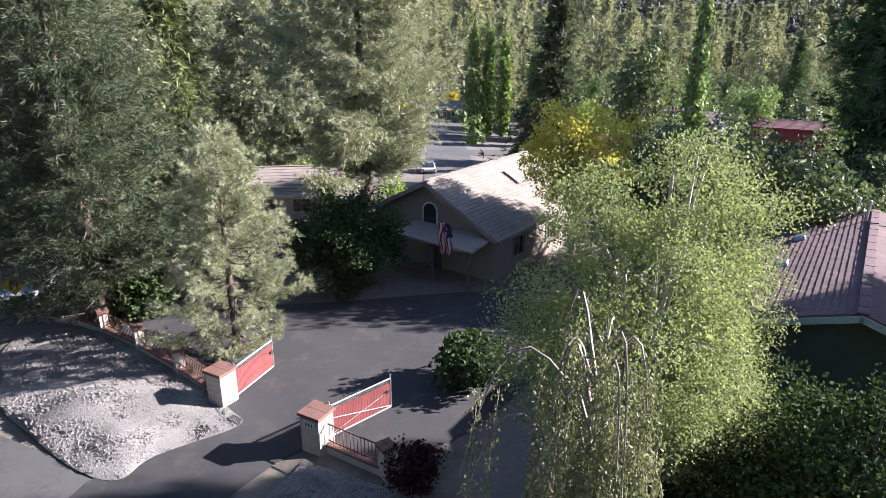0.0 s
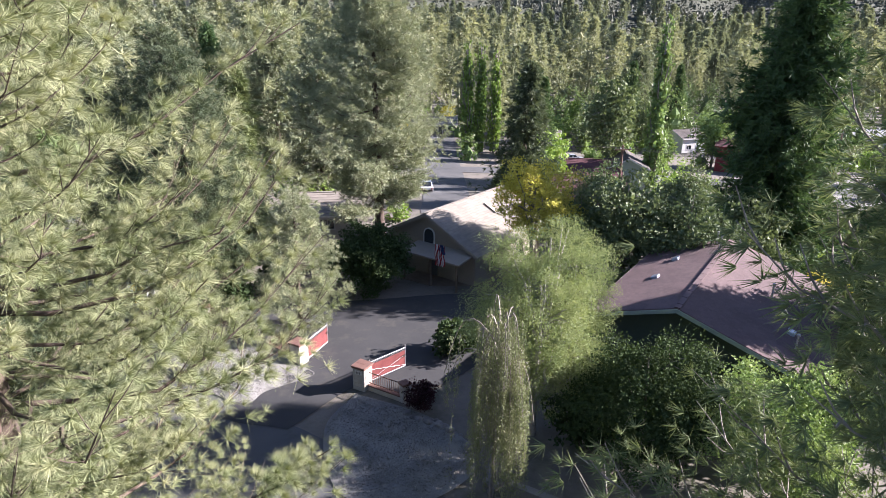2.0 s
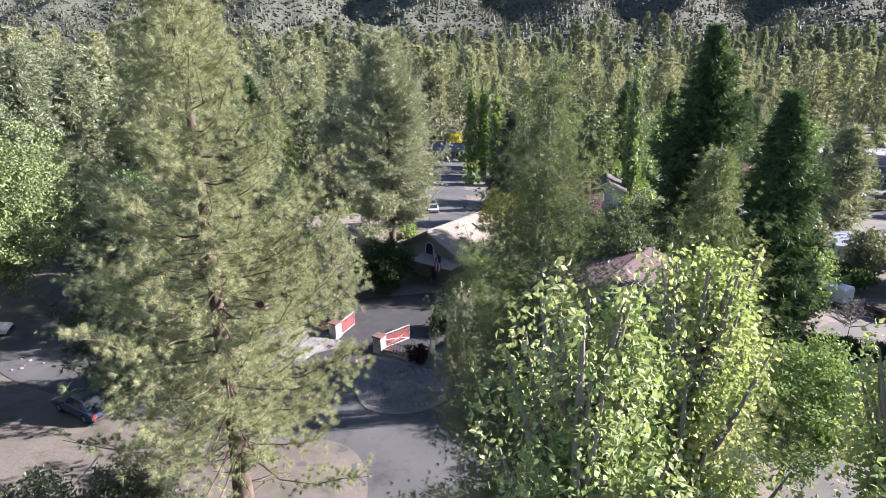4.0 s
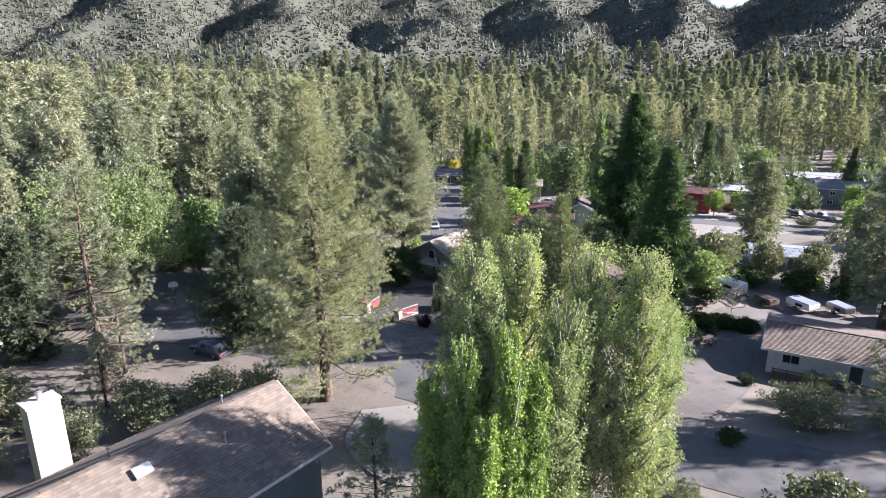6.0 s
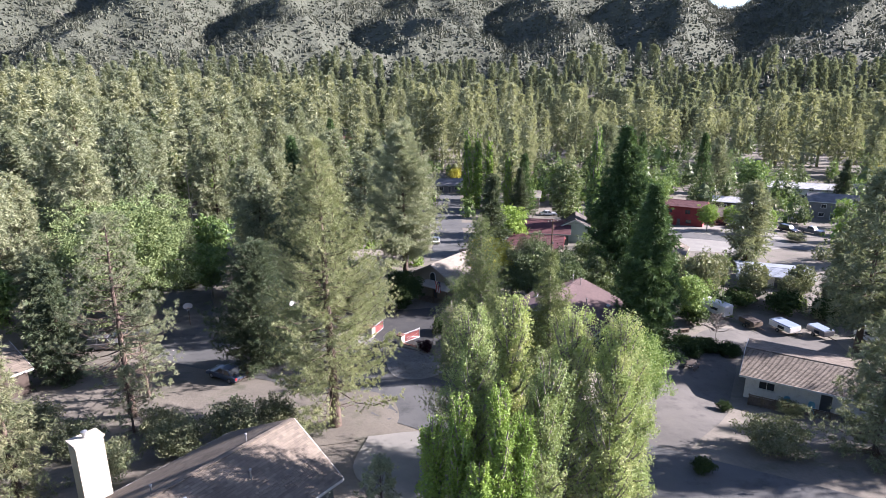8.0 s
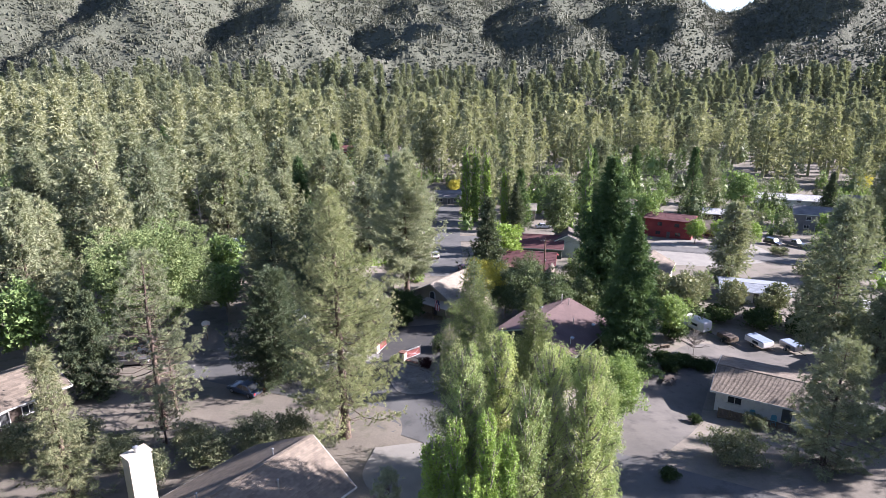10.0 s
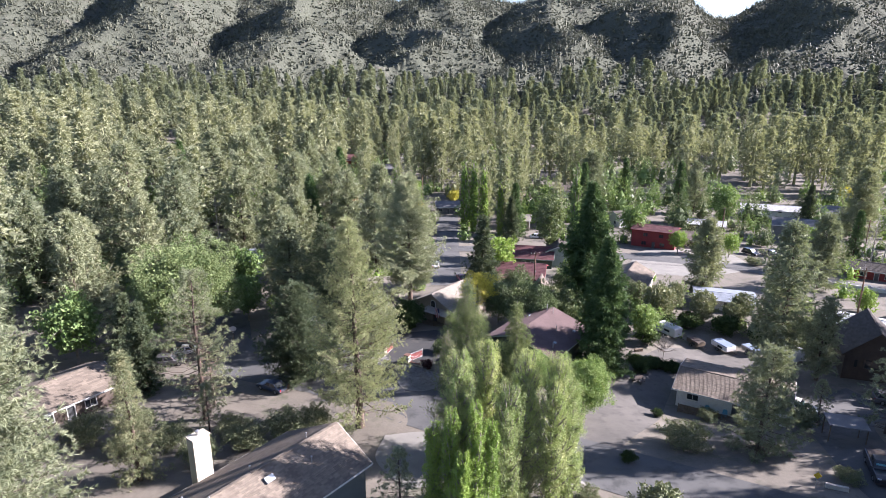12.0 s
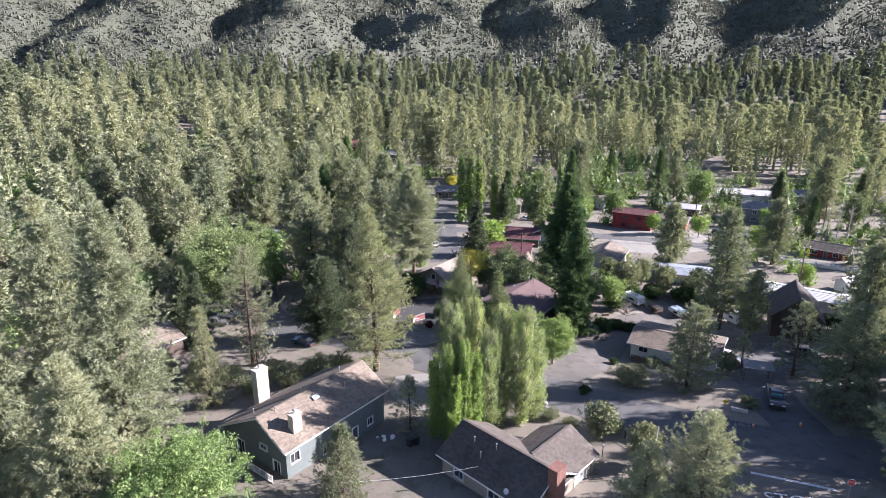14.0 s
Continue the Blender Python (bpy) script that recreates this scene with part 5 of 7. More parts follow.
# boulder edging below the weeping tree
rock_rng = random.Random(5)


def boulder(x, y, r, mat, label, category="rock", name="boulder", group="edging stones"):
    bm = bmesh.new()
    bmesh.ops.create_icosphere(bm, subdivisions=2, radius=r)
    o = rock_rng.uniform(0, 50)
    for v in bm.verts:
        v.co *= 1 + 0.35 * noise.noise(v.co / r * 0.9 + Vector((o, 0, 0)))
        v.co.z *= 0.65
    ob = part(name, bm, mat)
    ob.matrix_basis = Matrix.Translation((x, y, land_z(x, y) + r * 0.35)) @ Matrix.Rotation(rock_rng.uniform(0, 6), 4, "Z")
    return tagged(ob, label, category, group)


M["stone"] = surface("grey_stone", (0.11, 0.105, 0.10), (0.20, 0.19, 0.18), 2, 12, 0.9, bump=0.6, vary=0.2)
for k in range(26):
    t = k / 25
    q = smooth_line([(2.9, -2.8, 0), (4.8, -3.9, 0), (6.2, -6.2, 0), (6.6, -9.0, 0)], 9)[min(27, int(t * 27))]
    boulder(q.x + rock_rng.uniform(-0.12, 0.12), q.y + rock_rng.uniform(-0.12, 0.12), rock_rng.uniform(0.13, 0.26), M["stone"], "rounded grey edging stone")
for k in range(34):
    boulder(-15.5 + rock_rng.uniform(-2.4, 2.2), 11.6 + rock_rng.uniform(-1.0, 1.0), rock_rng.uniform(0.14, 0.32), M["stone"], "rough grey rubble stone beside the car", group="rubble stones")
for k in range(14):
    boulder(18.6 + rock_rng.uniform(-1.2, 1.4), -31.2 + 0.5 * k * 0.4 + rock_rng.uniform(-0.4, 0.4), rock_rng.uniform(0.3, 0.6), M["concrete"], "pale rock of a garden wall", group="garden wall rocks")

# ---- vehicles ----
M["tyre"] = surface("tyre_rubber", (0.02, 0.02, 0.02), (0.035, 0.035, 0.035), 3, 40, 0.9, bump=0.2)
M["rim"] = surface("alloy_rim", (0.30, 0.30, 0.31), (0.42, 0.42, 0.43), 3, 20, 0.35, 0.8, bump=0.0)
M["lamp"] = surface("clear_lamp", (0.5, 0.5, 0.5), (0.7, 0.7, 0.7), 3, 20, 0.15, bump=0.0)
M["tail"] = surface("red_lamp", (0.3, 0.02, 0.02), (0.4, 0.03, 0.03), 3, 20, 0.2, bump=0.0)


def paint(name, c):
    m = surface(name, tuple(v * 0.93 for v in c), c, 0.8, 30, 0.28, bump=0.0)
    m.node_tree.nodes["Principled BSDF"].inputs["Coat Weight"].default_value = 0.6
    return m


def vehicle(kind, colour, x, y, turn, label, scale=1.0):
    """A parked car, van, pickup or trailer, its nose along local +x."""
    L, W, H = {"car": (4.5, 1.8, 1.42), "van": (4.9, 1.95, 1.75), "suv": (4.6, 1.85, 1.7), "pickup": (5.6, 1.98, 1.85)}[kind]
    root = tagged(new("parked_" + kind), label, "pickup" if kind == "pickup" else "car")
    root.matrix_basis = Matrix.Translation((x, y, land_z(x, y) + 0.06)) @ Matrix.Rotation(radians(turn), 4, "Z")
    belt = {"car": 0.86, "van": 1.0, "suv": 1.0, "pickup": 1.12}[kind]
    nose, tailz = (0.62, 0.80) if kind != "pickup" else (1.0, 1.1)
    low = 0.3
    outline = [(-L / 2, low + 0.1), (-L / 2 + 0.08, low), (L / 2 - 0.1, low), (L / 2, low + 0.12), (L / 2 - 0.03, nose), (L / 2 - 0.5, nose + 0.16), (L * 0.2, belt), (-L * 0.4, belt), (-L / 2 + 0.05, tailz if kind == "car" else belt)]
    body = prism(outline, W, "y")
    bmesh.ops.bevel(body, geom=body.edges[:], offset=0.07, segments=2, affect="EDGES", profile=0.6)
    body_ob = part("body", body, colour, root)
    cab = {"car": [(L * 0.2, belt), (L * 0.04, H), (-L * 0.2, H), (-L * 0.38, belt)], "van": [(L * 0.27, belt), (L * 0.1, H), (-L * 0.42, H), (-L * 0.47, belt)], "suv": [(L * 0.2, belt), (L * 0.08, H), (-L * 0.4, H), (-L * 0.46, belt)], "pickup": [(L * 0.2, belt), (L * 0.09, H), (-L * 0.1, H), (-L * 0.14, belt)]}[kind]
    cabin = prism([(u, z - 0.02) for u, z in cab], W - 0.2, "y")
    for v in cabin.verts:
        if v.co.z > H - 0.1:
            v.co.y *= 0.86
    bmesh.ops.bevel(cabin, geom=cabin.edges[:], offset=0.05, segments=2, affect="EDGES", profile=0.6)
    cabin_ob = part("cabin", cabin, colour, root)
    (fx, fz), (rx, rz), (bx, bz), (tx, tz) = cab

    def glass(name, pts):
        bm = bmesh.new()
        front = [bm.verts.new(q) for q in pts]
        face = bm.faces.new(front)
        face.normal_update()
        n = face.normal.copy()
        out = bmesh.ops.extrude_face_region(bm, geom=[face])
        for v in out["geom"]:
            if isinstance(v, bmesh.types.BMVert):
                v.co += n * 0.02
        bmesh.ops.recalc_face_normals(bm, faces=bm.faces)
        part(name, bm, M["glass"], cabin_ob)

    hw, ht = (W - 0.2) / 2, (W - 0.2) / 2 * 0.86
    mix = lambda a, b, t: a + (b - a) * t  # noqa: E731
    for name, (x0, z0), (x1, z1), e in (("windscreen", (fx, fz), (rx, rz), 0.025), ("rear_window", (tx, tz), (bx, bz), -0.025)):
        lo, hi = 0.08, 0.9
        glass(name, [(mix(x0, x1, lo) + e, -mix(hw, ht, lo) + 0.1, mix(z0, z1, lo)), (mix(x0, x1, lo) + e, mix(hw, ht, lo) - 0.1, mix(z0, z1, lo)), (mix(x0, x1, hi) + e, mix(hw, ht, hi) - 0.1, mix(z0, z1, hi)), (mix(x0, x1, hi) + e, -mix(hw, ht, hi) + 0.1, mix(z0, z1, hi))])
    for sy in (-1, 1):
        y0, y1 = sy * (mix(hw, ht, 0.12) + 0.012), sy * (mix(hw, ht, 0.85) + 0.012)
        za, zb = mix(belt, H, 0.12), mix(belt, H, 0.85)
        mid_x = (rx + bx) / 2
        for p0, p1, q0, q1 in ((mix(fx, rx, 0.25), mid_x + 0.05, mix(fx, rx, 0.9), mid_x + 0.05), (mid_x - 0.05, mix(tx, bx, 0.25), mid_x - 0.05, mix(tx, bx, 0.9))):
            if abs(q0 - q1) > 0.15:
                glass("side_window", [(p0 - 0.1, y0, za), (p1 + 0.1, y0, za), (q1 + 0.02, y1, zb), (q0 - 0.02, y1, zb)])
        part("headlight", boxed((L / 2 - 0.06, sy * (W / 2 - 0.28), nose - 0.05, 0.12, 0.36, 0.14), bevel=0.03), M["lamp"], root)
        part("tail_light", boxed((-L / 2 + 0.05, sy * (W / 2 - 0.18), tailz - 0.1 if kind == "car" else belt - 0.18, 0.1, 0.22, 0.24), bevel=0.03), M["tail"], root)
        part("mirror", boxed((L * 0.17, sy * (W / 2 + 0.06), belt + 0.06, 0.12, 0.2, 0.14), bevel=0.03), colour, root)
        for wx in (L * 0.31, -L * 0.29):
            w = part("wheel", lathe([(0.2, -0.11), (0.31, -0.11), (0.34, -0.07), (0.34, 0.07), (0.31, 0.11), (0.2, 0.11)], 18), M["tyre"], root, at=Matrix.Translation((wx, sy * (W / 2 - 0.1), 0.34)) @ Matrix.Rotation(math.pi / 2, 4, "X"))
            part("rim", lathe([(0.05, -0.115), (0.2, -0.118), (0.21, -0.1), (0.21, 0.1), (0.2, 0.118), (0.05, 0.115)], 12), M["rim"], w)
    part("grille", boxed((L / 2 + 0.0, 0, nose - 0.16, 0.06, W * 0.5, 0.18), bevel=0.02), M["iron"], root)
    part("front_bumper", boxed((L / 2 + 0.01, 0, low + 0.12, 0.14, W - 0.1, 0.16), bevel=0.04), M["iron"], root)
    part("rear_bumper", boxed((-L / 2 - 0.01, 0, low + 0.14, 0.14, W - 0.1, 0.16), bevel=0.04), M["iron"], root)
    if kind == "pickup":
        part("bed", boxed((-L * 0.33, 0, belt + 0.03, L * 0.31, W - 0.34, 0.05)), M["iron"], root, "open black cargo bed")
        part("sunshade", boxed((L * 0.155, 0, (belt + H) / 2 - 0.02, 0.02, W - 0.6, 0.36)), M["blue_plastic"], cabin_ob, "pale blue sunshade", at=Matrix.Translation((0.035, 0, 0)) @ Matrix.Rotation(0, 4, "Y"))
    root.scale = (scale,) * 3
    return root


silver, black, white_p, blue_p, red_p, grey_p = (paint(n, c) for n, c in (("silver_paint", (0.42, 0.44, 0.47)), ("black_paint", (0.015, 0.015, 0.018)), ("white_car_paint", (0.72, 0.72, 0.71)), ("dark_blue_paint", (0.03, 0.05, 0.09)), ("red_car_paint", (0.25, 0.02, 0.02)), ("grey_car_paint", (0.12, 0.12, 0.13))))
vehicle("van", silver, -17.2, 15.5, -98, "silver-blue people carrier parked beside the fence")
vehicle("pickup", black, 51.6, -28.6, -112, "black pickup truck with pale blue sunshade")
vehicle("car", blue_p, -17.6, -8.0, 150, "dark blue car parked beside the lane")
vehicle("car", white_p, 106.0, 35.6, -32, "white car parked along the street")
vehicle("suv", black, 80.0, 90.5, -60, "black car outside the garage")
vehicle("car", white_p, 80.5, 86.0, -60, "white car outside the garage")
vehicle("car", silver, 34.5, 98.0, 3, "silver car parked across the street")
vehicle("car", red_p, 10.0, 47.0, 100, "dark red car parked in the side street")
vehicle("suv", grey_p, 67.5, -8.6, -20, "old brown-grey jeep in the yard")
vehicle("pickup", white_p, 53.0, -10.6, -40, "white pickup parked beside the cottage")
vehicle("car", white_p, 4.0, 60.0, 92, "white car parked in the side street")
vehicle("suv", grey_p, -36.5, 3.0, 10, "dark grey vehicle under the trees")
vehicle("car", white_p, -35.5, 7.5, 15, "white car under the spreading tree")
vehicle("suv", black, 93.0, 84.0, -60, "black car beside the white carport")
vehicle("pickup", grey_p, 98.0, 82.5, -60, "grey pickup in a driveway")
vehicle("car", white_p, -196.0, 222.0, 5, "white car beside the orange bungalow")
vehicle("car", white_p, 128.0, 50.0, -35, "white car in a driveway")
vehicle("car", silver, -8.0, 122.0, 80, "silver car beside the low house")
vehicle("suv", black, -16.0, 128.0, 80, "black car in a dirt yard")
vehicle("car", grey_p, -160.0, 258.0, 80, "grey car on the street")


def trailer(x, y, turn, L, W, H, mat, top, label):
    """A parked camper or utility trailer."""
    root = tagged(new("parked_trailer"), label, "trailer")
    root.matrix_basis = Matrix.Translation((x, y, land_z(x, y) + 0.02)) @ Matrix.Rotation(radians(turn), 4, "Z")
    part("body", boxed((0, 0, 0.55 + (H - 0.55) / 2, L, W, H - 0.55), bevel=0.12), mat, root)
    part("top", boxed((0, 0, H + 0.03, L - 0.2, W - 0.1, 0.14), bevel=0.05), top, root)
    part("drawbar", boxed((L / 2 + 0.6, 0, 0.5, 1.3, 0.09, 0.09), bevel=0.01), M["iron"], root)
    part("window", boxed((0.3, -W / 2 - 0.01, H * 0.68, L * 0.3, 0.03, 0.4), bevel=0.01), M["glass"], root)
    for sy in (-1, 1):
        w = part("wheel", lathe([(0.18, -0.1), (0.28, -0.1), (0.3, -0.06), (0.3, 0.06), (0.28, 0.1), (0.18, 0.1)], 16), M["tyre"], root, at=Matrix.Translation((-0.2, sy * (W / 2 - 0.02), 0.3)) @ Matrix.Rotation(math.pi / 2, 4, "X"))
        part("rim", lathe([(0.05, -0.104), (0.18, -0.106), (0.18, 0.106), (0.05, 0.104)], 10), M["rim"], w)
    return root


M["tarp"] = surface("silver_tarp", (0.45, 0.46, 0.48), (0.58, 0.59, 0.61), 1.2, 8, 0.45, bump=0.5, dist=0.05)
M["navy"] = surface("faded_blue_canvas", (0.13, 0.18, 0.26), (0.19, 0.24, 0.33), 1.2, 18, 0.8, bump=0.3)
trailer(54.2, 13.6, -70, 3.6, 2.1, 1.35, white_p, M["navy"], "white folding camper with blue canvas top")
trailer(50.0, 15.0, -70, 2.8, 1.7, 1.2, M["wood"], M["brown_wall"], "small wooden utility trailer")
trailer(58.2, 11.8, -75, 3.0, 1.8, 1.3, grey_p, M["navy"], "low trailer under a dark cover")
trailer(63.4, 9.0, -70, 3.4, 2.2, 2.3, white_p, M["roof_white"], "white box trailer beside the pine")
trailer(46.4, 18.4, -60, 4.2, 2.0, 2.0, M["tarp"], M["tarp"], "rounded trailer under a silver tarp")

# ---- trees of the place ----
make_pine(3, 26.0, 6.7, 0.15, 5400, 0.27, 130, 0.013, "tall mature pine with drooping grey-green needle tufts", at=on_land(-4.2, -18.4), stubs=30, gap=0.027, per=6, per_sub=4, clump=0.17, twigs=True, fill=(4200, 0.30, 60, 0.018), mat="pine_green", profile=lambda u: min(1.0, 0.86 + 1.0 * u) * (1 - u) ** 0.72 * 1.08)
make_cone(5, 20.8, 5.5, "cedar", 13500, 0.17, 30, 0.026, "conical bright green sequoia with feathery sprays", at=on_land(8.3, -24.9), bark="bark_grey", gap=0.022, per=7, start=0.36, clump=0.26, twigs=True, fill=(11000, 0.2, 16, 0.04))
make_cone(6, 18.2, 4.5, "cedar", 7600, 0.20, 18, 0.04, "loose green sequoia with pale bare limbs inside", at=on_land(13.6, -25.0), bark="bark_grey", gap=0.026, per=7, start=0.36, fill=(5500, 0.26, 12, 0.06))
make_cone(7, 26.4, 7.4, "sequoia", 9500, 0.42, 10, 0.085, "tall dense dark green sequoia", at=on_land(31.2, 18.2), fill=(5200, 0.75, 7, 0.13))
make_cone(8, 20.6, 5.4, "sequoia", 7500, 0.42, 10, 0.09, "tall dense dark green sequoia beside the driveway", at=on_land(30.0, 0.8), fill=(4600, 0.65, 7, 0.13))
for k, (x, y, h, r) in enumerate(((7.3, -35.0, 16.9, 3.0), (9.9, -32.8, 16.6, 3.1), (13.2, -34.2, 16.4, 3.2), (15.9, -34.6, 16.2, 3.1), (17.6, -33.0, 12.8, 2.9), (11.4, -36.6, 14.4, 2.8))):
    poplar(20 + k, h, r, "poplar", 100, 250, 0.115, "columnar poplar with pale catkin-tipped green leaves", at=on_land(x, y))
for k, (x, y, h) in enumerate(((6.4, -38.6, 13.4), (8.6, -39.2, 13.9), (5.0, -37.8, 11.2), (9.9, -38.4, 11.8), (7.4, -40.2, 10.0))):
    poplar(31 + k, h, 1.8, "lime", 64, 200, 0.115, "bright lime-green columnar arborvitae", at=on_land(x, y), name="arborvitae_tree")
make_pine(41, 25.4, 7.6, 0.2, 7200, 0.36, 20, 0.042, "tall broad pine above the forecourt", at=on_land(-0.4, 26.5), gap=0.034, stubs=20, per_sub=12, clump=0.26, fill=(12000, 0.46, 9, 0.06))
make_pine(42, 9.2, 3.1, 0.1, 3300, 0.25, 38, 0.028, "young pine with long pale needles", at=on_land(-3.9, 6.4), gap=0.05)
make_pine(43, 17, 5.8, 0.16, 4000, 0.27, 28, 0.042, "broad dark pine beside the fence", "pine_dark", at=on_land(-10.8, 9.5), gap=0.035, per=7, fill=(6500, 0.36, 10, 0.055))
make_pine(44, 18.5, 5.8, 0.2, 3300, 0.28, 24, 0.045, "dense dark pine behind the fence", "pine_dark", at=on_land(-13.8, 14.5), gap=0.035, per=7, fill=(6500, 0.38, 10, 0.055))
make_cone(45, 17, 3.6, "cedar", 2600, 0.5, 9, 0.09, "pointed bright green sequoia", at=on_land(-11.0, 21.0))
broadleaf(51, 5.6, 3.4, "broad_dark", clusters=260, per=75, leaf=0.16, bare=0.0, cluster_r=0.42, label="dense dark green rounded shrub by the house", name="large_shrub", at=on_land(-0.2, 14.0), category="shrub")
broadleaf(52, 11.2, 3.2, "birch", "bark_white", 320, 250, 0.062, 0.10, 0.42, "leafy green birch with fine foliage", "birch_tree", on_land(8.7, -4.3), 14)
broadleaf(57, 9.0, 2.4, "birch", "bark_white", 220, 210, 0.062, 0.06, 0.42, "leafy green birch with fine foliage", "birch_tree", on_land(10.6, -2.9), 10)
weeping(53, 8.8, 2.5, on_land(6.4, -8.6), "weeping birch with hanging pale strands and white limbs")
broadleaf(54, 10.6, 3.8, "yellow", clusters=150, per=70, leaf=0.15, bare=0.3, cluster_r=0.42, label="yellow-leaved locust tree behind the house", at=on_land(11.9, 15.8), limbs=14)
broadleaf(55, 9.0, 4.2, "broad", clusters=260, per=70, leaf=0.17, bare=0.05, cluster_r=0.45, label="rounded bright green tree beside the driveway", at=on_land(23.4, -15.0))
broadleaf(56, 20, 10.0, "broad_soft", clusters=760, per=52, leaf=0.22, bare=0.12, cluster_r=0.55, label="broad spreading green tree beside the court", at=on_land(-35.5, 8.6), limbs=16)
make_pine(61, 19.4, 5.4, 0.24, 1900, 0.3, 24, 0.045, "half-dead pine with bleached bare limbs and thin needles", "pine_mid", at=on_land(-23.6, -16.4), gap=0.03, stubs=90, start=0.62)
make_pine(46, 14.2, 6.2, 0.08, 4600, 0.34, 20, 0.05, "dark rounded pine beside the lane", "pine_dark", at=on_land(-14.4, -4.6), gap=0.034, per=8, fill=(9000, 0.42, 10, 0.06))
make_pine(47, 10.4, 4.6, 0.04, 2600, 0.34, 22, 0.045, "bushy young pine with long pale needles", at=on_land(32.6, -50.2), gap=0.045, fill=(1600, 0.36, 9, 0.06))
make_pine(48, 7.6, 3.4, 0.04, 1700, 0.34, 22, 0.045, "bushy young pine with long pale needles", at=on_land(26.2, -51.5), gap=0.05, fill=(1600, 0.36, 9, 0.06))
make_pine(49, 15.5, 5.8, 0.03, 3600, 0.42, 14, 0.08, "broad dark green conifer beside the truck", "pine_mid", at=on_land(58.2, -32.6), gap=0.04, fill=(1600, 0.36, 9, 0.06))
make_pine(50, 17, 5.6, 0.05, 3600, 0.42, 14, 0.075, "broad grey-green pine beside the junction", at=on_land(57.5, -46.5), gap=0.04, fill=(1600, 0.36, 9, 0.06))
broadleaf(58, 10.8, 7.4, "broad", clusters=460, per=85, leaf=0.16, bare=0.08, cluster_r=0.5, label="large bright green leafy tree below the house", at=on_land(-19.5, -54.5), limbs=16)
make_pine(59, 12.6, 5.0, 0.03, 3200, 0.36, 16, 0.06, "bushy grey-green pine before the cottage", "pine_mid", at=on_land(41.4, -23.4), gap=0.045, fill=(1600, 0.36, 9, 0.06))

# ---- town trees ----
pine_a = make_pine(101, 20, 5.8, 0.15, 1500, 0.5, 12, 0.085, "tall grey-green pine among the houses", "pine_mid", at=on_land(-27, 52), stubs=6, gap=0.05, coarse=True, per_sub=5, clump=0.3, fill=(1300, 0.8, 7, 0.13))
pine_b = make_pine(102, 17, 5.4, 0.12, 1500, 0.5, 12, 0.085, "grey-green pine with a broad crown", "pine_mid", at=on_land(63, 44.2), stubs=4, gap=0.05, coarse=True, per_sub=5, clump=0.3, fill=(1300, 0.8, 7, 0.13))
pine_c = make_pine(103, 24, 6.2, 0.2, 1500, 0.5, 12, 0.085, "lofty pine with open lower trunk", "pine_mid", at=on_land(58.5, 4.5), stubs=12, gap=0.045, coarse=True, per_sub=5, clump=0.3, fill=(1300, 0.8, 7, 0.13))
pine_d = make_pine(104, 12, 4.2, 0.06, 800, 0.4, 16, 0.06, "bushy pine with long needles", at=on_land(60, -18), stubs=4, gap=0.05, coarse=True)
cone_a = make_cone(105, 22, 5.2, "sequoia",  1500, 0.5, 12, 0.1, "dark green pointed conifer tree", "conifer_tree", on_land(-26, 61), gap=0.035, coarse=True, per_sub=5, clump=0.3, fill=(800, 0.7, 8, 0.15))
cone_b = make_cone(106, 17, 4.6, "pine_dark",  1500, 0.5, 12, 0.1, "dark spruce with dense branches", "spruce_tree", on_land(13.6, 33), gap=0.035, coarse=True, per_sub=5, clump=0.3, fill=(800, 0.7, 8, 0.15))
round_a = broadleaf(107, 11, 4.6, "lime", clusters=130, per=20, leaf=0.36, bare=0.12, cluster_r=0.5, label="rounded lime-green tree in leaf", at=on_land(18.6, 49.5), limbs=6)
round_b = broadleaf(108, 13, 5.2, "broad", clusters=140, per=21, leaf=0.4, bare=0.12, cluster_r=0.55, label="rounded mid-green tree in leaf", at=on_land(63, 97), limbs=6)
round_c = broadleaf(109, 19, 5.2, "broad_mid", clusters=140, per=22, leaf=0.46, bare=0.12, cluster_r=0.65, label="dense dark green rounded tree", at=on_land(33.5, 71), limbs=6)
round_d = broadleaf(110, 9, 3.6, "olive", clusters=100, per=24, leaf=0.34, bare=0.03, cluster_r=0.55, label="dusty olive-green leafy tree", at=on_land(46, 24), limbs=6)
round_e = broadleaf(118, 10, 4.2, "broad_mid", clusters=240, per=32, leaf=0.22, bare=0.08, cluster_r=0.5, label="dense blue-green leafy tree behind the house", at=on_land(18, 13.5), limbs=8)
yellow_b = broadleaf(111, 8, 3.4, "yellow", clusters=80, per=22, leaf=0.34, bare=0.1, cluster_r=0.55, label="yellow-green leafy garden tree", at=on_land(180, 180), limbs=6)
pop_a = poplar(112, 22.5, 3.0, "lime", 46, 40, 0.42, "tall columnar poplar with bare tips", at=on_land(12.6, 102), bare_top=14)
pop_b = poplar(113, 25.5, 3.0, "broad", 46, 44, 0.4, "tall narrow green poplar", at=on_land(38.5, 65))
bare_a = bare_tree(114, 14, 2.2, on_land(123, 73), "bleached leafless poplar with upright limbs", 40, "bark_white", up=1.3)
shrub_a = broadleaf(115, 3.2, 2.6, "broad_dark", clusters=60, per=26, leaf=0.26, bare=0.0, cluster_r=0.42, label="dark green rounded shrub in leaf", name="shrub", at=on_land(41, 13), category="shrub", limbs=5)
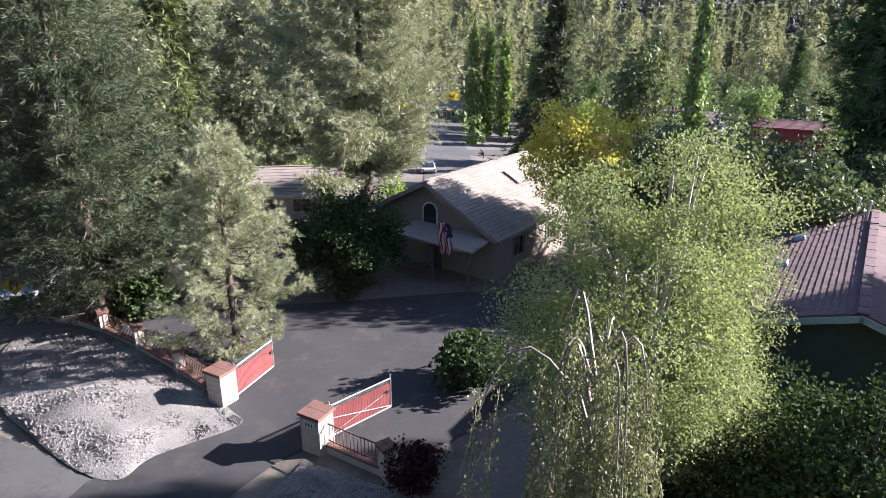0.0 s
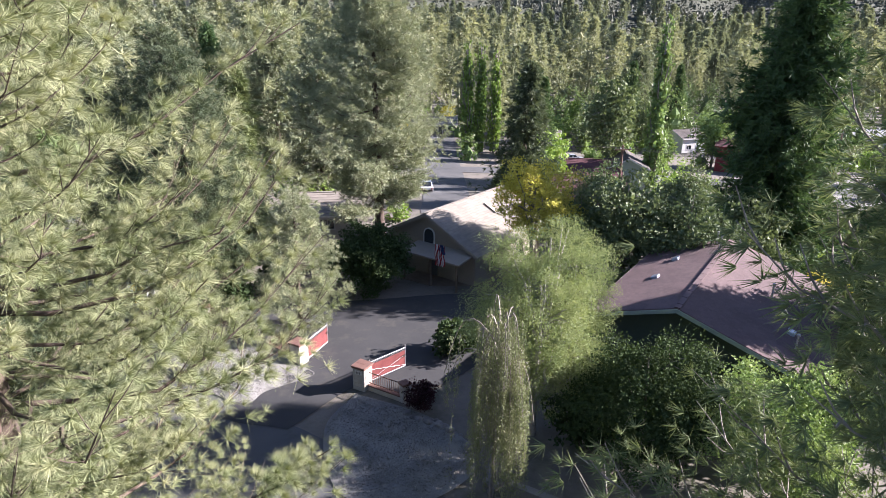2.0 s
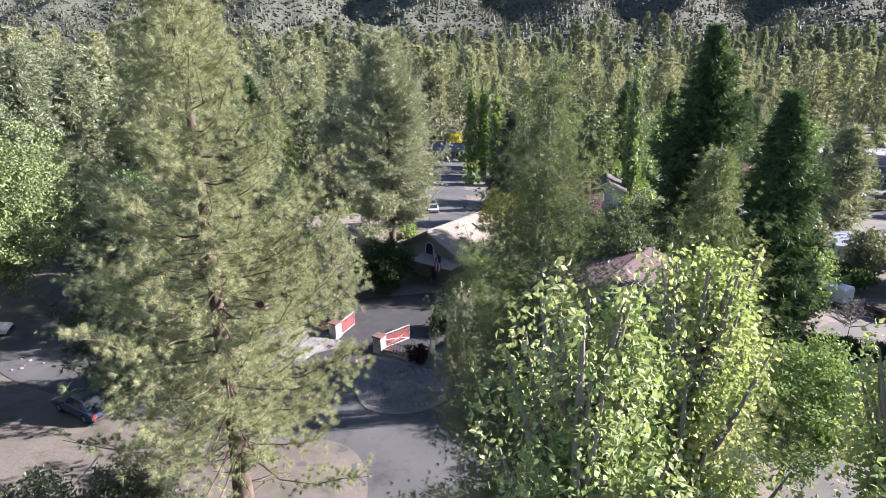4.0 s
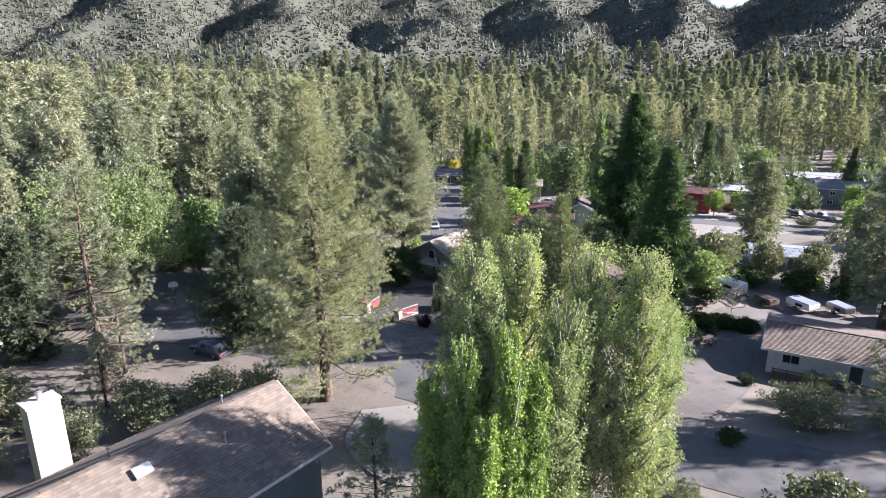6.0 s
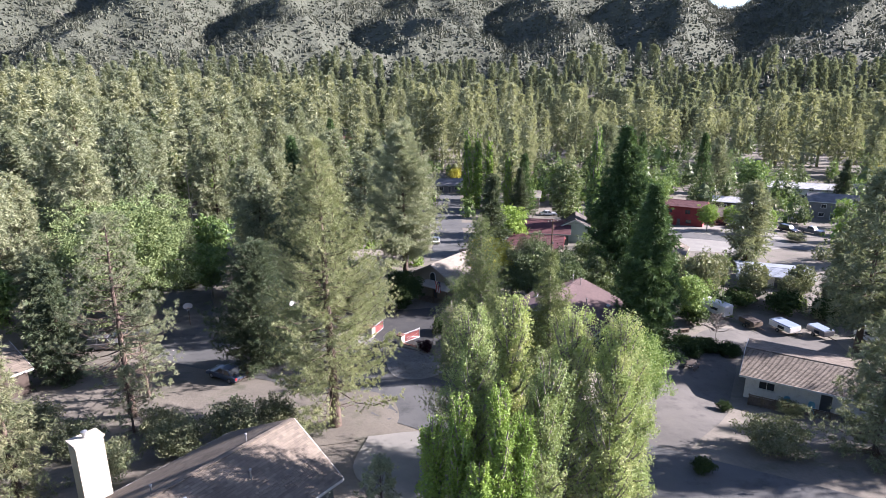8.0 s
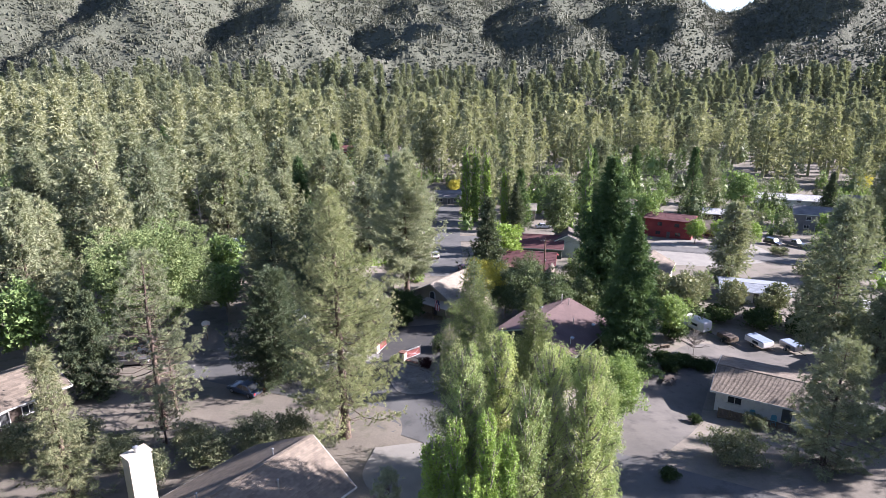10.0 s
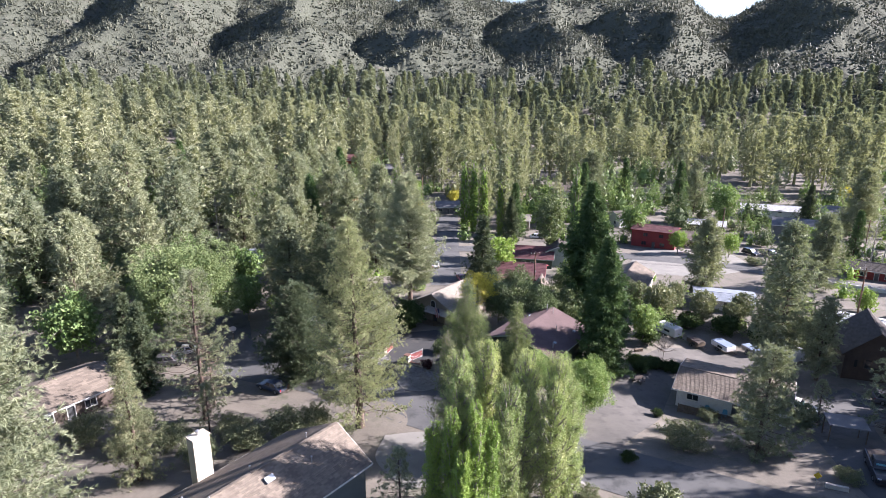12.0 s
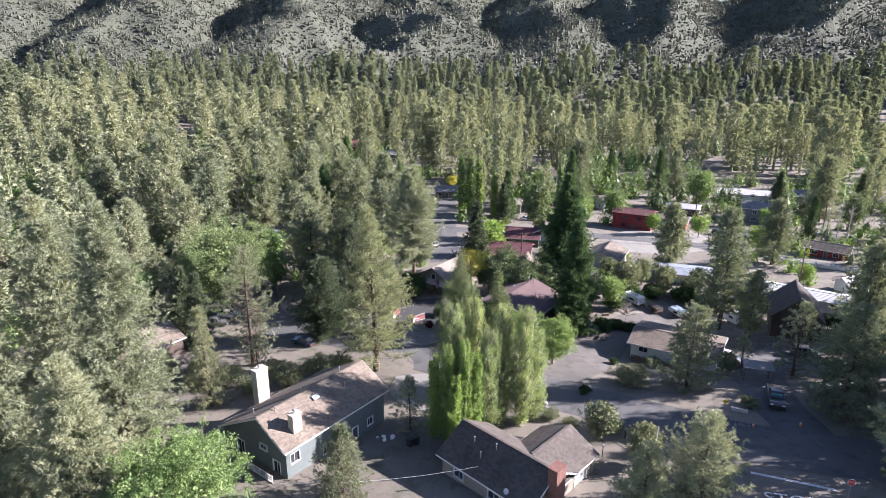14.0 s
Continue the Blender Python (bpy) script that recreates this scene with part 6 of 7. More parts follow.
shrub_b = broadleaf(116, 3.0, 3.4, "olive", clusters=130, per=50, leaf=0.15, bare=0.0, cluster_r=0.36, label="dusty olive shrub beside the driveway", name="shrub", at=on_land(33.5, -22.2), category="shrub", limbs=6)
shrub_c = broadleaf(117, 4.2, 2.8, "olive", clusters=110, per=45, leaf=0.18, bare=0.0, cluster_r=0.42, label="thick grey-green shrub behind the house", name="shrub", at=on_land(-12.5, -21.5), category="shrub", limbs=6)

copies(pine_a, [(-17, 60, 1.12), (-9, 48, 1), (-30, 45, 1), (-34, 80, 1.25), (-44, 66, 1.12), (-27, 95, 1.19), (-50, 92, 1.38), (-60, 70, 1.25), (-68, 50, 1.12), (-48, 38, 1.19), (-62, 28, 0.9), (-76, 34, 1.05), (-13, 20, 0.8), (-22, 24, 0.95), (-25, 33, 0.9), (61.5, -1, 0.62), (101, 146, 0.94)])
copies(pine_b, [(-40, 110, 1.38), (-8, 70, 1.12), (-12, 88, 1.25), (-75, 88, 1.38), (-84, 60, 1.38), (-90, 110, 1.5), (-70, 120, 1.38), (-60, 140, 1.5), (-45, 150, 1.5), (-80, 150, 1.5), (66, 20, 0.8), (100, 12, 1), (95, 0, 1.1), (84, -12, 1), (92, 50, 1), (140, 110, 1.38), (150, 80, 1.25), (60, 140, 1.38)])
# the first three stand out of view, added to shade the lane and drive
copies(pine_c, [(67, -21, 0.95), (72, -30, 1.0), (75, -12, 0.95), (88, 2, 1.1), (66, -42, 0.75), (70, -36, 0.8), (-55, 12, 0.95), (-66, 6, 1), (-48, 24, 0.9), (-80, 12, 1), (-60, 45, 1.25)])
copies(pine_d, [(1.9, -36.5, 0.62), (-22, -19.5, 0.5), (-24, -12.4, 0.8), (54, -14, 0.5), (-44, 4, 1)])
copies(cone_a, [(87.9, 128, 0.95), (116, 75, 0.7), (-55, 105, 0.9), (-66, 88, 0.9), (-85, 130, 1), (-30, 130, 1), (75, 150, 0.9), (28, 100, 0.8), (55, 128, 0.9)])
copies(cone_b, [(26, 92, 0.8), (-5, 110, 0.8), (-3, 60, 0.7), (-100, 90, 1.1), (135, 130, 0.9), (160, 120, 0.9), (-36, 28, 0.8), (-14, 96, 0.8), (-35, -8, 0.75), (-39.5, -3, 0.8)])
copies(round_a, [(78, 83, 0.7), (71.4, 81.9, 0.65), (84.6, 79.4, 0.7), (96, 66, 0.7), (-6, 150, 1), (45, 140, 0.9), (-58, 60, 0.8), (90, 31.5, 0.55), (112, 92, 0.8), (-4, 130, 0.9)])
copies(round_b, [(103, 125, 1.25), (-42, 16, 1), (-50, 2, 1), (-35, 36, 0.9), (-30, 22, 0.8), (40, 13, 0.62), (-100, 60, 1.1), (-90, 30, 1.1), (-72, -8, 1.1), (118, 48, 0.8), (140, 60, 0.9)])
copies(round_c, [(140, 92, 0.8), (-70, 100, 1), (-110, 140, 1), (170, 100, 0.9), (55, 118, 0.7), (55, 140, 0.7)])
copies(round_d, [(55, 25, 0.7), (60, 23.5, 0.65), (65, 20, 0.7), (70, 16, 0.7), (49, 29, 0.75), (56, 27, 0.8), (63, 26, 0.75), (44, 30, 0.8), (26, 24, 0.7), (20, 30, 0.6), (52.5, 33, 0.7), (25.1, -38.4, 0.72), (28.7, -43.6, 0.66), (50, -17.5, 0.5), (16, 34, 0.7)])
copies(round_e, [(15.5, 16.5, 0.85), (22, 12, 0.95), (22.5, 18, 0.9), (27, 14, 0.85), (30, 31, 0.8), (20, 26, 0.85)])
copies(yellow_b, [(-20, 66, 0.6), (31, 9.5, 0.6), (-2, 125, 0.7), (10, 150, 0.8)])
copies(pop_a, [(15.2, 103, 1), (18.6, 105, 0.95), (23.4, 100, 0.8), (-45, 80, 0.7), (-52, 84, 0.75)])
copies(pop_b, [(27, 120, 0.95), (-70, 75, 0.7), (-8, 98, 0.8)])
copies(bare_a, [(125.5, 72, 0.95), (121, 75, 1), (-55, 78, 1), (24, 104, 0.8)])
copies(shrub_a, [(36, 16, 1), (33, 9, 0.9), (29, 10, 1), (47, 24.5, 1.2), (52, 23.5, 1.1), (57.5, 21, 1.2), (63, 18, 1.2), (68, 14, 1.1), (73, 16, 1.2), (24.5, 14, 0.9), (13, -2.5, 0.9), (15, -4.5, 1), (11, -5, 0.8), (17.5, -2.5, 1), (20.5, -5.5, 1.1), (5.6, 3.8, 0.7), (34, -12.5, 0.35), (36, 1.5, 0.6), (38, 3.0, 0.55), (-11.8, 12, 0.9), (-9.5, 10.5, 0.8), (-11, 13, 0.9), (-7, 14, 0.8), (80, 4, 1), (76, -6, 0.8), (26, -26, 0.4), (19, -29.5, 0.35)])
copies(shrub_b, [(27.5, -36.0, 0.5), (22, -35, 0.4), (20, -33, 0.45), (47.5, -30, 0.5), (-30, -24, 0.7), (75, 66, 0.8), (88, 72, 0.8), (95, 60, 0.8), (40.5, -12.8, 0.5)])
copies(shrub_c, [(-9.5, -18.8, 0.75), (-16.5, -23.5, 0.9), (-19, -20.5, 0.7), (-7.5, -21.5, 0.6), (-20.5, -26.5, 0.8), (-25, -23, 0.8), (-30, -20.5, 0.9), (-35, -22, 1)])
for k, (x, y, h, r) in enumerate(((-28.0, -45.0, 31, 6.6), (-37.5, -38, 28, 6.4), (-46.5, -27, 29, 6.2), (-37.5, -51.5, 25, 6.0), (-47, -42, 27, 6.2), (-27.5, -55, 19, 5.2))):
    make_pine(121 + k, h, r, 0.06, 3900, 0.42, 15, 0.065, "towering pine with thick grey-green crown", "pine_mid", at=on_land(x, y), stubs=16, gap=0.034, clump=0.22, per=8, fill=(8000, 0.52, 9, 0.07))
make_cone(131, 8.6, 4.0, "olive", 2600, 0.3, 14, 0.06, "ragged half-brown cypress below the house", "cypress_tree", on_land(-4.6, -49.0), gap=0.035)
make_cone(132, 14.5, 3.6, "olive", 2400, 0.36, 10, 0.06, "ragged half-brown cypress below the house", "cypress_tree", on_land(-25.5, -29.5), gap=0.035)
broadleaf(126, 6.2, 3.4, "broad_dark", clusters=260, per=110, leaf=0.115, bare=0.02, cluster_r=0.45, label="dense dark green shrub below the red roof", name="large_shrub", at=on_land(13.0, -6.5), category="shrub")
broadleaf(127, 6.6, 3.2, "broad", clusters=240, per=100, leaf=0.12, bare=0.03, cluster_r=0.42, label="bright green leafy maple", name="maple_tree", at=on_land(17.6, -9.0))
broadleaf(128, 1.8, 0.8, "purple", clusters=40, per=60, leaf=0.1, bare=0.0, cluster_r=0.2, label="dark purple-leaved shrub beside the gate pillar", name="purple_shrub", at=on_land(3.6, -2.2), category="shrub")


# ---- woods beyond the town, and the mountain's scrub ----
def wood(name, spots, heights, radii, limbs, fan, blade, rng, label, mat="far", shape=0.6, low=0.05, rings=10, sides=7, flat=0.22, inner=0.8):
    """Many small trees in one mesh: each a slim inner cone hidden by tiers of limbs, every limb a fan of needle sprays."""
    n = len(spots)
    lev = np.linspace(0, 1, rings) ** 0.9
    prof = (1 - lev) ** shape * np.minimum(1, 0.5 + 2.5 * lev)
    tier = np.where(np.arange(rings) % 2, 0.62, 1.0)[None, :, None] if limbs else 1.0
    ang = np.arange(sides) * 6.283 / sides + rng.uniform(0, 6.28, (n, 1, 1)) + rng.normal(0, 0.25, (n, rings, 1))
    wide = radii[:, None, None] * prof[None, :, None] * tier * rng.uniform(0.7, 1.2, (n, rings, sides)) * (inner if limbs else 1.0) + 0.05
    drop = np.where(np.arange(rings) % 2, 0.016, -0.016)[None, :, None] if limbs else 0.0
    hz = heights[:, None, None] * ((low + ((0.62 if limbs else 0.97) - low) * lev)[None, :, None] + drop) + rng.normal(0, 0.016, (n, rings, sides)) * heights[:, None, None]
    core = np.stack([spots[:, None, None, 0] + wide * np.cos(ang), spots[:, None, None, 1] + wide * np.sin(ang), spots[:, None, None, 2] + hz], -1)
    idx = np.arange(n * rings * sides).reshape(n, rings, sides)
    nxt = np.roll(idx, -1, 2)
    f1 = np.stack([idx[:, :-1], nxt[:, :-1], nxt[:, 1:]], -1).reshape(-1, 3)
    f2 = np.stack([idx[:, :-1], nxt[:, 1:], idx[:, 1:]], -1).reshape(-1, 3)
    V, F = [core.reshape(-1, 3)], [f1, f2]
    if limbs:
        u = ((np.arange(limbs)[None] + rng.random((n, limbs))) / limbs) ** 1.05
        az = np.arange(limbs)[None] * 2.4 + rng.uniform(0, 6.283, (n, 1)) + rng.normal(0, 0.4, (n, limbs))
        reach = radii[:, None] * ((1 - u) ** shape * np.minimum(1, 0.5 + 2.5 * u)) * rng.uniform(0.85, 1.25, (n, limbs))
        out = np.stack([np.cos(az), np.sin(az), np.zeros_like(az)], -1)[:, :, None]
        side = np.stack([-np.sin(az), np.cos(az), np.zeros_like(az)], -1)[:, :, None]
        q = rng.uniform(0.6, 1.0, (n, limbs, fan))
        sway = rng.normal(0, 1, (n, limbs, fan))
        c = spots[:, None, None] + out * (reach[..., None] * q)[..., None] + side * (sway * (0.3 * reach[..., None] * (1.15 - q) + 0.12))[..., None]
        c[..., 2] += (heights[:, None] * (low + (1 - low) * u))[..., None] + reach[..., None] * (0.16 * q**2 - 0.1) + rng.normal(0, flat, (n, limbs, fan))
        d = unit(out * 0.7 + side * np.clip(sway, -1, 1)[..., None] * 0.6 + rng.normal(0, 0.5, (n, limbs, fan, 3)) + np.array([0, 0, 0.12]))
        w = unit(np.cross(d, rng.normal(size=(n, limbs, fan, 3)) + np.array([0, 0, 0.5])))
        s = (blade * rng.uniform(0.6, 1.3, (n, limbs, fan)) * (0.55 + 0.55 * (1 - u))[..., None])[..., None]
        tri = np.stack([c - d * s * 0.4 - w * s * 0.25, c - d * s * 0.4 + w * s * 0.25, c + d * s * 0.65], 3).reshape(-1, 3)
        F.append(np.arange(len(tri)).reshape(-1, 3) + len(V[0]))
        V.append(tri)
    return tagged(new(name, np_mesh(name, np.concatenate(V), np.concatenate(F), [M[mat]])), label, "trees", kind="stuff")


rng = np.random.default_rng(77)
taken = [(o.location.x, o.location.y) for o in scene.objects if o.parent is None and "house" in o.name or o.name.startswith("shed")]
LANES = (((-90, 95), (-106, 150), (-122, 210), (-140, 255), (-160, 300)), ((6.5, 30), (7, 70), (7.2, 100), (7.5, 132)), ((-75, 92), (-40, 84), (0, 80), (30, 82), (55, 78), (80, 70), (100, 55), (125, 36), (180, 0)),
         ((24, -20), (30, -12), (35, -4), (40, 4), (48, 9), (58, 6)), ((-20, 0), (-28, 6), (-33, 20), (-40, 45), (-47, 75)))


def on_lane(x, y, wide):
    for lane in LANES:
        for (xa, ya), (xb, yb) in zip(lane, lane[1:]):
            dx, dy = xb - xa, yb - ya
            t = min(1, max(0, ((x - xa) * dx + (y - ya) * dy) / (dx * dx + dy * dy)))
            if (xa + dx * t - x) ** 2 + (ya + dy * t - y) ** 2 < wide * wide:
                return True
    return 50 < x < 88 and 58 < y < 94


def wood_spots(count, xr, yr, gap, keep, clear=90, wide=6):
    out, cells = [], set()
    while len(out) < count:
        x, y = rng.uniform(*xr), rng.uniform(*yr)
        count -= 0.02
        if (abs(x - 5) > (y + 110) * 0.80 and y > -5) or not keep(x, y):
            continue
        cell = (int(x // gap), int(y // gap))
        if cell in cells:
            continue
        if y < 310 and (any((x - a) ** 2 + (y - b) ** 2 < clear for a, b in taken) or on_lane(x, y, wide)):
            continue
        cells.add(cell)
        out.append((x, y, sheet_z(x, y)))
    return np.array(out)


def shrubby(name, spots, lo, hi, limbs, fan, blade, label, slim=(0.2, 0.3), **more):
    tall = lo + (hi - lo) * rng.random(len(spots)) ** 0.8
    return wood(name, spots, tall, tall * rng.uniform(*slim, len(spots)) + 0.3, limbs, fan, blade, rng, label, **more)


def crown_kinds(clumps, size, blades, width, inner):
    """Crowns of five pines, each 26 m tall: some slender, some broad, some with a long bare trunk."""
    out = []
    for k, (r, bare) in enumerate(((4.2, 0.12), (5.0, 0.2), (3.7, 0.08), (4.6, 0.28), (5.4, 0.15))):
        own = np.random.default_rng(900 + k)
        lines, crown = conifer(own, 26, r, bare, 0.05, 5, pine_shape, lambda u: -0.12 + 0.8 * u, 0.3, size, blades, width, start=0.35, spread=0.8, count=clumps, coarse=True, per_sub=3, clump=0.34, fill=inner)
        stem, quads = tubes([(lines[0][0][::4], lines[0][1][::4])])
        stem = stem[quads][:, (0, 1, 2, 0, 2, 3)].reshape(-1, 3)
        out.append(np.concatenate([crown, stem]))
    return out


def pines(name, spots, lo, hi, kinds, label, slim=(0.85, 1.2), mat="far"):
    """Many pines in one mesh, each one of a few crowns turned and scaled."""
    V = []
    for x, y, z in spots:
        k = kinds[rng.integers(len(kinds))]
        t, a, f = (lo + (hi - lo) * rng.random() ** 0.8) / 26, rng.uniform(0, 6.28), rng.uniform(*slim)
        c, d = math.cos(a) * t * f, math.sin(a) * t * f
        V.append(np.column_stack([x + k[:, 0] * c - k[:, 1] * d, y + k[:, 0] * d + k[:, 1] * c, z + k[:, 2] * t]))
    V = np.concatenate(V)
    return tagged(new(name, np_mesh(name, V, np.arange(len(V)).reshape(-1, 3), [M[mat]])), label, "trees", kind="stuff")


near_kinds = crown_kinds(200, 0.95, 8, 0.16, (70, 1.5, 6, 0.22))
far_kinds = crown_kinds(110, 1.35, 6, 0.2, (40, 2.0, 5, 0.25))
pines("pine_wood", wood_spots(340, (-320, 330), (110, 300), 9.5, lambda x, y: (y > 160 or x < -85 or x > 170) and not (x > 50 and y < 190) and not (x > 60 and noise.noise(Vector((x * 0.02, y * 0.02, 4))) > 0.05)), 17, 35, near_kinds, "pine woods between the houses")
pines("pine_wood", wood_spots(1050, (-560, 560), (290, 520), 9.0, lambda x, y: True), 12, 27, far_kinds, "grey-green pine woods at the mountain's foot", (0.95, 1.4))
pines("pine_wood", wood_spots(115, (-330, -42), (-32, 170), 8.5, lambda x, y: x < -52 or y > 28), 17, 28, near_kinds, "pine woods beside the lane")
pines("pine_wood", wood_spots(34, (-36, 210), (95, 175), 9.5, lambda x, y: -36 < x < -6 or 15 < x < 50 or x > 170), 14, 24, near_kinds, "mixed pines between the far houses")
# the pines beyond the bend stay out of view; added to shade the lane
pines("pine_wood", wood_spots(70, (58, 130), (-78, -8), 6.5, lambda x, y: x > 62 + 0.3 * (y + 60) and (y < -44 or x > 86)), 16, 25, near_kinds, "pines beyond the lane's bend")
for mat, label in (("broad", "leafy green trees among the far houses"), ("broad_mid", "darker leafy trees among the far houses")):
    spots = wood_spots(110, (-230, 330), (95, 310), 9.0, lambda x, y: abs(x - 5) > 12 and noise.noise(Vector((x * 0.03, y * 0.03, len(mat) + 1))) > -0.15, 80)
    shrubby("leafy_trees", spots, 6, 15, 60, 14, 0.8, label, (0.32, 0.46), mat=mat, shape=0.4, low=0.08, rings=6, inner=0.5, flat=0.5)
for mat, label in (("broad", "leafy green trees among the western pines"), ("broad_mid", "blue-green leafy trees among the western pines")):
    spots = wood_spots(75, (-260, -38), (-28, 150), 8.0, lambda x, y: (x < -52 or y > 24) and noise.noise(Vector((x * 0.03, y * 0.03, len(mat) + 3))) > -0.2, 60)
    shrubby("leafy_trees", spots, 7, 15, 64, 16, 0.7, label, (0.32, 0.46), mat=mat, shape=0.4, low=0.08, rings=6, inner=0.5, flat=0.5)
for mat, label in (("broad", "green garden shrubs and young trees between houses"), ("olive", "dusty garden shrubs between houses"), ("lime", "bright green garden shrubs between houses")):
    spots = wood_spots(170, (-70, 200), (18, 185), 4.0, lambda x, y: noise.noise(Vector((x * 0.05, y * 0.05, len(mat)))) > -0.25 and not (8 < x < 34 and y < 34), 45, 4.6)
    shrubby("garden_shrubs", spots, 1.6, 6.0, 26, 14, 0.55, label, (0.42, 0.62), mat=mat, shape=0.45, low=0.02, rings=5, inner=0.5, flat=0.3)
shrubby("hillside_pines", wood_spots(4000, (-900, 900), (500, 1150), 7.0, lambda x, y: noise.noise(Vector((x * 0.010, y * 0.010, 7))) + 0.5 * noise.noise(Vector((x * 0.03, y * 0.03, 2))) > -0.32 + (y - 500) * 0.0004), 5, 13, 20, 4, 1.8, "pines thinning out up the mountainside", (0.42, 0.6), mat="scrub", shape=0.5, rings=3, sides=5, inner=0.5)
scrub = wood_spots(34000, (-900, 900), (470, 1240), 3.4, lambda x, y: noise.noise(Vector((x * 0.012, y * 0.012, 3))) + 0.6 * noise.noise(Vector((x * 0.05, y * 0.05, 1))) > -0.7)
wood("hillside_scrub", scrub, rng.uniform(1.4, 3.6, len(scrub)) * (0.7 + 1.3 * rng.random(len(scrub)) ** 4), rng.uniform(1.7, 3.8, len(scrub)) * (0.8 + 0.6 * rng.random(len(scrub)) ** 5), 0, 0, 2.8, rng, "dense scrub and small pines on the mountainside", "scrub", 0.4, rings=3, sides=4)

# ---- street furniture, yard things and small details ----
def at_ground(x, y, turn=0.0, lift=0.0):
    return Matrix.Translation((x, y, land_z(x, y) + lift)) @ Matrix.Rotation(radians(turn), 4, "Z")


def thing(name, label, category, m, group=""):
    root = tagged(new(name), label, category, group)
    root.matrix_basis = m
    return root


M["yellow_sign"] = surface("yellow_sign_paint", (0.55, 0.36, 0.02), (0.62, 0.42, 0.03), 2, 20, 0.5, bump=0.0)
M["sign_black"] = surface("black_sign_paint", (0.012, 0.012, 0.012), (0.02, 0.02, 0.02), 2, 20, 0.5, bump=0.0)
M["stop_red"] = surface("red_sign_paint", (0.36, 0.015, 0.02), (0.42, 0.02, 0.03), 2, 20, 0.45, bump=0.0)
M["orange"] = surface("orange_plastic", (0.55, 0.13, 0.03), (0.62, 0.17, 0.04), 2, 20, 0.6, bump=0.0)
M["line_paint"] = surface("worn_road_paint", (0.42, 0.42, 0.41), (0.58, 0.58, 0.56), 1.2, 14, 0.8, bump=0.1, stain=(0.22, 0.22, 0.22))
M["flag_red"] = surface("red_cloth", (0.36, 0.03, 0.04), (0.44, 0.045, 0.05), 3, 40, 0.9, bump=0.2)
M["flag_white"] = surface("white_cloth", (0.68, 0.67, 0.66), (0.76, 0.75, 0.74), 3, 40, 0.9, bump=0.2)
M["flag_blue"] = surface("navy_cloth", (0.03, 0.045, 0.13), (0.045, 0.06, 0.17), 3, 40, 0.9, bump=0.2)
M["hood"] = surface("black_plastic", (0.018, 0.018, 0.02), (0.035, 0.035, 0.037), 2, 20, 0.5, bump=0.05)


def lettering(name, text, size, mat, parent=None, m=None, thick=0.004):
    c = bpy.data.curves.new(name, "FONT")
    c.body, c.size, c.extrude = text, size, thick
    c.align_x, c.align_y = "CENTER", "CENTER"
    c.materials.append(mat)
    ob = new(name, c)
    ob.parent = parent
    if m is not None:
        ob.matrix_basis = m
    return ob


UPRIGHT = Matrix.Rotation(math.pi / 2, 4, "X")

# basketball hoop
hoop = thing("basketball_hoop", "white fan-shaped basketball backboard on a dark pole", "basketball hoop", at_ground(-29.2, 10.9, 20))
part("pole", joined(rod((0, 0.5, -0.2), (0, 0.5, 2.6), 0.055, 10), rod((0, 0.5, 2.6), (0, 0.06, 2.95), 0.04, 8)), M["iron"], hoop)
board = part("backboard", prism([(0.62 * math.cos(a), 2.95 + 0.46 * math.sin(a)) for a in (i * math.pi / 12 for i in range(0, 13))] + [(-0.5, 2.62), (0.5, 2.62)], 0.05), M["white"], hoop, "white fan-shaped backboard")
ring = [(0.23 * math.cos(k * math.pi / 8), -0.28 + 0.23 * math.sin(k * math.pi / 8), 2.74) for k in range(16)]
part("rim", joined(*(rod(p, q, 0.012, 5) for p, q in zip(ring, ring[1:] + ring[:1]))), M["orange"], hoop)
part("net", joined(*(rod(p, (p[0] * 0.6, -0.28 + (p[1] + 0.28) * 0.6, 2.34), 0.006, 3) for p in ring)), M["white"], hoop, "white string net")

# flag on the porch
flag = thing("porch_flag", "striped red, white and blue flag hanging from the porch", "flag", Matrix.Translation((5.2, 14.7, 1.3)) @ Matrix.Rotation(radians(-35), 4, "Z"))
part("flagpole", rod((0, 0.25, 0.7), (0.0, -0.75, 1.75), 0.018, 8), M["white"], flag)


def cloth(x0, x1, z0, z1, lift):
    bm = bmesh.new()
    n, k = 4, 10
    front = [[bm.verts.new((x0 + (x1 - x0) * i / n + 0.06 * math.sin(j * 0.9), -0.62 + 0.05 * math.sin((x0 + (x1 - x0) * i / n) * 16 + j * 0.5) - lift, z0 + (z1 - z0) * j / k)) for j in range(k + 1)] for i in range(n + 1)]
    for i in range(n):
        for j in range(k):
            bm.faces.new((front[i][j], front[i + 1][j], front[i + 1][j + 1], front[i][j + 1]))
    bmesh.ops.solidify(bm, geom=bm.faces[:], thickness=0.004)
    return bm


for k in range(9):
    part("stripe", cloth(-0.42 + 0.093 * k, -0.42 + 0.093 * (k + 1), 0.0, 1.65, 0), M["flag_red"] if k % 2 == 0 else M["flag_white"], flag)
part("canton", cloth(-0.08, 0.42, 0.95, 1.66, 0.012), M["flag_blue"], flag, "navy canton")

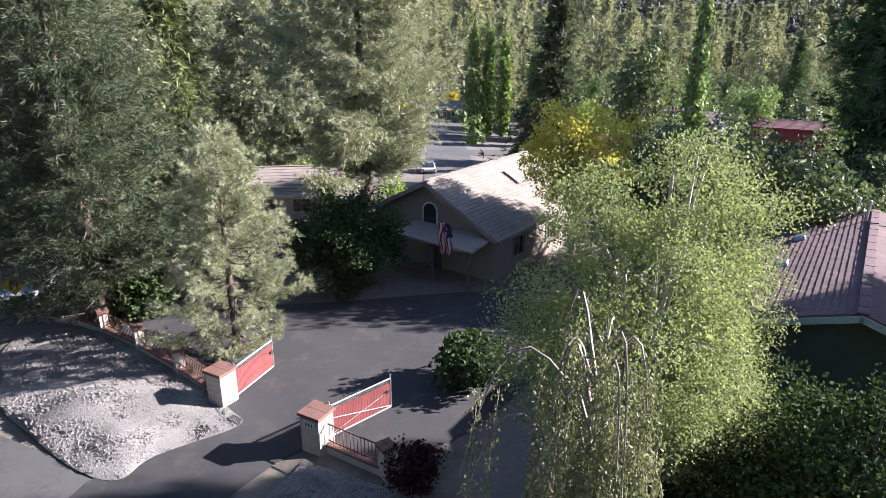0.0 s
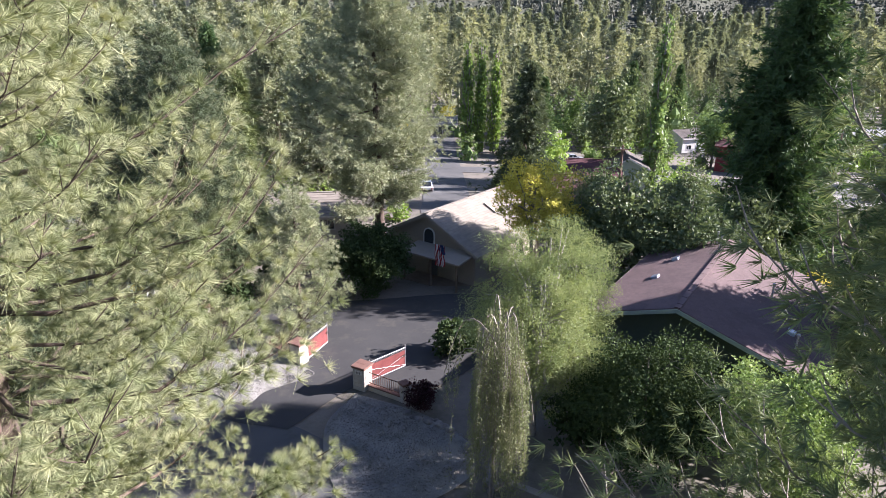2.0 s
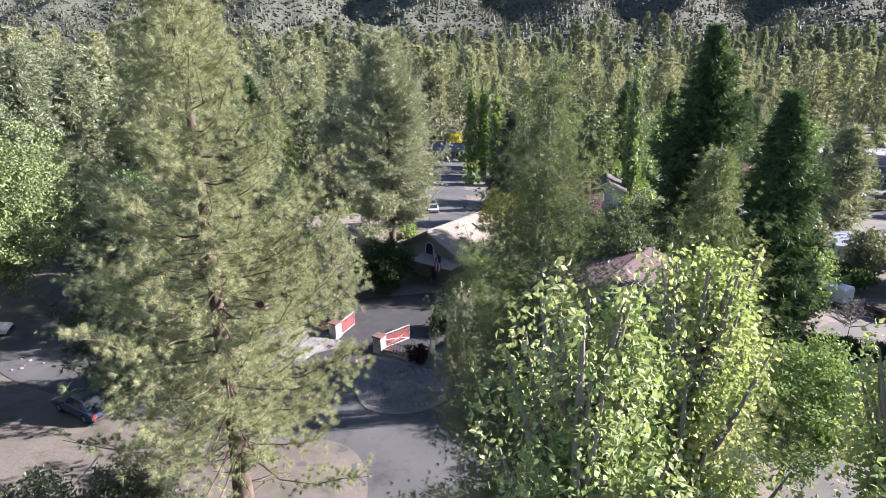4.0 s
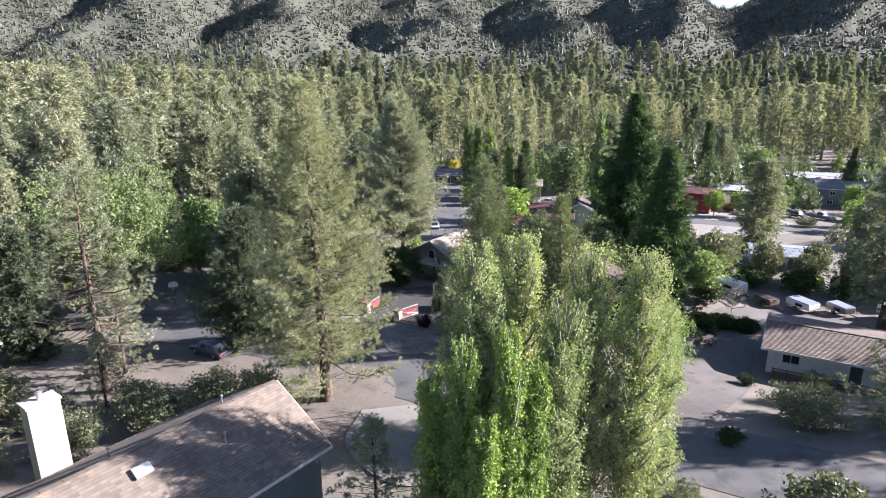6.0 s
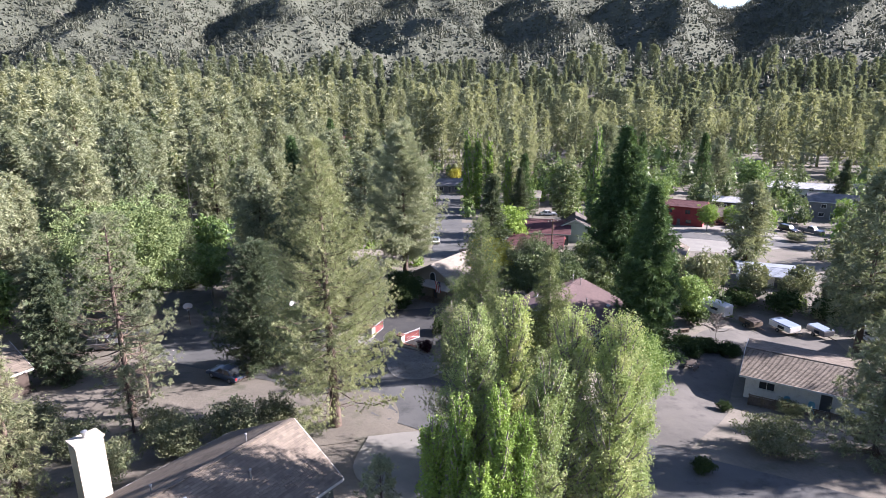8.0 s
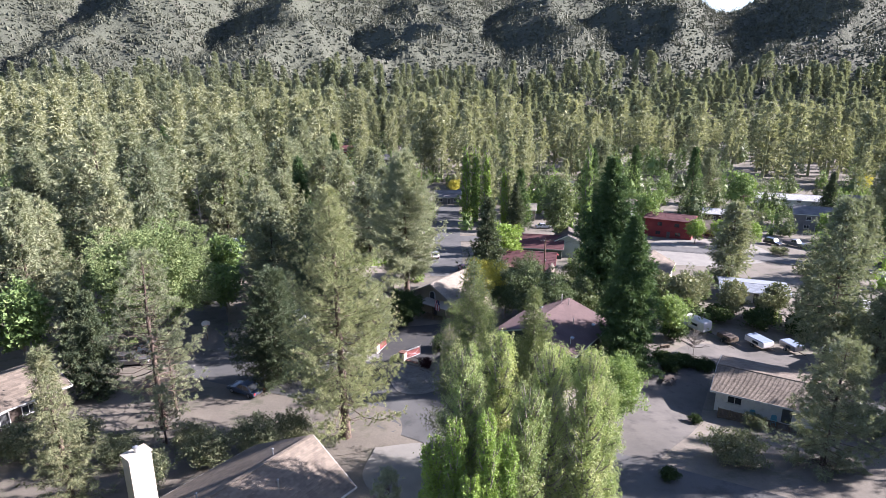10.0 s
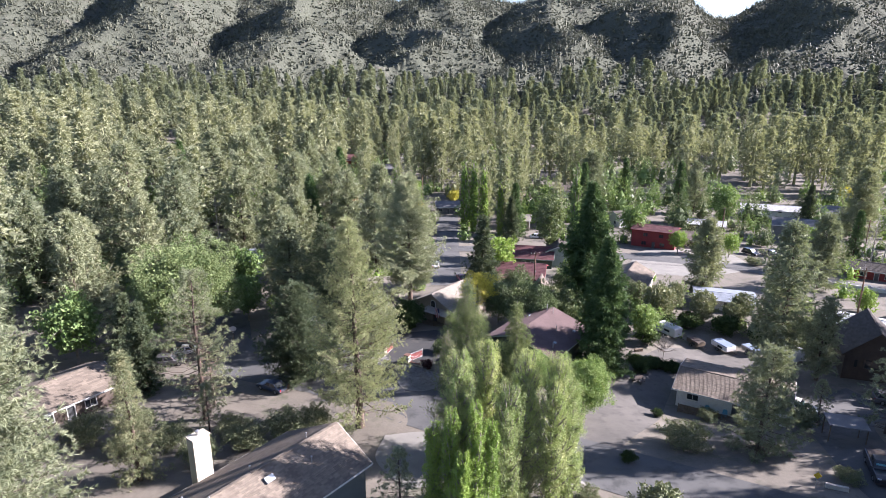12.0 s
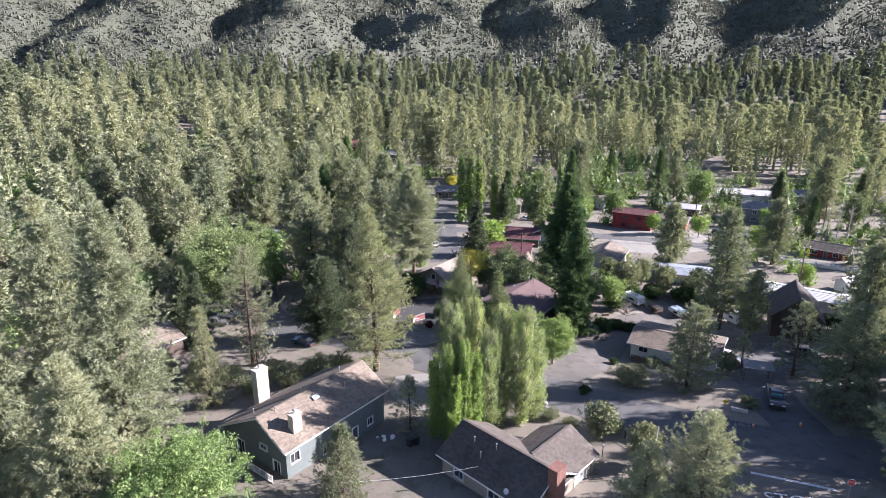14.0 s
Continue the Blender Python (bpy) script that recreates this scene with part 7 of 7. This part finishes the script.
# curve and speed sign
sign = thing("road_sign", "yellow curve sign above a 20 MPH plate on a post", "road sign", at_ground(-16.1, 11.6, 12))
part("post", boxed((0, 0.04, 1.0, 0.06, 0.05, 2.4)), M["metal"], sign)
d = part("diamond_plate", prism([(0, -0.54), (0.54, 0), (0, 0.54), (-0.54, 0)], 0.015), M["yellow_sign"], sign, at=Matrix.Translation((0, 0, 1.85)))
part("arrow", boxed((-0.12, -0.014, -0.06, 0.08, 0.008, 0.36), (0.02, -0.014, 0.12, 0.36, 0.008, 0.08), (0.16, -0.014, 0.02, 0.08, 0.008, 0.22)), M["sign_black"], d)
sp = part("speed_plate", boxed((0, 0, 0, 0.62, 0.015, 0.58), bevel=0.004), M["yellow_sign"], sign, at=Matrix.Translation((0, 0, 1.0)))
lettering("digits", "20", 0.42, M["sign_black"], sp, Matrix.Translation((0, -0.012, 0.08)) @ UPRIGHT)
lettering("letters", "MPH", 0.18, M["sign_black"], sp, Matrix.Translation((0, -0.012, -0.19)) @ UPRIGHT)

# junction: stop line, lettering, stop sign
a, b = Vector((40.3, -45.1, 0)), Vector((47.9, -48.3, 0))
n = 12
side = (b - a).normalized().cross(Vector((0, 0, 1))) * 0.2
line_v = [(p.x + e * side.x, p.y + e * side.y, land_z(p.x, p.y) + 0.05) for p in (a.lerp(b, i / n) for i in range(n + 1)) for e in (-1, 1)]
tagged(new("stop_line", np_mesh("stop_line", line_v, [(2 * i, 2 * i + 2, 2 * i + 3, 2 * i + 1) for i in range(n)], [M["line_paint"]])), "worn white stop line across the lane", "road marking", kind="structure")
mark = lettering("stop_marking", "STOP", 2.3, M["line_paint"], None, Matrix.Translation((42.3, -50.1, land_z(42.3, -50.1) + 0.055)) @ Matrix.Rotation(radians(-12), 4, "Z") @ Matrix.Rotation(0.055, 4, "X"), 0.002)
tagged(mark, "worn white STOP lettering painted on asphalt", "road marking", kind="structure")
stop = thing("stop_sign", "red octagonal stop sign on a steel post", "stop sign", at_ground(48.3, -49.6, -14))
part("post", boxed((0, 0.04, 1.0, 0.06, 0.05, 2.4)), M["metal"], stop)
plate = part("plate", prism([(0.40 * math.cos(math.pi / 8 + k * math.pi / 4), 0.40 * math.sin(math.pi / 8 + k * math.pi / 4)) for k in range(8)], 0.012), M["white"], stop, at=Matrix.Translation((0, 0, 2.0)))
part("face", prism([(0.37 * math.cos(math.pi / 8 + k * math.pi / 4), 0.37 * math.sin(math.pi / 8 + k * math.pi / 4)) for k in range(8)], 0.012), M["stop_red"], plate, "red face", at=Matrix.Translation((0, -0.006, 0)))
lettering("letters", "STOP", 0.27, M["white"], plate, Matrix.Translation((0, -0.018, 0)) @ UPRIGHT)
dia = thing("diamond_sign", "small yellow diamond sign beside the lane", "road sign", at_ground(43.8, -30.6, -18))
part("post", boxed((0, 0.03, 0.6, 0.05, 0.04, 1.4)), M["metal"], dia)
part("diamond_plate", prism([(0, -0.4), (0.4, 0), (0, 0.4), (-0.4, 0)], 0.015), M["yellow_sign"], dia, at=Matrix.Translation((0, 0, 1.1)))

# utility poles and their wires
pole_tops = []
for x, y, h, turn in ((24.6, 36.2, 9.4, 10), (-31.5, 62, 11, 25), (88, 30, 10, 5), (92, 101, 11, -20), (-2, 150, 11, 10), (128, 88, 10.5, -20)):
    p = thing("utility_pole", "brown wooden utility pole with crossarm and insulators", "utility pole", at_ground(x, y, turn), "utility poles")
    part("pole", lathe([(0.17, -0.4), (0.15, h * 0.5), (0.12, h)], 10), M["pole"], p)
    part("crossarm", boxed((0, -0.14, h - 0.45, 1.9, 0.1, 0.12), bevel=0.01), M["pole"], p)
    for u in (-0.85, -0.3, 0.85):
        part("insulator", lathe([(0.03, 0), (0.06, 0.03), (0.035, 0.08), (0.06, 0.12), (0.03, 0.17)], 8), M["white"], p, at=Matrix.Translation((u, -0.14, h - 0.38)))
    part("junction_box", boxed((0.16, -0.12, h * 0.55, 0.2, 0.16, 0.34), bevel=0.02), M["metal"], p)
    pole_tops.append([p.matrix_basis @ Vector((u, -0.14, h - 0.2)) for u in (-0.85, -0.3, 0.85)])


def wire(p, q, sag, r=0.012, mat="hood", label="thin sagging overhead cable"):
    t = np.linspace(0, 1, 17)
    pts = np.outer(1 - t, np.array(p)) + np.outer(t, np.array(q))
    pts[:, 2] -= sag * 4 * t * (1 - t)
    v, f = tubes([(pts, np.full(17, r))])
    return tagged(new("overhead_cable", np_mesh("overhead_cable", v, f, [M[mat]], smooth=True)), label, "cable", "overhead cables")


for i, j in ((1, 0), (0, 2), (2, 5), (3, 5)):
    for k in range(3):
        wire(pole_tops[i][k], pole_tops[j][k], 1.2)
wire((-11.5, -49.5, 4.9), (9.6, -48.6, 6.2), 0.7, 0.018, "white", "pale service cable slung between the houses")

# yard beside the dark-roofed house
mast = thing("white_pole", "slender white pole leaning beside the lane", "pole", at_ground(28.7, -45.9))
part("pole", rod((0, 0, -0.2), (0.55, 0.4, 6.2), 0.045, 8), M["white"], mast)
rail_fence = thing("rail_fence", "dark two-rail wooden fence along the lane", "fence", Matrix.Identity(4))
fence_line = [(28.3, -37.9), (29.6, -40.0), (30.9, -42.1), (32.2, -44.2)]
for x, y in fence_line:
    part("post", boxed((x, y, land_z(x, y) + 0.5, 0.14, 0.14, 1.2), bevel=0.01), M["hood"], rail_fence)
for (xa, ya), (xb, yb) in zip(fence_line, fence_line[1:]):
    for hgt in (0.5, 0.92):
        part("rail", rod((xa, ya, land_z(xa, ya) + hgt), (xb, yb, land_z(xb, yb) + hgt), 0.045, 6), M["hood"], rail_fence)
lamp = thing("garden_lamp", "short dark garden lamp post with a lantern", "lamp", at_ground(24.5, -42.0))
part("post", lathe([(0.06, -0.1), (0.05, 1.3), (0.08, 1.34)], 8), M["hood"], lamp)
part("lantern", lathe([(0.09, 1.34), (0.14, 1.62), (0.17, 1.64), (0.05, 1.76)], 8), M["metal"], lamp)

# planter, cones and stones by the lane
planter = thing("planter_wall", "low pale block planter wall", "wall", at_ground(45.4, -31.4, -22))
for k in range(5):
    part("block", boxed((-0.82 + 0.41 * k, 0, 0.25, 0.4, 0.3, 0.5), bevel=0.015), M["block"], planter)
for x, y in ((45.3, -35.4), (51.4, -35.2)):
    c = thing("traffic_cone", "orange plastic traffic cone", "cone", at_ground(x, y), "traffic cones")
    part("base", boxed((0, 0, 0.06, 0.4, 0.4, 0.05), bevel=0.01), M["hood"], c)
    part("cone", lathe([(0.16, 0.08), (0.04, 0.72), (0.03, 0.74)], 12), M["orange"], c)
    part("band", lathe([(0.118, 0.36), (0.092, 0.5)], 12), M["white"], c)
for k in range(24):
    boulder(44.2 + rock_rng.uniform(-2.6, 1.4), -34.6 + rock_rng.uniform(-0.7, 0.8), rock_rng.uniform(0.1, 0.24), M["stone"], "loose grey stone beside the lane", group="loose stones")
for k in range(14):
    boulder(38.6 + rock_rng.uniform(-2.4, 2.2), 6.6 + rock_rng.uniform(-0.8, 0.8), rock_rng.uniform(0.16, 0.34), M["stone"], "pale stone edging a garden bed", group="bed stones")
for k in range(22):
    boulder(-26.5 + rock_rng.uniform(-3.5, 2.5), 3.0 + rock_rng.uniform(-3, 5.5), rock_rng.uniform(0.07, 0.17), M["stone"], "loose pale stone beside the court", group="court stones")

# carport beside the truck
car_p = thing("carport", "small open carport with a flat grey roof", "carport", at_ground(53.2, -20.3, -18))
part("roof", boxed((0, 0, 2.45, 4.2, 3.0, 0.12), bevel=0.02), M["grey_wall"], car_p)
for sx in (-1, 1):
    for sy in (-1, 1):
        part("post", boxed((sx * 1.9, sy * 1.3, 1.1, 0.11, 0.11, 2.6)), M["wood"], car_p)

# cottage porch
porch = thing("porch_railing", "weathered wooden porch railing before the cottage", "railing", on_house(cottage, -1.2, -6.7))
for k in range(9):
    part("post", boxed((-4.8 + 1.2 * k, 0, 0.3, 0.1, 0.1, 1.5), bevel=0.008), M["wood"], porch)
for hgt in (0.25, 0.95):
    part("rail", boxed((0, 0, hgt, 9.8, 0.05, 0.09)), M["wood"], porch)
for k in range(64):
    part("baluster", boxed((-4.75 + 0.15 * k, 0.03, 0.6, 0.05, 0.03, 0.66)), M["wood"], porch)
deck = thing("porch_deck", "grey wooden porch deck with plank floor", "deck", on_house(cottage, -1.2, -5.75))
for k in range(10):
    part("plank", boxed((0, -0.82 + 0.18 * k, -0.12, 9.8, 0.17, 0.06)), M["wood"], deck)


def garden_chair(m):
    c = thing("garden_chair", "blue plastic garden chair on the cottage porch", "chair", m, "porch chairs")
    part("seat", boxed((0, 0, 0.38, 0.55, 0.5, 0.05), bevel=0.02), M["blue_plastic"], c)
    part("backrest", prism([(-0.27, 0.4), (0.27, 0.4), (0.3, 0.85), (0.18, 1.02), (-0.18, 1.02), (-0.3, 0.85)], 0.04), M["blue_plastic"], c, at=Matrix.Translation((0, 0.26, 0)) @ Matrix.Rotation(-0.15, 4, "X"))
    for sx in (-1, 1):
        part("armrest", boxed((sx * 0.3, 0.0, 0.6, 0.09, 0.52, 0.04), bevel=0.01), M["blue_plastic"], c)
        for sy in (-0.2, 0.2):
            part("leg", boxed((sx * 0.26, sy, 0.19, 0.05, 0.05, 0.38)), M["blue_plastic"], c)


garden_chair(on_house(cottage, -2.6, -5.5) @ Matrix.Translation((0, 0, -0.08)))
garden_chair(on_house(cottage, -0.4, -5.5) @ Matrix.Translation((0, 0, -0.08)))
table = thing("picnic_table", "dark weathered picnic table on the driveway", "table", at_ground(34.6, -2.2, 50))
for k in range(4):
    part("plank", boxed((0, -0.27 + 0.18 * k, 0.74, 1.8, 0.17, 0.05)), M["brown_wall"], table)
for sy in (-1, 1):
    part("bench", boxed((0, sy * 0.65, 0.44, 1.8, 0.26, 0.05), bevel=0.005), M["brown_wall"], table)
for sx in (-1, 1):
    part("trestle", joined(rod((sx * 0.65, -0.7, 0), (sx * 0.65, -0.2, 0.72), 0.05, 5), rod((sx * 0.65, 0.7, 0), (sx * 0.65, 0.2, 0.72), 0.05, 5), rod((sx * 0.65, -0.7, 0.4), (sx * 0.65, 0.7, 0.4), 0.04, 5)), M["brown_wall"], table)
bench = thing("wooden_bench", "brown plank bench on a gravel bed", "bench", at_ground(38.2, 9.4, 15))
part("seat", boxed((0, 0, 0.45, 1.5, 0.4, 0.06), bevel=0.01), M["wood"], bench)
for u in (-0.55, 0, 0.55):
    part("leg", boxed((u, 0, 0.2, 0.3, 0.34, 0.44), bevel=0.01), M["wood"], bench)
bare_tree(71, 3.6, 2.2, on_land(41.7, 7.6), "pollarded leafless shrub with pale twigs", 60, "dead", "bare_shrub", 0.5)
hedge = broadleaf(72, 1.5, 2.0, "broad_dark", clusters=120, per=50, leaf=0.13, bare=0.0, cluster_r=0.3, label="low clipped dark green hedge beside the drive", name="hedge", at=on_land(38.6, 3.6), category="hedge", limbs=5)
copies(hedge, [(41.0, 2.2, 0.95), (36.2, 4.6, 0.9)])

# behind the two-storey house: bins and sacks
for k, (x, y) in enumerate(((2.0, -39.6), (2.7, -39.1))):
    bin_ = thing("wheeled_bin", "black wheeled rubbish bin beside the house", "bin", at_ground(x, y, 40), "rubbish bins")
    part("body", prism([(-0.26, 0.06), (0.26, 0.06), (0.32, 1.0), (-0.32, 1.0)], 0.6), M["hood"], bin_)
    part("lid", boxed((0, 0, 1.03, 0.7, 0.66, 0.06), bevel=0.02), M["hood"], bin_)
    for sx in (-1, 1):
        part("wheel", lathe([(0.1, -0.03), (0.11, 0), (0.1, 0.03)], 10), M["tyre"], bin_, at=Matrix.Translation((sx * 0.25, 0.3, 0.11)) @ Matrix.Rotation(math.pi / 2, 4, "Y"))
for k in range(9):
    boulder(-1.6 + rock_rng.uniform(-1.2, 1.4), -38.2 + rock_rng.uniform(-0.5, 0.9), rock_rng.uniform(0.18, 0.34), M["flag_white"] if k % 3 else M["grey_wall"], "slumped pale sack beside the wall", "sack", "sack", "piled sacks")
low_wall = thing("garden_wall", "low pale concrete garden wall under the birch", "wall", at_ground(9.2, -9.8, -32))
part("wall", boxed((0, 0, 0.2, 5.0, 0.25, 0.8), bevel=0.02), M["concrete"], low_wall)
part("coping", boxed((0, 0, 0.63, 5.1, 0.34, 0.07), bevel=0.015), M["concrete"], low_wall)
ruddy = bare_tree(73, 17, 3.2, on_land(78, 452), "dead pine with rust-brown branches", 90, "rust", "dead_pine", -0.1)
broadleaf(74, 20, 9, "pink", clusters=160, per=24, leaf=0.9, bare=0.2, cluster_r=1.3, label="large pinkish tree before the woods", at=on_land(-66, 410), limbs=10)

# white wall along the far street
wall_line = [Vector((93.0, 55.2)).lerp(Vector((112.0, 41.0)), k / 6) for k in range(7)]
street_wall = thing("street_wall", "low white rendered wall along the street", "wall", Matrix.Identity(4))
for p in wall_line:
    part("pier", boxed((p.x, p.y, land_z(p.x, p.y) + 0.55, 0.4, 0.4, 1.5), bevel=0.02), M["white"], street_wall)
for p, q in zip(wall_line, wall_line[1:]):
    seg = boxed(((q - p).length / 2, 0, 0.4, (q - p).length - 0.36, 0.2, 1.0))
    part("panel", seg, M["white"], street_wall, at=along((p.x, p.y, (land_z(p.x, p.y) + land_z(q.x, q.y)) / 2), (q.x, q.y, 0)))
# balcony deck of the two-storey house
deck_a = thing("balcony", "white railed wooden balcony on the two-storey house", "balcony", on_house(house_a, -7.4, -1.2))
part("floor", boxed((-1.0, 0, 0.9, 2.0, 4.6, 0.14), bevel=0.01), M["wood"], deck_a)
for k in range(5):
    part("post", boxed((-1.92, -2.2 + 1.1 * k, 1.45, 0.09, 0.09, 1.1)), M["white"], deck_a)
for sy in (-1, 1):
    part("support", boxed((-1.8, sy * 2.1, -0.1, 0.14, 0.14, 2.0)), M["wood"], deck_a)
for hgt in (1.12, 1.96):
    part("rail", boxed((-1.92, 0, hgt, 0.06, 4.6, 0.07)), M["white"], deck_a)
for k in range(26):
    part("baluster", boxed((-1.92, -2.15 + 0.172 * k, 1.54, 0.035, 0.035, 0.8)), M["white"], deck_a)

# loose stones on the gravel
g = np.random.default_rng(9)


def pebbles(name, count, where, size, mat, label):
    pts = []
    while len(pts) < count:
        x, y = where(g)
        pts.append((x, y, land_z(x, y) + 0.09 + max(0, heap(x, y) - 0.02)))
    pts = np.array(pts)
    shape = unit(np.array([[1, 0, 0], [-1, 0, 0], [0, 1, 0], [0, -1, 0], [0, 0, 1], [0, 0, -1.0]]))
    s = size * g.uniform(0.5, 1.4, (count, 1, 1))
    v = pts[:, None] + shape[None] * s * g.uniform(0.6, 1.2, (count, 6, 1)) + g.normal(0, 0.15, (count, 6, 3)) * s
    f = np.array([[0, 2, 4], [2, 1, 4], [1, 3, 4], [3, 0, 4], [2, 0, 5], [1, 2, 5], [3, 1, 5], [0, 3, 5]])
    faces = (np.arange(count)[:, None, None] * 6 + f[None]).reshape(-1, 3)
    return tagged(new(name, np_mesh(name, v.reshape(-1, 3), faces, [mat])), label, "gravel", kind="stuff")


M["pebble"] = surface("crushed_stone", (0.132, 0.128, 0.120), (0.235, 0.227, 0.213), 2, 18, 0.95, bump=0.3, island=0.3)


def left_bed(g):
    while True:
        x, y = g.uniform(-14.4, -2.3), g.uniform(-1.7, 9.3)
        if inside([(-12.6, 5.0), (-11.2, 2.6), (-8.8, 0.5), (-6.5, -1.2), (-5.0, -1.7), (-4.4, -0.6), (-2.3, 1.0), (-2.9, 2.0), (-4.6, 3.7), (-6.3, 5.2), (-8.9, 7.4), (-12, 9.3), (-14.4, 9.2), (-14.2, 7.2)], x, y):
            return x, y


def right_bed(g):
    while True:
        x, y = g.uniform(-0.9, 6.2), g.uniform(-9, -0.9)
        if inside([(0.2, -0.9), (2.8, -2.2), (4.6, -3.6), (6.2, -6.4), (3.6, -9.0), (0.4, -8.4), (-0.9, -4.0)], x, y):
            return x, y


pebbles("gravel_stones", 9000, left_bed, 0.034, M["pebble"], "loose pale crushed stone on the bed")
pebbles("gravel_stones", 5200, right_bed, 0.032, M["pebble"], "loose grey crushed stone on the verge")
